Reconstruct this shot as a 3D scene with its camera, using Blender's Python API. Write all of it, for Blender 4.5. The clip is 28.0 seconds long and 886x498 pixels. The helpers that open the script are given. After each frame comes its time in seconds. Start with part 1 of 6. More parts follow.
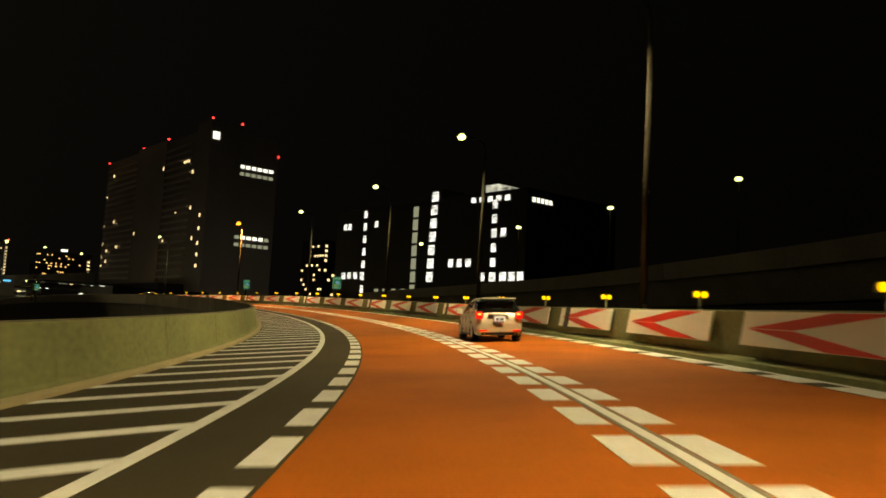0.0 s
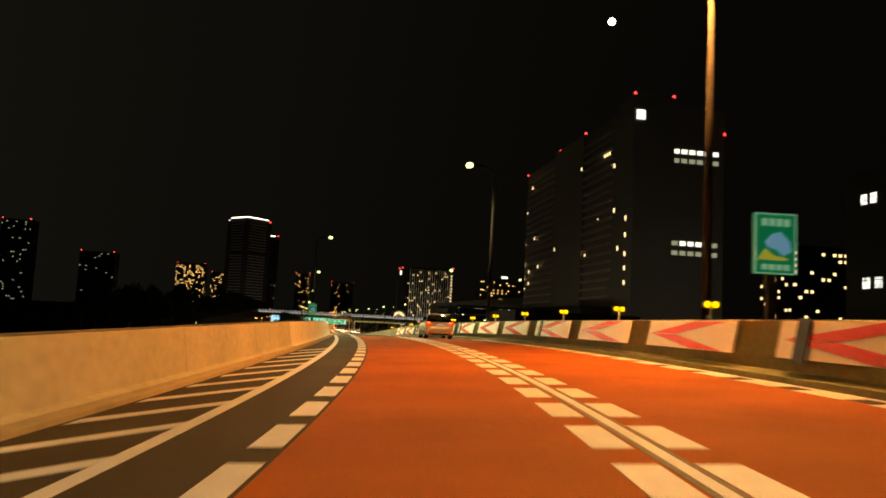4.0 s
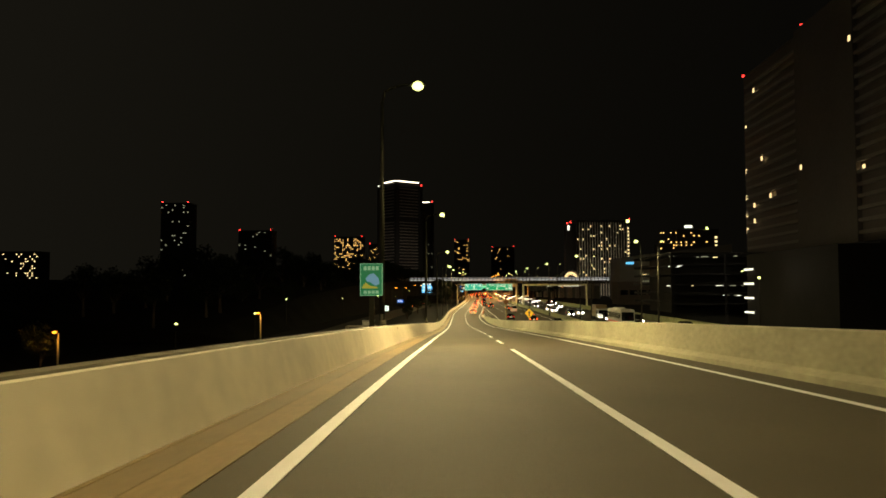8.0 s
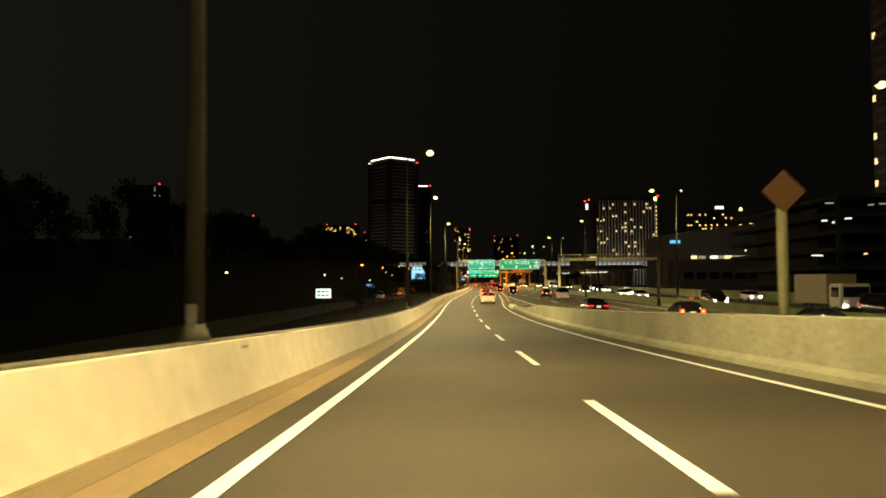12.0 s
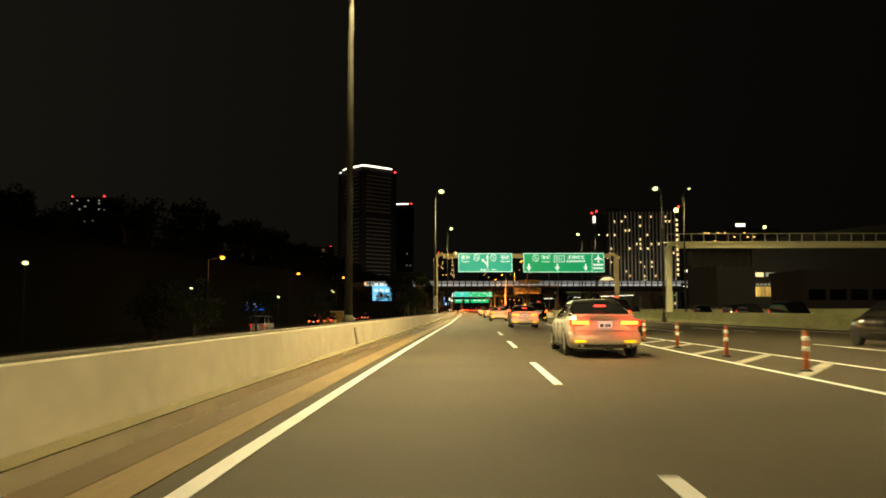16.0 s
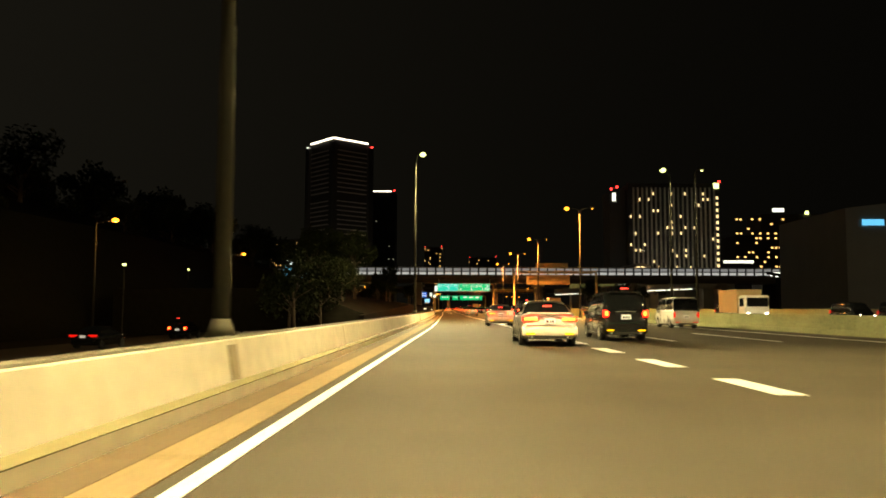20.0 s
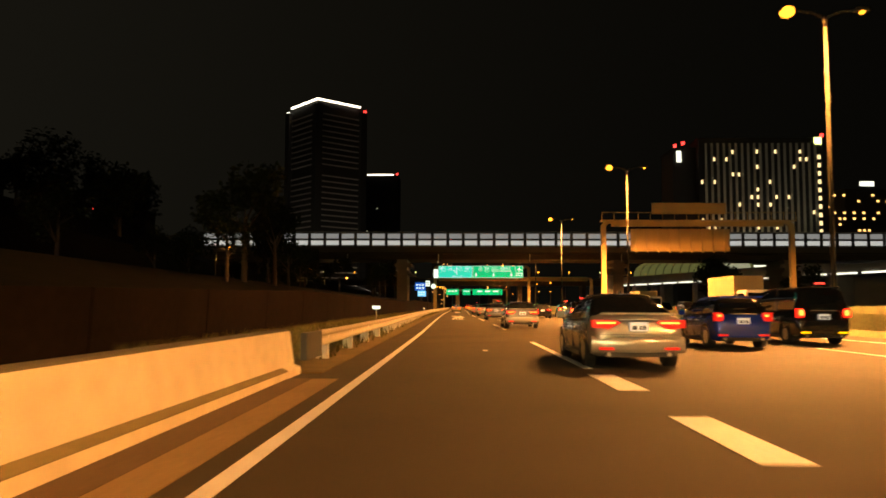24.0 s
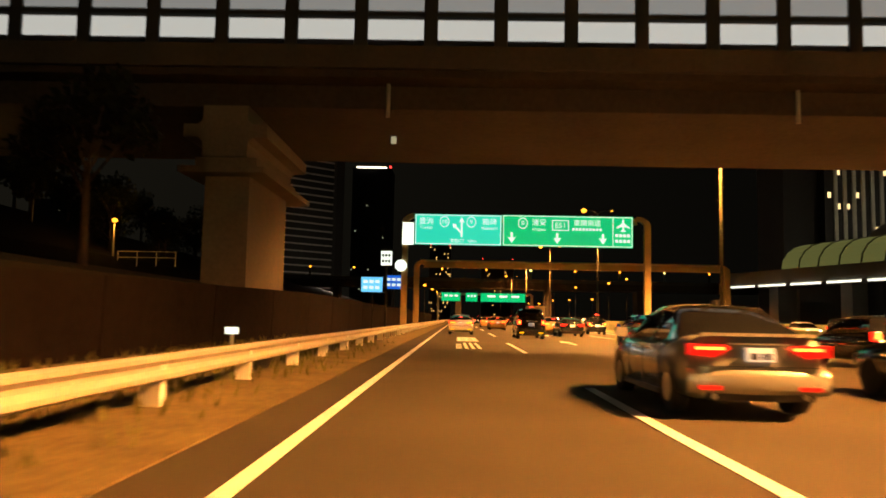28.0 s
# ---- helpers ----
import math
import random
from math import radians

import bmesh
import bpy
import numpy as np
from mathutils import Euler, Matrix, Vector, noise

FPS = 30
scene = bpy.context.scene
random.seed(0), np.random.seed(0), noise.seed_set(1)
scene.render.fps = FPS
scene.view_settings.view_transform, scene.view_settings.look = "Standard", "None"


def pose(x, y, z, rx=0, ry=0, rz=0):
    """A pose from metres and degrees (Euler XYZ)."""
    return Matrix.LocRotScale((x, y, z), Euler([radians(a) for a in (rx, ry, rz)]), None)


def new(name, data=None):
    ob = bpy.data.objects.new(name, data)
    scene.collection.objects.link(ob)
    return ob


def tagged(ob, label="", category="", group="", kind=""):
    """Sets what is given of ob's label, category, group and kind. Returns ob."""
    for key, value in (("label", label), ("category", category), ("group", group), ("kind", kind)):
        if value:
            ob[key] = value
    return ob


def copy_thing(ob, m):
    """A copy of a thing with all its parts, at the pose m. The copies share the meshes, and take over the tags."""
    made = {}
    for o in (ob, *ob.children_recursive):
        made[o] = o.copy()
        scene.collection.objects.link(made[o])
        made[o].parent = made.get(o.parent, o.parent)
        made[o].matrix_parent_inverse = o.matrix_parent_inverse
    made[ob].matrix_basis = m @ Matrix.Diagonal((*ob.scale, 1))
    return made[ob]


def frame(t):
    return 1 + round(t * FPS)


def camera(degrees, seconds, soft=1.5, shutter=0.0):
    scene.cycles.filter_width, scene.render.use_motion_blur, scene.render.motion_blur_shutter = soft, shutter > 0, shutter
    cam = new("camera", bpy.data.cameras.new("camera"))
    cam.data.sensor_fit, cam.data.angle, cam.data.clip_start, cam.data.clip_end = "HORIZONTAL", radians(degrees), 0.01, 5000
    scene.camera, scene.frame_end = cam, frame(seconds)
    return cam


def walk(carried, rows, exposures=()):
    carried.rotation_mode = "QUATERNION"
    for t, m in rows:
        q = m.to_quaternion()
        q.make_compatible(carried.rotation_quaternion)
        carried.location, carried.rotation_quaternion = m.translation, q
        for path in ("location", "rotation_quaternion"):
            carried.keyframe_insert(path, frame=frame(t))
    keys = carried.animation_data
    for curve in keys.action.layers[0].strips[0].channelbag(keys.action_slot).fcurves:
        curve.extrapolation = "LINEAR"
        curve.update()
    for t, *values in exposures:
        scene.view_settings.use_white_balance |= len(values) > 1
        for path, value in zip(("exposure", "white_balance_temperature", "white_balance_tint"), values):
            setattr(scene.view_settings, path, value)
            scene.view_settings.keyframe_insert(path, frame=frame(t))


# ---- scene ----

# ---------- the road's line: headings, grades and banks against travel time ----------
LENS = 59.95
EYE = 1.2
SPEED = ((-4, 25), (0, 24.96), (5, 25.06), (6.5, 26.15), (10, 27.12), (14, 27.57), (18, 28.04), (22, 28.44), (28, 27.64), (60, 28))
HEAD = ((-4, -74.03), (0, -42.03), (1, -33.68), (2, -25.53), (3, -17.53), (4, -9.85), (5, -3.73), (6, 0.13), (7, 1.74), (8, 1.91), (9, 1.52), (10, 1.41), (11, 1.69), (12, 1.97), (13, 1.89), (14, 1.70), (15, 1.30), (16, 0.43), (17, -0.42), (18, -0.53), (19, -0.17), (20, -0.01), (21, -0.22), (22, 0.05), (23, 0.50), (24, 0.69), (25, 0.99), (26, 1.10), (27, 0.63), (28, 0.62), (29, 0.50), (60, 0.50))
GRADE = ((-4, 0.6), (0, 0.98), (1, 1.22), (2, 1.42), (3, 1.49), (4, 1.05), (5, 0.35), (6, -0.34), (7, -1.08), (8, -1.80), (9, -2.31), (10, -2.52), (11, -2.57), (12, -2.25), (13, -1.67), (14, -0.86), (15, -0.08), (16, 0), (60, 0))
BANK = ((-4, 2.9), (0, 2.98), (1, 3.14), (2, 3.28), (3, 3.45), (4, 2.94), (4.5, 2.28), (5, 1.76), (6, 0.92), (7, 0), (60, 0))


def curve(knots):
    """A smooth function through the knots (t, value)."""
    t = np.array([k[0] for k in knots], float)
    v = np.array([k[1] for k in knots], float)
    d = np.diff(v) / np.diff(t)
    m = np.concatenate(([d[0]], np.where(d[1:] * d[:-1] > 0, 2 * d[1:] * d[:-1] / np.where(d[1:] + d[:-1] == 0, 1, d[1:] + d[:-1]), 0), [d[-1]]))

    def at(q):
        q = np.clip(np.asarray(q, float), t[0], t[-1])
        i = np.clip(np.searchsorted(t, q) - 1, 0, len(t) - 2)
        h = t[i + 1] - t[i]
        u = (q - t[i]) / h
        return ((1 + 2 * u) * (1 - u) ** 2 * v[i] + u * (1 - u) ** 2 * h * m[i] + u * u * (3 - 2 * u) * v[i + 1] + u * u * (u - 1) * h * m[i + 1])
    return at


CT = np.arange(-4, 60.001, 0.02)
C_V, C_H, C_G, C_B = (curve(k)(CT) for k in (SPEED, HEAD, GRADE, BANK))
C_S = np.concatenate(([0], np.cumsum((C_V[1:] + C_V[:-1]) * 0.01)))
C_S -= np.interp(0, CT, C_S)


def _sum(f):
    g = C_V * f
    c = np.concatenate(([0], np.cumsum((g[1:] + g[:-1]) * 0.01)))
    return c


C_X = _sum(-np.sin(np.radians(C_H)) * np.cos(np.radians(C_G)))
C_Y = _sum(np.cos(np.radians(C_H)) * np.cos(np.radians(C_G)))
C_Z = _sum(np.sin(np.radians(C_G)))
for _c in (C_X, C_Y, C_Z):
    _c -= np.interp(20.0, CT, _c)


def S(t):
    """Metres along the road at t seconds of travel."""
    return float(np.interp(t, CT, C_S))


def lie(s):
    """Place, heading, grade and bank of the road at s metres."""
    return [float(np.interp(s, C_S, c)) for c in (C_X, C_Y, C_Z, C_H, C_G, C_B)]


def P(s, off=0.0, up=0.0):
    """The point at s metres along the road, off metres to its right, up metres over its surface."""
    x, y, z, h, g, b = lie(s)
    h, b = radians(h), radians(b)
    return Vector((x + off * math.cos(h) * math.cos(b) - up * math.sin(b) * math.cos(h), y + off * math.sin(h) * math.cos(b) - up * math.sin(b) * math.sin(h), z + off * math.sin(b) + up * math.cos(b)))


def stand(s, off=0.0, up=0.0, turn=0.0):
    """An upright pose at that point of the road, facing along it."""
    return Matrix.Translation(P(s, off, up)) @ Matrix.Rotation(radians(lie(s)[3] + turn), 4, "Z")


# seconds, yaw, pitch and lean of the camera on its dashboard
AIM = (
    (0, -41.13, 5.62, 2.98), (0.5, -36.82, 5.71, 3.09), (1, -32.79, 5.85, 3.14), (1.5, -28.80, 5.95, 3.21), (2, -24.72, 5.99, 3.28),
    (2.5, -20.74, 6.12, 3.33), (3, -16.88, 6.14, 3.45), (3.5, -12.84, 5.97, 3.34), (4, -9.17, 5.73, 2.94), (4.5, -5.65, 5.33, 2.28),
    (5, -2.81, 4.99, 1.76), (5.5, -0.59, 4.65, 1.33), (6, 1.08, 4.31, 0.92), (6.5, 2.22, 3.96, 0.52), (7, 2.68, 3.57, 0.08),
    (7.5, 2.89, 3.20, -0.17), (8, 2.89, 2.85, -0.19), (8.5, 2.68, 2.51, -0.17), (9, 2.46, 2.32, -0.19), (9.5, 2.33, 2.26, -0.29),
    (10, 2.33, 2.14, -0.43), (10.5, 2.47, 2.05, -0.57), (11, 2.62, 2.04, -0.59), (11.5, 2.79, 2.22, -0.46), (12, 2.95, 2.40, -0.33),
    (12.5, 2.86, 2.61, -0.23), (13, 2.82, 2.97, -0.18), (13.5, 2.75, 3.35, -0.20), (14, 2.64, 3.73, -0.28), (14.5, 2.52, 4.01, -0.35),
    (15, 2.41, 4.19, -0.30), (15.5, 2.08, 4.37, -0.16), (16, 1.70, 4.51, 0.00), (16.5, 1.25, 4.56, 0.09), (17, 0.77, 4.52, 0.10),
    (17.5, 0.47, 4.55, 0.08), (18, 0.37, 4.53, 0.18), (18.5, 0.58, 4.44, 0.15), (19, 0.74, 4.53, 0.21), (19.5, 0.88, 4.46, 0.23),
    (20, 0.87, 4.43, 0.22), (20.5, 0.76, 4.36, 0.24), (21, 0.68, 4.33, 0.24), (21.5, 0.65, 4.37, 0.22), (22, 0.96, 4.58, 0.15),
    (22.5, 1.24, 4.62, 0.09), (23, 1.43, 4.54, 0.05), (23.5, 1.52, 4.19, 0.07), (24, 1.63, 4.26, 0.17), (24.5, 1.79, 4.32, 0.22),
    (25, 1.89, 4.57, 0.26), (25.5, 2.00, 4.75, 0.29), (26, 2.08, 4.89, 0.67), (26.5, 1.93, 5.00, 0.88), (27, 1.68, 5.09, 0.99),
    (27.5, 1.44, 5.11, 1.03), (28, 1.51, 5.13, 1.17),
)
cam = camera(LENS, 28.0, soft=1.7, shutter=0.22)
rows = []
for t, yaw, pitch, lean in AIM:
    e = P(S(t), 0, EYE)
    rows.append((t, pose(e.x, e.y, e.z, 90 + pitch, -lean, yaw)))
walk(cam, rows)

# ---------- night sky and exposure ----------
world = bpy.data.worlds.new("night")
scene.world = world
world.use_nodes = True
bg = world.node_tree.nodes["Background"]
bg.inputs[0].default_value = (0.85, 0.74, 0.5, 1)
# the city's glow on the haze: brighter to the west, fading to the east
w_dir, w_dot = world.node_tree.nodes.new("ShaderNodeTexCoord"), world.node_tree.nodes.new("ShaderNodeVectorMath")
w_dot.operation, w_dot.inputs[1].default_value = "DOT_PRODUCT", (-1.0, 0.0, 0.12)
world.node_tree.links.new(w_dir.outputs["Generated"], w_dot.inputs[0])
w_mul, w_pow, w_min, w_str = (world.node_tree.nodes.new("ShaderNodeMath") for _ in range(4))
for node, op, value in ((w_mul, "MULTIPLY", 1.8), (w_min, "MINIMUM", 2.2), (w_str, "MULTIPLY", 0.0045)):
    node.operation, node.inputs[1].default_value = op, value
w_pow.operation, w_pow.inputs[0].default_value = "POWER", 2.0
world.node_tree.links.new(w_dot.outputs["Value"], w_mul.inputs[0])
world.node_tree.links.new(w_mul.outputs[0], w_pow.inputs[1])
world.node_tree.links.new(w_pow.outputs[0], w_min.inputs[0])
world.node_tree.links.new(w_min.outputs[0], w_str.inputs[0])
world.node_tree.links.new(w_str.outputs[0], bg.inputs[1])


# ---------- materials ----------
def mat(name, color, rough=0.7, metal=0.0, emit=0.0, emit_color=None, vary=0.25, scale=0.6, fine=30.0, bump=0.15, spec=0.5, coat=0.0):
    m = bpy.data.materials.new(name)
    m.use_nodes = True
    nt = m.node_tree
    b = nt.nodes["Principled BSDF"]
    b.inputs["Roughness"].default_value = rough
    b.inputs["Metallic"].default_value = metal
    b.inputs["Specular IOR Level"].default_value = spec
    b.inputs["Coat Weight"].default_value = coat
    if vary > 0:
        tc = nt.nodes.new("ShaderNodeTexCoord")
        n1, n2 = nt.nodes.new("ShaderNodeTexNoise"), nt.nodes.new("ShaderNodeTexNoise")
        n1.inputs["Scale"].default_value, n2.inputs["Scale"].default_value = scale, fine
        n1.inputs["Detail"].default_value, n2.inputs["Detail"].default_value = 5, 3
        nt.links.new(tc.outputs["Object"], n1.inputs["Vector"])
        nt.links.new(tc.outputs["Object"], n2.inputs["Vector"])
        ad = nt.nodes.new("ShaderNodeMath")
        ad.operation = "ADD"
        nt.links.new(n1.outputs["Fac"], ad.inputs[0])
        nt.links.new(n2.outputs["Fac"], ad.inputs[1])
        mr = nt.nodes.new("ShaderNodeMapRange")
        mr.inputs["From Min"].default_value, mr.inputs["From Max"].default_value = 0.6, 1.4
        mr.inputs["To Min"].default_value, mr.inputs["To Max"].default_value = 1 - vary, 1 + vary
        nt.links.new(ad.outputs[0], mr.inputs["Value"])
        mx = nt.nodes.new("ShaderNodeVectorMath")
        mx.operation = "SCALE"
        mx.inputs[0].default_value = color[:3]
        nt.links.new(mr.outputs[0], mx.inputs["Scale"])
        nt.links.new(mx.outputs[0], b.inputs["Base Color"])
        if bump > 0:
            bp = nt.nodes.new("ShaderNodeBump")
            bp.inputs["Strength"].default_value = bump
            bp.inputs["Distance"].default_value = 0.02
            nt.links.new(n2.outputs["Fac"], bp.inputs["Height"])
            nt.links.new(bp.outputs[0], b.inputs["Normal"])
    else:
        b.inputs["Base Color"].default_value = (*color[:3], 1)
    if emit > 0:
        b.inputs["Emission Color"].default_value = (*(emit_color or color)[:3], 1)
        b.inputs["Emission Strength"].default_value = emit
    return m


def glow(name, color, strength):
    return mat(name, [0.3 * c for c in color], 0.4, emit=strength, emit_color=color, vary=0)


def uneven_glow(name, color, low, high, scale, folds=0.0):
    """A lit window: blinds, lamps and furniture make its light uneven; folds hang in a curtain."""
    m = glow(name, color, 1.0)
    nt = m.node_tree
    g, n, r = nt.nodes.new("ShaderNodeNewGeometry"), nt.nodes.new("ShaderNodeTexNoise"), nt.nodes.new("ShaderNodeMapRange")
    n.inputs["Scale"].default_value, n.inputs["Detail"].default_value = scale, 3
    squeeze = nt.nodes.new("ShaderNodeVectorMath")
    squeeze.operation = "MULTIPLY"
    squeeze.inputs[1].default_value = (1.0, 1.0, 0.12) if folds else (1.0, 1.0, 1.0)
    nt.links.new(g.outputs["Position"], squeeze.inputs[0])
    nt.links.new(squeeze.outputs[0], n.inputs["Vector"])
    r.inputs["From Min"].default_value, r.inputs["From Max"].default_value = 0.32, 0.68
    r.inputs["To Min"].default_value, r.inputs["To Max"].default_value = low, high
    nt.links.new(n.outputs["Fac"], r.inputs["Value"])
    nt.links.new(r.outputs[0], nt.nodes["Principled BSDF"].inputs["Emission Strength"])
    return m


M = {}
M["asphalt"] = mat("asphalt", (0.048, 0.040, 0.024), 0.8, spec=0.3, vary=0.42, scale=0.3, fine=45, bump=0.4)
M["red"] = mat("red_asphalt", (0.38, 0.104, 0.007), 0.85, spec=0.2, vary=0.35, scale=0.35, fine=45, bump=0.4)
M["white"] = mat("road_paint", (0.72, 0.74, 0.80), 0.6, vary=0.15, scale=1.5, fine=20)
M["worn_paint"] = mat("worn_road_paint", (0.40, 0.39, 0.35), 0.7, vary=0.4, scale=1.2, fine=15)
M["concrete"] = mat("concrete", (0.52, 0.48, 0.37), 0.8, vary=0.2, scale=0.35, fine=8)
M["dark_concrete"] = mat("dark_concrete", (0.22, 0.2, 0.17), 0.85, vary=0.3, scale=0.3, fine=6)
M["chev_white"] = mat("board_white", (0.88, 0.87, 0.82), 0.5, vary=0.06)
M["chev_red"] = mat("board_red", (0.72, 0.04, 0.02), 0.5, vary=0.08)
M["steel"] = mat("galvanised_steel", (0.45, 0.45, 0.42), 0.5, 0.6, vary=0.12)
# pale yellow-green: lamplight on this gantry put into its colour
M["lit_gantry"] = mat("lit_gantry_paint", (0.80, 0.78, 0.52), 0.5, vary=0.12)
# lamps' orange put into the colour of gantries and a cabin
M["orange_tint"] = mat("orange_tint_paint", (0.40, 0.27, 0.10), 0.55, vary=0.15)
M["ochre"] = mat("ochre_steel", (0.6, 0.5, 0.28), 0.55, 0.0, vary=0.12)
# signs glow in place of returned headlight; soft copies dim the first gantry
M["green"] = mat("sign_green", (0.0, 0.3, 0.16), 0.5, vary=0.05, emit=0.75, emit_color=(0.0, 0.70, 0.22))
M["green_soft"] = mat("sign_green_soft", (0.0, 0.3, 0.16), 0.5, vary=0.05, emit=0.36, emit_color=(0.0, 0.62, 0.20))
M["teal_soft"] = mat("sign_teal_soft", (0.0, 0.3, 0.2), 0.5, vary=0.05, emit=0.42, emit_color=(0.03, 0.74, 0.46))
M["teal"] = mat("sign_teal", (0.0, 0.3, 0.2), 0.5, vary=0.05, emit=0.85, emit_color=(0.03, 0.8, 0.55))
M["sign_white"] = glow("sign_white", (0.85, 1.0, 0.9), 1.0)
M["earth"] = mat("dark_ground", (0.012, 0.011, 0.008), 0.95, spec=0.05, vary=0.4, scale=0.05, fine=2)
M["leaf"] = mat("foliage", (0.02, 0.026, 0.011), 0.8, spec=0.1, vary=0.4, scale=0.6, fine=5)
M["facade"] = mat("facade_grey", (0.24, 0.215, 0.19), 0.7, vary=0.15, scale=0.05, fine=1)
M["facade_dark"] = mat("facade_dark", (0.035, 0.033, 0.032), 0.6, spec=0.2, vary=0.15, scale=0.05, fine=1)
M["win_white"] = glow("window_white", (1.0, 0.98, 0.78), 1.5)
M["win_warm"] = glow("window_warm", (1.0, 0.72, 0.32), 1.6)
M["win_room"] = uneven_glow("window_room", (1.0, 0.98, 0.86), 0.25, 1.9, 0.9)
M["win_curtain"] = uneven_glow("window_curtain", (1.0, 0.62, 0.13), 0.12, 1.1, 0.9, 1.0)
M["roof_glow"] = uneven_glow("roof_glow", (1.0, 0.97, 0.72), 0.02, 0.75, 0.35)
M["win_dim"] = glow("window_dim", (0.8, 0.8, 0.5), 0.35)
M["lamp_white"] = glow("lamp_white", (0.94, 1.0, 0.30), 3.2)
M["lamp_stair"] = glow("stair_lamp", (1.0, 0.97, 0.8), 2.4)
M["lamp_orange"] = glow("lamp_orange", (1.0, 0.34, 0.02), 4.2)
M["red_dot"] = glow("red_dot", (1.0, 0.04, 0.03), 4)
M["sand"] = mat("sandy_gutter", (0.22, 0.155, 0.07), 0.85, vary=0.3, scale=0.5, fine=14)
M["verge"] = mat("dry_verge", (0.125, 0.092, 0.028), 0.95, vary=0.5, scale=0.8, fine=9, bump=0.6)
M["rail"] = mat("painted_rail", (0.52, 0.47, 0.39), 0.45, 0.1, vary=0.12, scale=0.8, fine=12)
M["black"] = mat("black_plastic", (0.015, 0.015, 0.015), 0.5, vary=0)
M["rubber"] = mat("tyre_rubber", (0.02, 0.02, 0.02), 0.85, vary=0)
M["rim"] = mat("alloy", (0.45, 0.45, 0.45), 0.3, 0.9, vary=0)
M["glass"] = mat("dark_glass", (0.008, 0.009, 0.01), 0.06, vary=0, spec=0.6)
M["plate"] = mat("plate_white", (0.75, 0.75, 0.7), 0.5, vary=0, emit=0.35, emit_color=(1, 0.95, 0.8))
M["tail"] = glow("tail_red", (1.0, 0.013, 0.004), 3.2)
M["tail_dim"] = glow("tail_red_dim", (1.0, 0.013, 0.006), 0.75)
M["brake"] = glow("brake_red", (1.0, 0.16, 0.02), 7.0)
M["amber"] = glow("amber_lamp", (1.0, 0.55, 0.0), 2.0)
M["head"] = glow("headlamp_white", (1.0, 0.97, 0.82), 22.0)
M["grey_metallic"] = mat("grey_metallic_paint", (0.38, 0.365, 0.33), 0.24, 0.35, vary=0.06, scale=2, bump=0, coat=0.8)
M["silver"] = mat("silver_paint", (0.68, 0.66, 0.60), 0.3, 0.15, vary=0.05, scale=2, bump=0, coat=0.6)
M["white_paint"] = mat("white_paint", (0.72, 0.71, 0.68), 0.35, 0.0, vary=0.05, scale=2, bump=0, coat=0.6)
M["black_paint"] = mat("black_paint", (0.012, 0.012, 0.014), 0.2, 0.2, vary=0.05, scale=2, bump=0, coat=0.8)
M["blue_paint"] = mat("blue_paint", (0.015, 0.05, 0.45), 0.25, 0.3, vary=0.05, scale=2, bump=0, coat=0.8)
M["grass"] = mat("dry_grass", (0.16, 0.15, 0.04), 0.9, vary=0.4, scale=2, bump=0)
# amber and brown of the street light put into car and truck colours
M["amber_lit_car"] = mat("amber_lit_paint", (0.55, 0.30, 0.06), 0.35, 0.1, vary=0.05, scale=2, bump=0, coat=0.6)
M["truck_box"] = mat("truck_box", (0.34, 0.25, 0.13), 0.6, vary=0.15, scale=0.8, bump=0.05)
M["bar_dark"] = mat("dark_bars", (0.05, 0.05, 0.05), 0.6, vary=0)
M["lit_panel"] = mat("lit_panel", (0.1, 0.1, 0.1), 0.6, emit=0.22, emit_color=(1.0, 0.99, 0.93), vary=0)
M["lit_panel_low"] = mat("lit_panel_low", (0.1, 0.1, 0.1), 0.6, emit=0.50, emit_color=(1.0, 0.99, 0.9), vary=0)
M["blue_sign"] = glow("blue_sign", (0.01, 0.14, 0.75), 0.8)
M["cyan_sign"] = glow("cyan_sign", (0.15, 0.6, 0.95), 1.1)
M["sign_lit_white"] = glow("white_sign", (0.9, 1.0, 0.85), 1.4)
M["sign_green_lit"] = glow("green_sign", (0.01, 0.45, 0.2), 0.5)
M["yellow"] = glow("yellow_print", (0.9, 0.5, 0.02), 0.6)
M["moon"] = glow("moon", (1.0, 0.95, 0.8), 5.0)
M["vault"] = glow("lit_vault", (0.42, 0.42, 0.12), 0.22)
M["bark"] = mat("bark", (0.07, 0.05, 0.035), 0.9, vary=0.3, scale=3, fine=20)
M["fin"] = mat("pale_fin", (0.5, 0.48, 0.4), 0.7, vary=0.1, scale=0.1, fine=1)
M["win_amber"] = glow("window_amber", (1.0, 0.55, 0.15), 2.0)
M["crown"] = glow("lit_crown", (1.0, 0.86, 0.66), 4.0)
M["brick_dark"] = mat("dark_brown_facade", (0.07, 0.055, 0.045), 0.75, vary=0.15, scale=0.05, fine=1)
# steps between the dim green and the pale wall, for the changing light
M["dim_wall_mid"] = mat("dim_mid_concrete", (0.30, 0.285, 0.185), 0.85, vary=0.3, scale=0.5, fine=8)
M["dim_wall_light"] = mat("dim_light_concrete", (0.46, 0.425, 0.30), 0.8, vary=0.22, scale=0.5, fine=6)
M["deck"] = mat("deck_concrete", (0.02, 0.019, 0.018), 0.8, spec=0.1, vary=0.2, scale=0.2, fine=2)
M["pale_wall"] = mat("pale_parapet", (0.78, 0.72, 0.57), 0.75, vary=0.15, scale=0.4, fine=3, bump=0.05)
M["print_red"] = mat("print_red", (0.5, 0.03, 0.03), 0.5, vary=0.1)
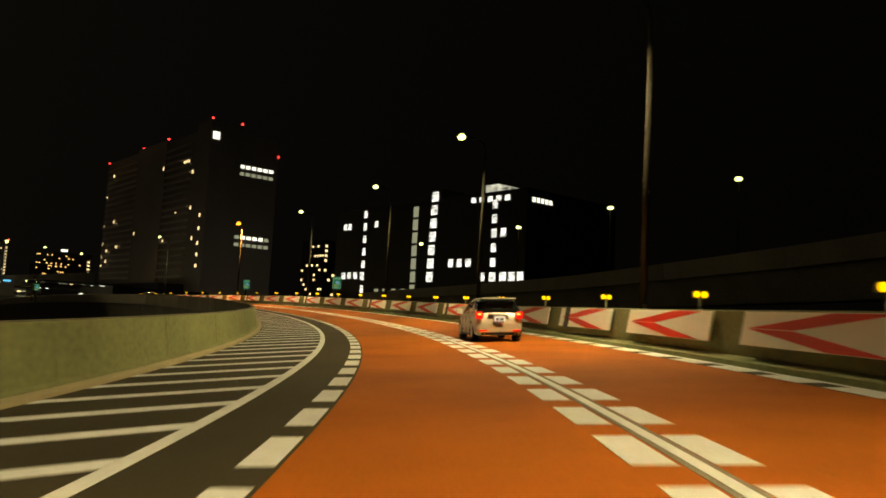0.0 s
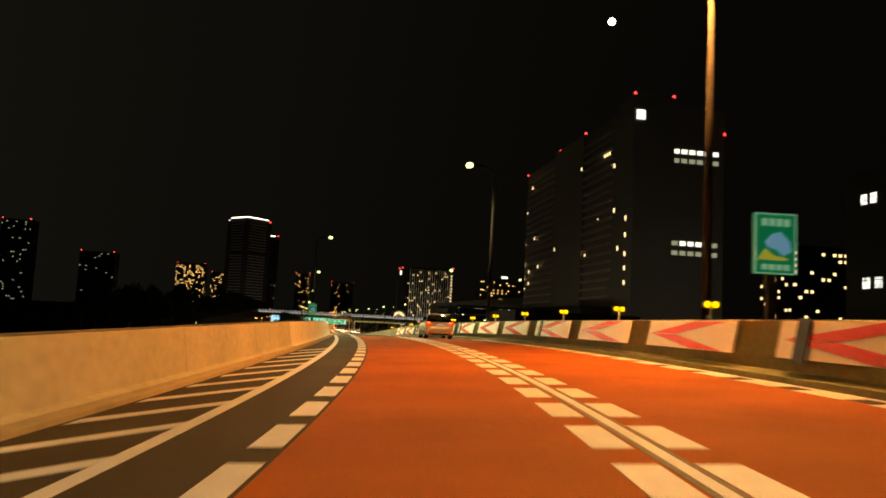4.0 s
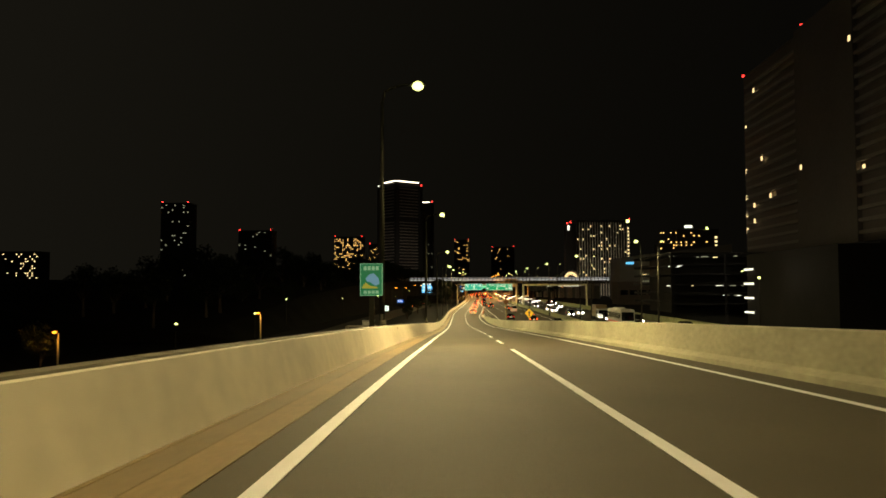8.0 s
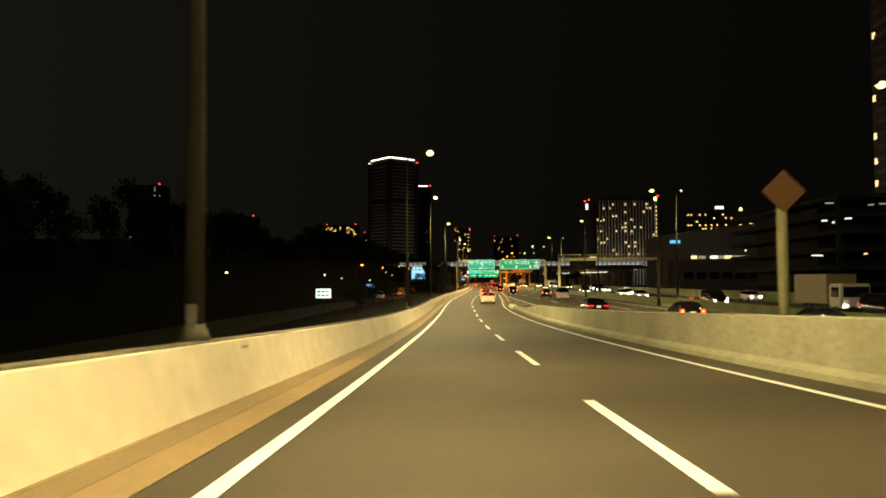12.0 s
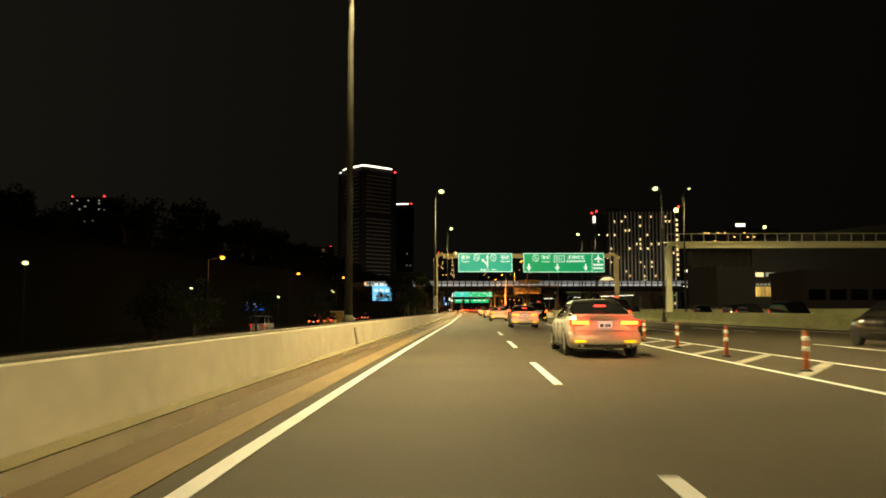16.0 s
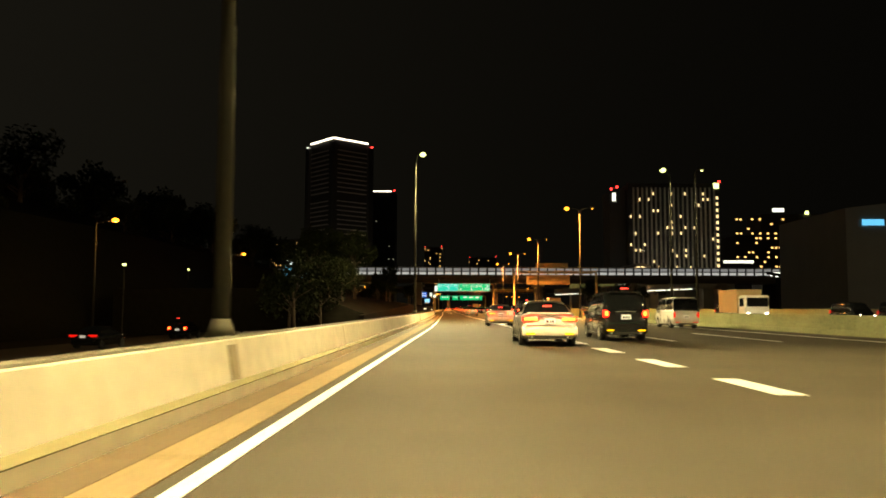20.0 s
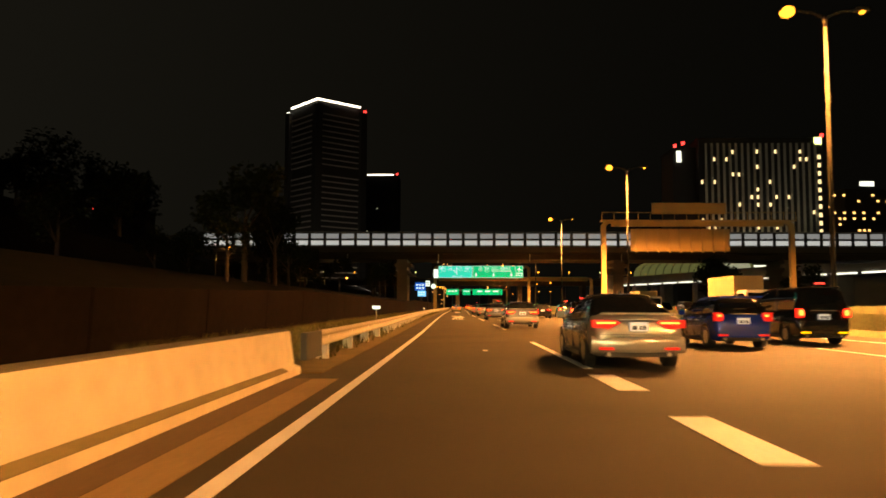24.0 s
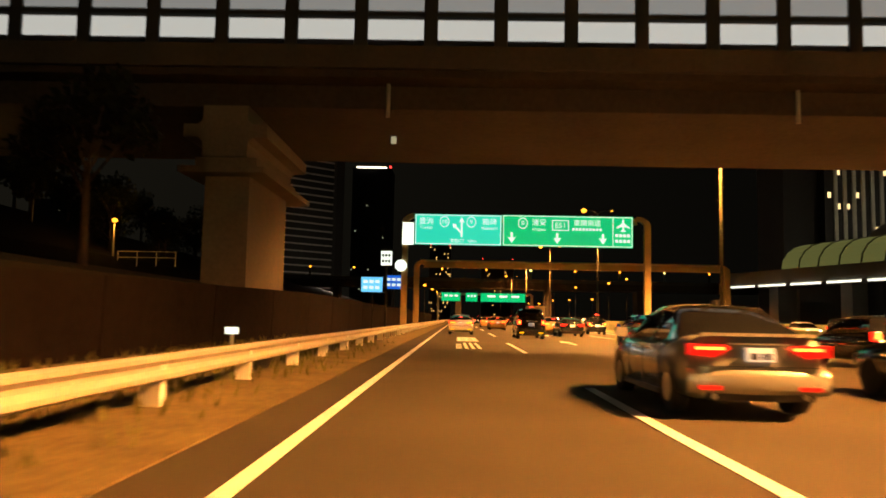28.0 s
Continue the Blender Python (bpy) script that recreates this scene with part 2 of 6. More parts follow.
M["print_dark"] = mat("print_dark", (0.16, 0.1, 0.1), 0.5, vary=0.1)
M["print_yellow"] = mat("print_yellow", (0.92, 0.80, 0.16), 0.5, vary=0.1)
M["print_blue"] = mat("print_blue", (0.68, 0.72, 0.95), 0.5, vary=0.1)
M["grey_parapet"] = mat("grey_parapet", (0.28, 0.27, 0.185), 0.85, vary=0.35, scale=0.5, fine=8)
M["olive_post"] = mat("olive_post", (0.13, 0.12, 0.055), 0.7, vary=0.2, scale=1.5, fine=12)
M["foot"] = mat("tan_foot", (0.36, 0.30, 0.19), 0.85, vary=0.2, scale=0.6, fine=9)
M["brake_high"] = glow("brake_high", (1.0, 0.05, 0.03), 3.0)
M["pole_foot"] = mat("pole_foot", (0.10, 0.09, 0.06), 0.85, vary=0.2, scale=2, fine=9)
# concrete dimmed in its colour, as walls in weak light
M["dim_green_wall"] = mat("dim_green_concrete", (0.19, 0.205, 0.09), 0.85, vary=0.35, scale=0.5, fine=8)
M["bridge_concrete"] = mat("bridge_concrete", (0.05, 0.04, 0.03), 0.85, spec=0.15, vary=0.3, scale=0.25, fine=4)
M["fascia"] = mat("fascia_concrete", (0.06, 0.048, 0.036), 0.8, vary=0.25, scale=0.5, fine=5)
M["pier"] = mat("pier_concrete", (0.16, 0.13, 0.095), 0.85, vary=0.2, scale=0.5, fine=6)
# poles kept dark in colour, as they would catch little lamplight
M["pole"] = mat("dim_pole", (0.036, 0.034, 0.027), 0.7, 0.0, spec=0.1, vary=0.15, scale=1.0, fine=10)
M["coping"] = mat("dimmed_coping", (0.13, 0.115, 0.075), 0.9, vary=0.45, scale=0.7, fine=9)
M["sand_dark"] = mat("dark_gutter", (0.105, 0.068, 0.03), 0.85, vary=0.25, scale=0.6, fine=14)
M["sand_pale"] = mat("pale_gutter", (0.17, 0.122, 0.058), 0.85, vary=0.25, scale=0.6, fine=14)
# near black: a wall out of the lamplight, put into the base colour
M["near_black"] = mat("near_black_concrete", (0.011, 0.0078, 0.006), 0.95, vary=0.45, scale=0.4, fine=4, spec=0.06)
M["balcony"] = mat("balcony_concrete", (0.42, 0.38, 0.34), 0.8, vary=0.15, scale=0.2, fine=2)
M["band"] = mat("pale_band", (0.42, 0.37, 0.34), 0.7, vary=0.1, scale=0.2, fine=2)
M["hall"] = mat("grey_cladding", (0.12, 0.115, 0.10), 0.7, vary=0.12, scale=0.2, fine=2)
M["orange_board"] = mat("orange_board", (0.08, 0.033, 0.008), 0.6, vary=0.15)
M["board_green"] = glow("board_green", (0.005, 0.34, 0.12), 0.28)
M["board_pale"] = glow("board_pale", (0.35, 0.7, 0.4), 0.4)
M["board_blue"] = glow("board_blue", (0.25, 0.55, 0.75), 0.35)
M["board_yellow"] = glow("board_yellow", (0.6, 0.55, 0.05), 0.4)
M["olive_ledge"] = mat("olive_concrete", (0.20, 0.17, 0.075), 0.85, vary=0.25, scale=0.6, fine=10)


# ---------- helpers of this scene ----------
def mesh_of(name, bm, material):
    me = bpy.data.meshes.new(name)
    bm.to_mesh(me)
    bm.free()
    for m in (material if isinstance(material, (list, tuple)) else [material]):
        me.materials.append(m)
    return me


def part(name, bm, material, parent=None, label="", m=None):
    """Links a bmesh as one mesh object, under parent if there is one."""
    ob = new(name, bm if isinstance(bm, bpy.types.Mesh) else mesh_of(name, bm, material))
    if parent is not None:
        ob.parent = parent
    if m is not None:
        ob.matrix_basis = m
    return tagged(ob, label)


def thing(name, m, label, category, group="", kind=""):
    ob = new(name)
    ob.empty_display_size = 0.3
    ob.matrix_basis = m
    return tagged(ob, label, category, group, kind)


def box(bm, x0, x1, y0, y1, z0, z1, mi=0, taper=1.0):
    cx, cy = (x0 + x1) / 2, (y0 + y1) / 2
    v = []
    for z, k in ((z0, 1.0), (z1, taper)):
        for x, y in ((x0, y0), (x1, y0), (x1, y1), (x0, y1)):
            v.append(bm.verts.new((cx + (x - cx) * k, cy + (y - cy) * k, z)))
    for q in ((3, 2, 1, 0), (4, 5, 6, 7), (0, 1, 5, 4), (1, 2, 6, 5), (2, 3, 7, 6), (3, 0, 4, 7)):
        bm.faces.new([v[i] for i in q]).material_index = mi
    return bm


def boxes(*rows):
    bm = bmesh.new()
    for r in rows:
        box(bm, *r)
    return bm


def cyl(bm, p, q, r0, r1=None, n=10, mi=0):
    """A tapered rod from p to q."""
    p, q = Vector(p), Vector(q)
    r1 = r0 if r1 is None else r1
    w = (q - p).normalized()
    u = w.orthogonal().normalized()
    v = w.cross(u)
    rings = []
    for c, r in ((p, r0), (q, r1)):
        rings.append([bm.verts.new(c + (u * math.cos(a) + v * math.sin(a)) * r) for a in (2 * math.pi * i / n for i in range(n))])
    for i in range(n):
        f = bm.faces.new((rings[0][i], rings[0][(i + 1) % n], rings[1][(i + 1) % n], rings[1][i]))
        f.material_index, f.smooth = mi, True
    bm.faces.new(rings[0][::-1]).material_index = mi
    bm.faces.new(rings[1]).material_index = mi
    return bm


def rod(p, q, r0, r1=None, n=10):
    return cyl(bmesh.new(), p, q, r0, r1, n)


def ball(c, r, n=8, squash=1.0):
    bm = bmesh.new()
    bmesh.ops.create_uvsphere(bm, u_segments=n * 2, v_segments=n, radius=r)
    for v in bm.verts:
        v.co = Vector((v.co.x, v.co.y, v.co.z * squash)) + Vector(c)
    for f in bm.faces:
        f.smooth = True
    return bm


def sweep(s0, s1, profile, step=4.0, closed=True, bm=None, place=None, mi=0, ends=True):
    """A profile of (offset, height), which may depend on s, drawn along the road from s0 to s1."""
    bm = bm or bmesh.new()
    place = place or P
    n = max(1, int(math.ceil((s1 - s0) / step)))
    rings = []
    for i in range(n + 1):
        s = s0 + (s1 - s0) * i / n
        pr = profile(s) if callable(profile) else profile
        rings.append([bm.verts.new(place(s, o, u)) for o, u in pr])
    k = len(rings[0])
    for a, b in zip(rings, rings[1:]):
        for j in range(k if closed else k - 1):
            bm.faces.new((a[j], a[(j + 1) % k], b[(j + 1) % k], b[j])).material_index = mi
    if closed and ends and k > 2:
        bm.faces.new(rings[0][::-1]).material_index = mi
        bm.faces.new(rings[-1]).material_index = mi
    return bm


def flat(s0, s1, o0, o1, up=0.0, step=4.0, bm=None, place=None, mi=0):
    """A strip of the road's surface between two offsets, which may depend on s."""
    f0 = o0 if callable(o0) else (lambda s: o0)
    f1 = o1 if callable(o1) else (lambda s: o1)
    return sweep(s0, s1, lambda s: ((f1(s), up), (f0(s), up)), step, False, bm, place, mi)


def lerp(knots):
    xs, ys = [k[0] for k in knots], [k[1] for k in knots]
    return lambda q: float(np.interp(q, xs, ys))

# ---------- the road and what is painted on it ----------
main = lerp(((300, 9.6), (405, 9.2), (428, 8.7), (447, 8.1), (463, 7.5), (480, 6.6), (494, 6.1), (548, 4.65), (588, 3.5), (645, 2.5), (700, 2.75), (745, 2.55), (766, 2.36), (790, 2.55), (830, 2.8), (1500, 2.8)))


def Q(s, off=0.0, up=0.0):
    """A point beside the road, over the motorway's level ground."""
    v = P(s, off, 0)
    return Vector((v.x, v.y, up))


def strip(s0, s1, o0, o1, z=0.004, place=None, step=3.0, thick=0.006):
    """A thin painted strip with an edge of its own."""
    f0 = o0 if callable(o0) else (lambda s: o0)
    f1 = o1 if callable(o1) else (lambda s: o1)
    return sweep(s0, s1, lambda s: ((f0(s), z), (f0(s), z + thick), (f1(s), z + thick), (f1(s), z)), step, True, None, place)


RA = S(-3.6)
ground = tagged(part("ground", boxes((-3000, 3000, -3000, 3600, -2.2, -1.6)), M["earth"]), "dark level ground with grass and soil", "ground", kind="structure")
wall_off = lerp(((-100, -5.6), (70, -5.6), (92, -5.05), (106, -4.4), (122, -4.0), (150, -3.0), (200, -2.8), (250, -2.9), (318, -3.15), (390, -3.15), (428, -3.13), (540, -3.05), (662, -2.93)))
wall_top = lerp(((-100, 1.05), (80, 1.05), (110, 0.93), (150, 0.83), (209, 0.79), (318, 0.81), (428, 0.84), (540, 0.79), (662, 0.765)))
shelf = lerp(((-100, 0.085), (140, 0.085), (160, 0.185), (396, 0.185), (408, 0.085), (662, 0.085)))
ledge = lerp(((-100, 0.105), (140, 0.105), (160, 0.02), (396, 0.02), (408, 0.165), (640, 0.165), (662, 0.12)))
LANES = (6.0, 2.6, 1.4, -1.2)
road_profile = lambda s: ((wall_off(min(s, 640)) - 0.1, 0.0), (wall_off(min(s, 640)) - 0.1, -0.6), (6.95, -0.6), (6.95, 0.0)) + tuple((o, 0.0) for o in LANES)
road_mesh = sweep(RA, 160, road_profile, 1.0)
sweep(160, 1500, road_profile, 3.0, bm=road_mesh)
road = tagged(part("road", road_mesh, M["asphalt"]), "dark asphalt carriageway of a curved ramp and motorway", "road", kind="structure")
motorway = tagged(part("motorway", sweep(150, 1500, lambda s: ((7.02, -0.012), (7.02, -0.6), (main(s) + 33, -0.6), (main(s) + 33, -0.012)), 6.0, place=Q), M["asphalt"]), "wide dark asphalt motorway with several lanes", "road", kind="structure")
lane = lerp(((-100, -0.04), (60, -0.04), (100, -0.15), (150, -0.12)))
part("red_surfacing", sweep(RA, 150, lambda s: ((lane(s) - 1.2, 0.0), (lane(s) - 1.2, 0.012), (1.4, 0.012), (2.6, 0.012), (6.0, 0.012), (6.0, 0.0)), 1.0), M["red"], road, "brick-red anti-skid surfacing on the curve")

# block marks along both sides of the red lanes
s = 6.04 - 38 * 2.1
while s < 148:
    for o0, o1 in ((-1.54, -1.24), (1.49, 1.86), (2.16, 2.52), (6.06, 6.50)):
        part("block_mark", strip(s, s + 1.36, o0 + lane(s), o1 + lane(s), 0.012, None, 1.4), M["white"], road)
    s += 2.1
for a in range(-90, 150, 30):
    part("lane_line", strip(a, a + 30, lambda s: lane(s) + 1.96, lambda s: lane(s) + 2.08, 0.013, None, 1, 0.008), M["white"], road)
    part("lane_seam", strip(a, a + 30, lambda s: lane(s) + 1.90, lambda s: lane(s) + 1.955, 0.01, None, 1), M["dark_concrete"], road)
    part("lane_seam", strip(a, a + 30, lambda s: lane(s) + 2.085, lambda s: lane(s) + 2.14, 0.01, None, 1), M["dark_concrete"], road)
    part("edge_line", strip(a, a + 30, lambda s: lane(s) + -2.55, lambda s: lane(s) + -2.38, 0.004, None, 1), M["white"], road)
    part("edge_line", strip(a, a + 30, lambda s: lane(s) + 6.54, lambda s: lane(s) + 6.66, 0.004, None, 1), M["white"], road)
# slanted bars of the closed strip
s = -60.0
while s < 128:
    w = wall_off(s) + 0.4
    if w < -2.75:
        bm = bmesh.new()
        q = [P(a, o, u) for u in (0.004, 0.01) for a, o in ((s, lane(s) - 2.56), (s + 0.42, lane(s) - 2.56), (s - 1.8 + 0.42, w), (s - 1.8, w))]
        v = [bm.verts.new(p) for p in q]
        for f in ((0, 1, 2, 3), (4, 5, 6, 7), (0, 1, 5, 4), (1, 2, 6, 5), (2, 3, 7, 6), (3, 0, 4, 7)):
            bm.faces.new([v[i] for i in f])
        part("hatch_bar", bm, M["white"], road)
    s += 2.0
# solid lines after the curve
left_line = lerp(((150, -1.42), (235, -1.42), (290, -1.72), (386, -1.69), (428, -1.9), (455, -1.87), (490, -1.84), (540, -1.88), (582, -1.65), (636, -1.8), (654, -1.66), (682, -1.5), (723, -1.47), (765, -1.6), (1500, -1.6)))
for a in range(150, 1100, 25):
    part("edge_line", strip(a, a + 25, lambda s: left_line(s) + 0.0, lambda s: left_line(s) + 0.16), M["white"], road)
for a in range(150, 225, 25):
    part("lane_line", strip(a, a + 25, 1.78, 1.93), M["white"], road)
ramp_edge = lerp(((150, 5.2), (290, 5.22), (386, 4.98), (400, 5.1), (430, 6.0), (460, 6.1), (486, 6.3)))
for a in range(150, 480, 24):
    part("edge_line", strip(a, a + 24, lambda s: ramp_edge(s) - 0.07, lambda s: ramp_edge(s) + 0.07), M["white"], road)
dash_line = lerp(((230, 1.86), (318, 1.74), (386, 1.56), (415, 1.42), (440, 1.55), (470, 1.62)))
for k in range(-8, 13):
    s = lerp(((-8, 230.1), (0, 321.5), (6, 390.1), (8, 415.3), (12, 463.0)))(k) - 5.1
    part("lane_dash", strip(s, s + 5.1, lambda s: dash_line(s) - 0.075, lambda s: dash_line(s) + 0.075), M["white"], road)
# thick dashes where the lanes merge
s = 493.1
while s < 660:
    part("merge_dash", strip(s, s + 2.5, lambda s: main(s) - 0.22, lambda s: main(s) + 0.22), M["white"], road)
    s += 5.167
s = 662.3
while s < 1150:
    part("lane_dash", strip(s, s + 11, lambda s: main(s) - 0.085, lambda s: main(s) + 0.085), M["white"], road)
    s += 24.85
# lane marks of the motorway
s = 290.0
while s < 1150:
    for k in (4.1, 8.1):
        part("lane_dash", strip(s, s + 10, lambda s: main(s) + k - 0.07, lambda s: main(s) + k + 0.07, -0.008, Q, 7), M["white"], motorway)
    for k in (20.5, 24.4, 28.3):
        part("lane_dash", strip(s, s + 10, lambda s: main(s) + k - 0.07, lambda s: main(s) + k + 0.07, -0.008, Q, 7), M["white"], motorway)
    s += 24.85
for a in range(300, 1100, 40):
    for k in (11.9, 16.6, 32.0):
        part("edge_line", strip(a, a + 40, lambda s: main(s) + k - 0.08, lambda s: main(s) + k + 0.08, -0.008, Q, 10), M["white"], motorway)
for a in range(300, 480, 30):
    part("edge_line", strip(a, a + 30, lambda s: main(s) - 0.08, lambda s: main(s) + 0.08, -0.008, Q, 5), M["white"], motorway)
# hatching of the nose between ramp and motorway
s = 401.5
while s < 482:
    a, b = ramp_edge(s) + 0.08, main(s) - 0.08
    d = 1.6 * (b - a)
    if b - a > 0.25:
        bm = bmesh.new()
        q = [P(c, o, u) for u in (0.004, 0.01) for c, o in ((s, a), (s + 0.5, a), (s + d + 0.5, main(s + d) - 0.08), (s + d, main(s + d) - 0.08))]
        v = [bm.verts.new(p) for p in q]
        for f in ((0, 1, 2, 3), (4, 5, 6, 7), (0, 1, 5, 4), (1, 2, 6, 5), (2, 3, 7, 6), (3, 0, 4, 7)):
            bm.faces.new([v[i] for i in f])
        part("hatch_bar", bm, M["worn_paint"], road)
    s += 3.4


def painted(points, s, off, name="road_arrow", size=1.0):
    """A painted figure; points run across (right) and along the road."""
    bm = bmesh.new()
    lo = [bm.verts.new(P(s + b * size, off + a * size, 0.004)) for a, b in points]
    hi = [bm.verts.new(P(s + b * size, off + a * size, 0.011)) for a, b in points]
    n = len(points)
    bm.faces.new(hi)
    for i in range(n):
        bm.faces.new((lo[i], lo[(i + 1) % n], hi[(i + 1) % n], hi[i]))
    return part(name, bm, M["white"], road)


MERGE = ((0.15, 0), (0.3, 0), (0.0, 2.6), (0.28, 2.8), (-0.5, 4.6), (-0.55, 2.35), (-0.3, 2.5))
painted(MERGE, 446.0, 3.6)
HOOK = ((0.0, 0.0), (0.16, 0.0), (0.16, 3.6), (0.42, 3.4), (0.08, 6.2), (-0.26, 3.4), (0.0, 3.6))
TURN = ((0.0, 0.0), (0.16, 0.0), (0.2, 3.2), (0.7, 4.1), (0.7, 3.2), (1.25, 5.0), (0.7, 6.6), (0.7, 5.5), (0.0, 4.0))
painted(((0.80, 0.0), (1.0, 0.0), (0.98, 5.9), (0.76, 5.7)), 737.5, 0.0)
painted(((0.80, 1.3), (0.78, 3.9), (0.26, 3.9), (0.06, 4.9), (-0.36, 2.5), (0.10, 1.35), (0.14, 2.3)), 737.5, 0.0)
painted(HOOK, 730.2, 4.85)
painted(TURN, 750.5, 5.7)
painted(HOOK, 797.0, 5.9)
painted(TURN, 816.0, 6.8)
painted(((0.0, 0.0), (0.45, 0.0), (0.45, 4.2), (0.0, 4.2)), 711.3, 4.1, "worn_block")
painted(((0.6, 0.3), (1.35, 0.4), (1.35, 4.4), (0.6, 4.3)), 711.3, 4.1, "worn_block")
# road lettering that cannot be read: bars
for s0 in (717.3, 789.5):
    for k in range(3):
        part("lettering_bar", strip(s0 + 2.0 * k, s0 + 2.0 * k + 1.3, 0.02, 0.26), M["white"], road)
    for i in range(3):
        o = 0.40 + i * 0.27
        part("lettering_bar", strip(s0, s0 + 7.3, lambda s: o - 0.05 * (s - s0) / 7.3, lambda s: o + 0.13 - 0.05 * (s - s0) / 7.3), M["white"], road)
for s0 in (727.8, 799.5):
    for k in range(4):
        part("lettering_bar", strip(s0 + 2.2 * k, s0 + 2.2 * k + 1.5, 0.06, 1.22), M["white"], road)
    for i in range(3):
        part("lettering_bar", strip(s0 + 0.2, s0 + 8.0, 0.12 + 0.42 * i, 0.28 + 0.42 * i, 0.0045), M["white"], road)
# scraps of paint
for s, o in ((171.0, 0.6), (198.0, 0.45), (593.0, 1.2), (645.0, 1.2), (745.0, 1.3), (668.0, 0.8), (590.5, 0.75)):
    painted(((0, 0), (0.22, 0.1), (0.26, 0.7), (0.1, 0.9), (-0.06, 0.5)), s, o, "paint_scrap", 0.8 if s < 300 else 0.45)

# ---------- walls ----------
wall_left = tagged(new("wall_left"), "pale concrete parapet with a sloped foot", "wall", kind="structure")
s = RA
while s < 661:
    e = min(s + (9.98 if s > 150 else 5.98), 661.0)
    # one parapet in four tones: the change of light is in its colour
    part("parapet_section", sweep(s + 0.02, e, lambda s: ((wall_off(s) + 0.2, -0.02), (wall_off(s) + 0.2, ledge(s)), (wall_off(s) + shelf(s), ledge(s) + 0.045), (wall_off(s), wall_top(s) - 0.03), (wall_off(s) - 0.03, wall_top(s)), (wall_off(s) - 0.24, wall_top(s)), (wall_off(s) - 0.27, -0.6)), 2.5), M["dim_green_wall" if s < 82 else "dim_wall_mid" if s < 104 else "dim_wall_light" if s < 124 else "pale_wall"], wall_left)
    s = e
s = RA
while s < 150:
    e = min(s + 15.98, 150.0)
    part("parapet_foot", sweep(s + 0.02, e, lambda s: ((wall_off(s) + 0.36, -0.02), (wall_off(s) + 0.35, 0.06), (wall_off(s) + 0.33, 0.075), (wall_off(s) + 0.203, 0.1), (wall_off(s) + 0.203, -0.02)), 2.5), M["foot"], wall_left, "tan concrete foot of the parapet")
    s = e
kerb = tagged(new("kerb_strip"), "worn sandy gutter strip along the parapet foot", "kerb", kind="structure")
for a in range(150, 660, 30):
    e = min(a + 29.97, 661)
    part("gutter_slab", strip(a, e, lambda s: wall_off(s) + 0.202, lambda s: wall_off(s) + 0.6, 0.0, None, 3, 0.012), M["sand_dark" if a > 380 else "sand_pale"], kerb)
    part("gutter_slab", strip(a, e, lambda s: wall_off(s) + 0.602, lambda s: wall_off(s) + 1.02, 0.0, None, 3, 0.009), M["sand"], kerb)
    if a > 380:
        part("foot_band", sweep(max(a, 400), e, lambda s: ((wall_off(s) + 0.2, ledge(s) - 0.006), (wall_off(s) + 0.205, ledge(s) + 0.008), (wall_off(s) + 0.09, ledge(s) + 0.055), (wall_off(s) + 0.08, ledge(s) + 0.04)), 3), M["olive_ledge"], kerb, "olive ledge at the foot of the wall")
    else:
        part("foot_band", strip(a, e, lambda s: wall_off(s) + 0.203, lambda s: wall_off(s) + 0.26, 0.012, None, 3, 0.006), M["sand"], kerb, "worn edge of the gutter")
# dark strip on the wall top: weak lamplight put into its colour
for a in range(-90, 661, 15):
    part("coping", sweep(a + 0.01, min(a + 14.99, 661), lambda s: ((wall_off(s) - 0.015, wall_top(s) - 0.012), (wall_off(s) - 0.03, wall_top(s) + 0.012), (wall_off(s) - 0.24, wall_top(s) + 0.014), (wall_off(s) - 0.27, wall_top(s) - 0.02)), 3), M["coping"], wall_left, "parapet top darkened as if little lit")
wall_right = tagged(new("wall_right"), "pale concrete parapet on the outside of the curve", "wall", kind="structure")
right_top = lerp(((-100, 1.18), (180, 1.18), (200, 0.9), (330, 1.06), (372, 0.95), (384, 0.35), (392, 0.3)))
right_off = lerp(((-100, 7.0), (150, 6.9), (200, 6.4), (330, 6.35), (392, 6.2)))
s = RA
while s < 392:
    e = min(s + 6.95, 392.0)
    # up to s=150 the dim green copy stands in for weak light
    part("parapet_section", sweep(s + 0.02, e, lambda s: ((right_off(s) - 0.35, 0.0), (right_off(s) - 0.33, 0.12), (right_off(s) - 0.06, 0.2), (right_off(s), right_top(s) - 0.03), (right_off(s) + 0.03, right_top(s)), (right_off(s) + 0.22, right_top(s)), (right_off(s) + 0.25, -0.7)), 2.5), M["dim_green_wall" if s < 150 else "grey_parapet"], wall_right)
    s = e
# solid ramp body under the parapets
part("ramp_body", sweep(RA, 405, lambda s: ((wall_off(s) - 0.2, -0.4), (right_off(min(s, 390)) + 0.2, -0.4), (right_off(min(s, 390)) + 0.2, -min(9.5, P(s).z + 1.7)), (wall_off(s) - 0.2, -min(9.5, P(s).z + 1.7))), 6), M["dark_concrete"], wall_right, "dark concrete body of the ramp")
# a low divider from the ramp's end to the nose
part("divider", sweep(392, 402, lambda s: ((ramp_edge(s) + 0.5, 0), (ramp_edge(s) + 0.7, 0.28), (ramp_edge(s) + 1.2, 0.28), (ramp_edge(s) + 1.4, 0)), 4), M["concrete"], wall_right, "low concrete divider at the nose")

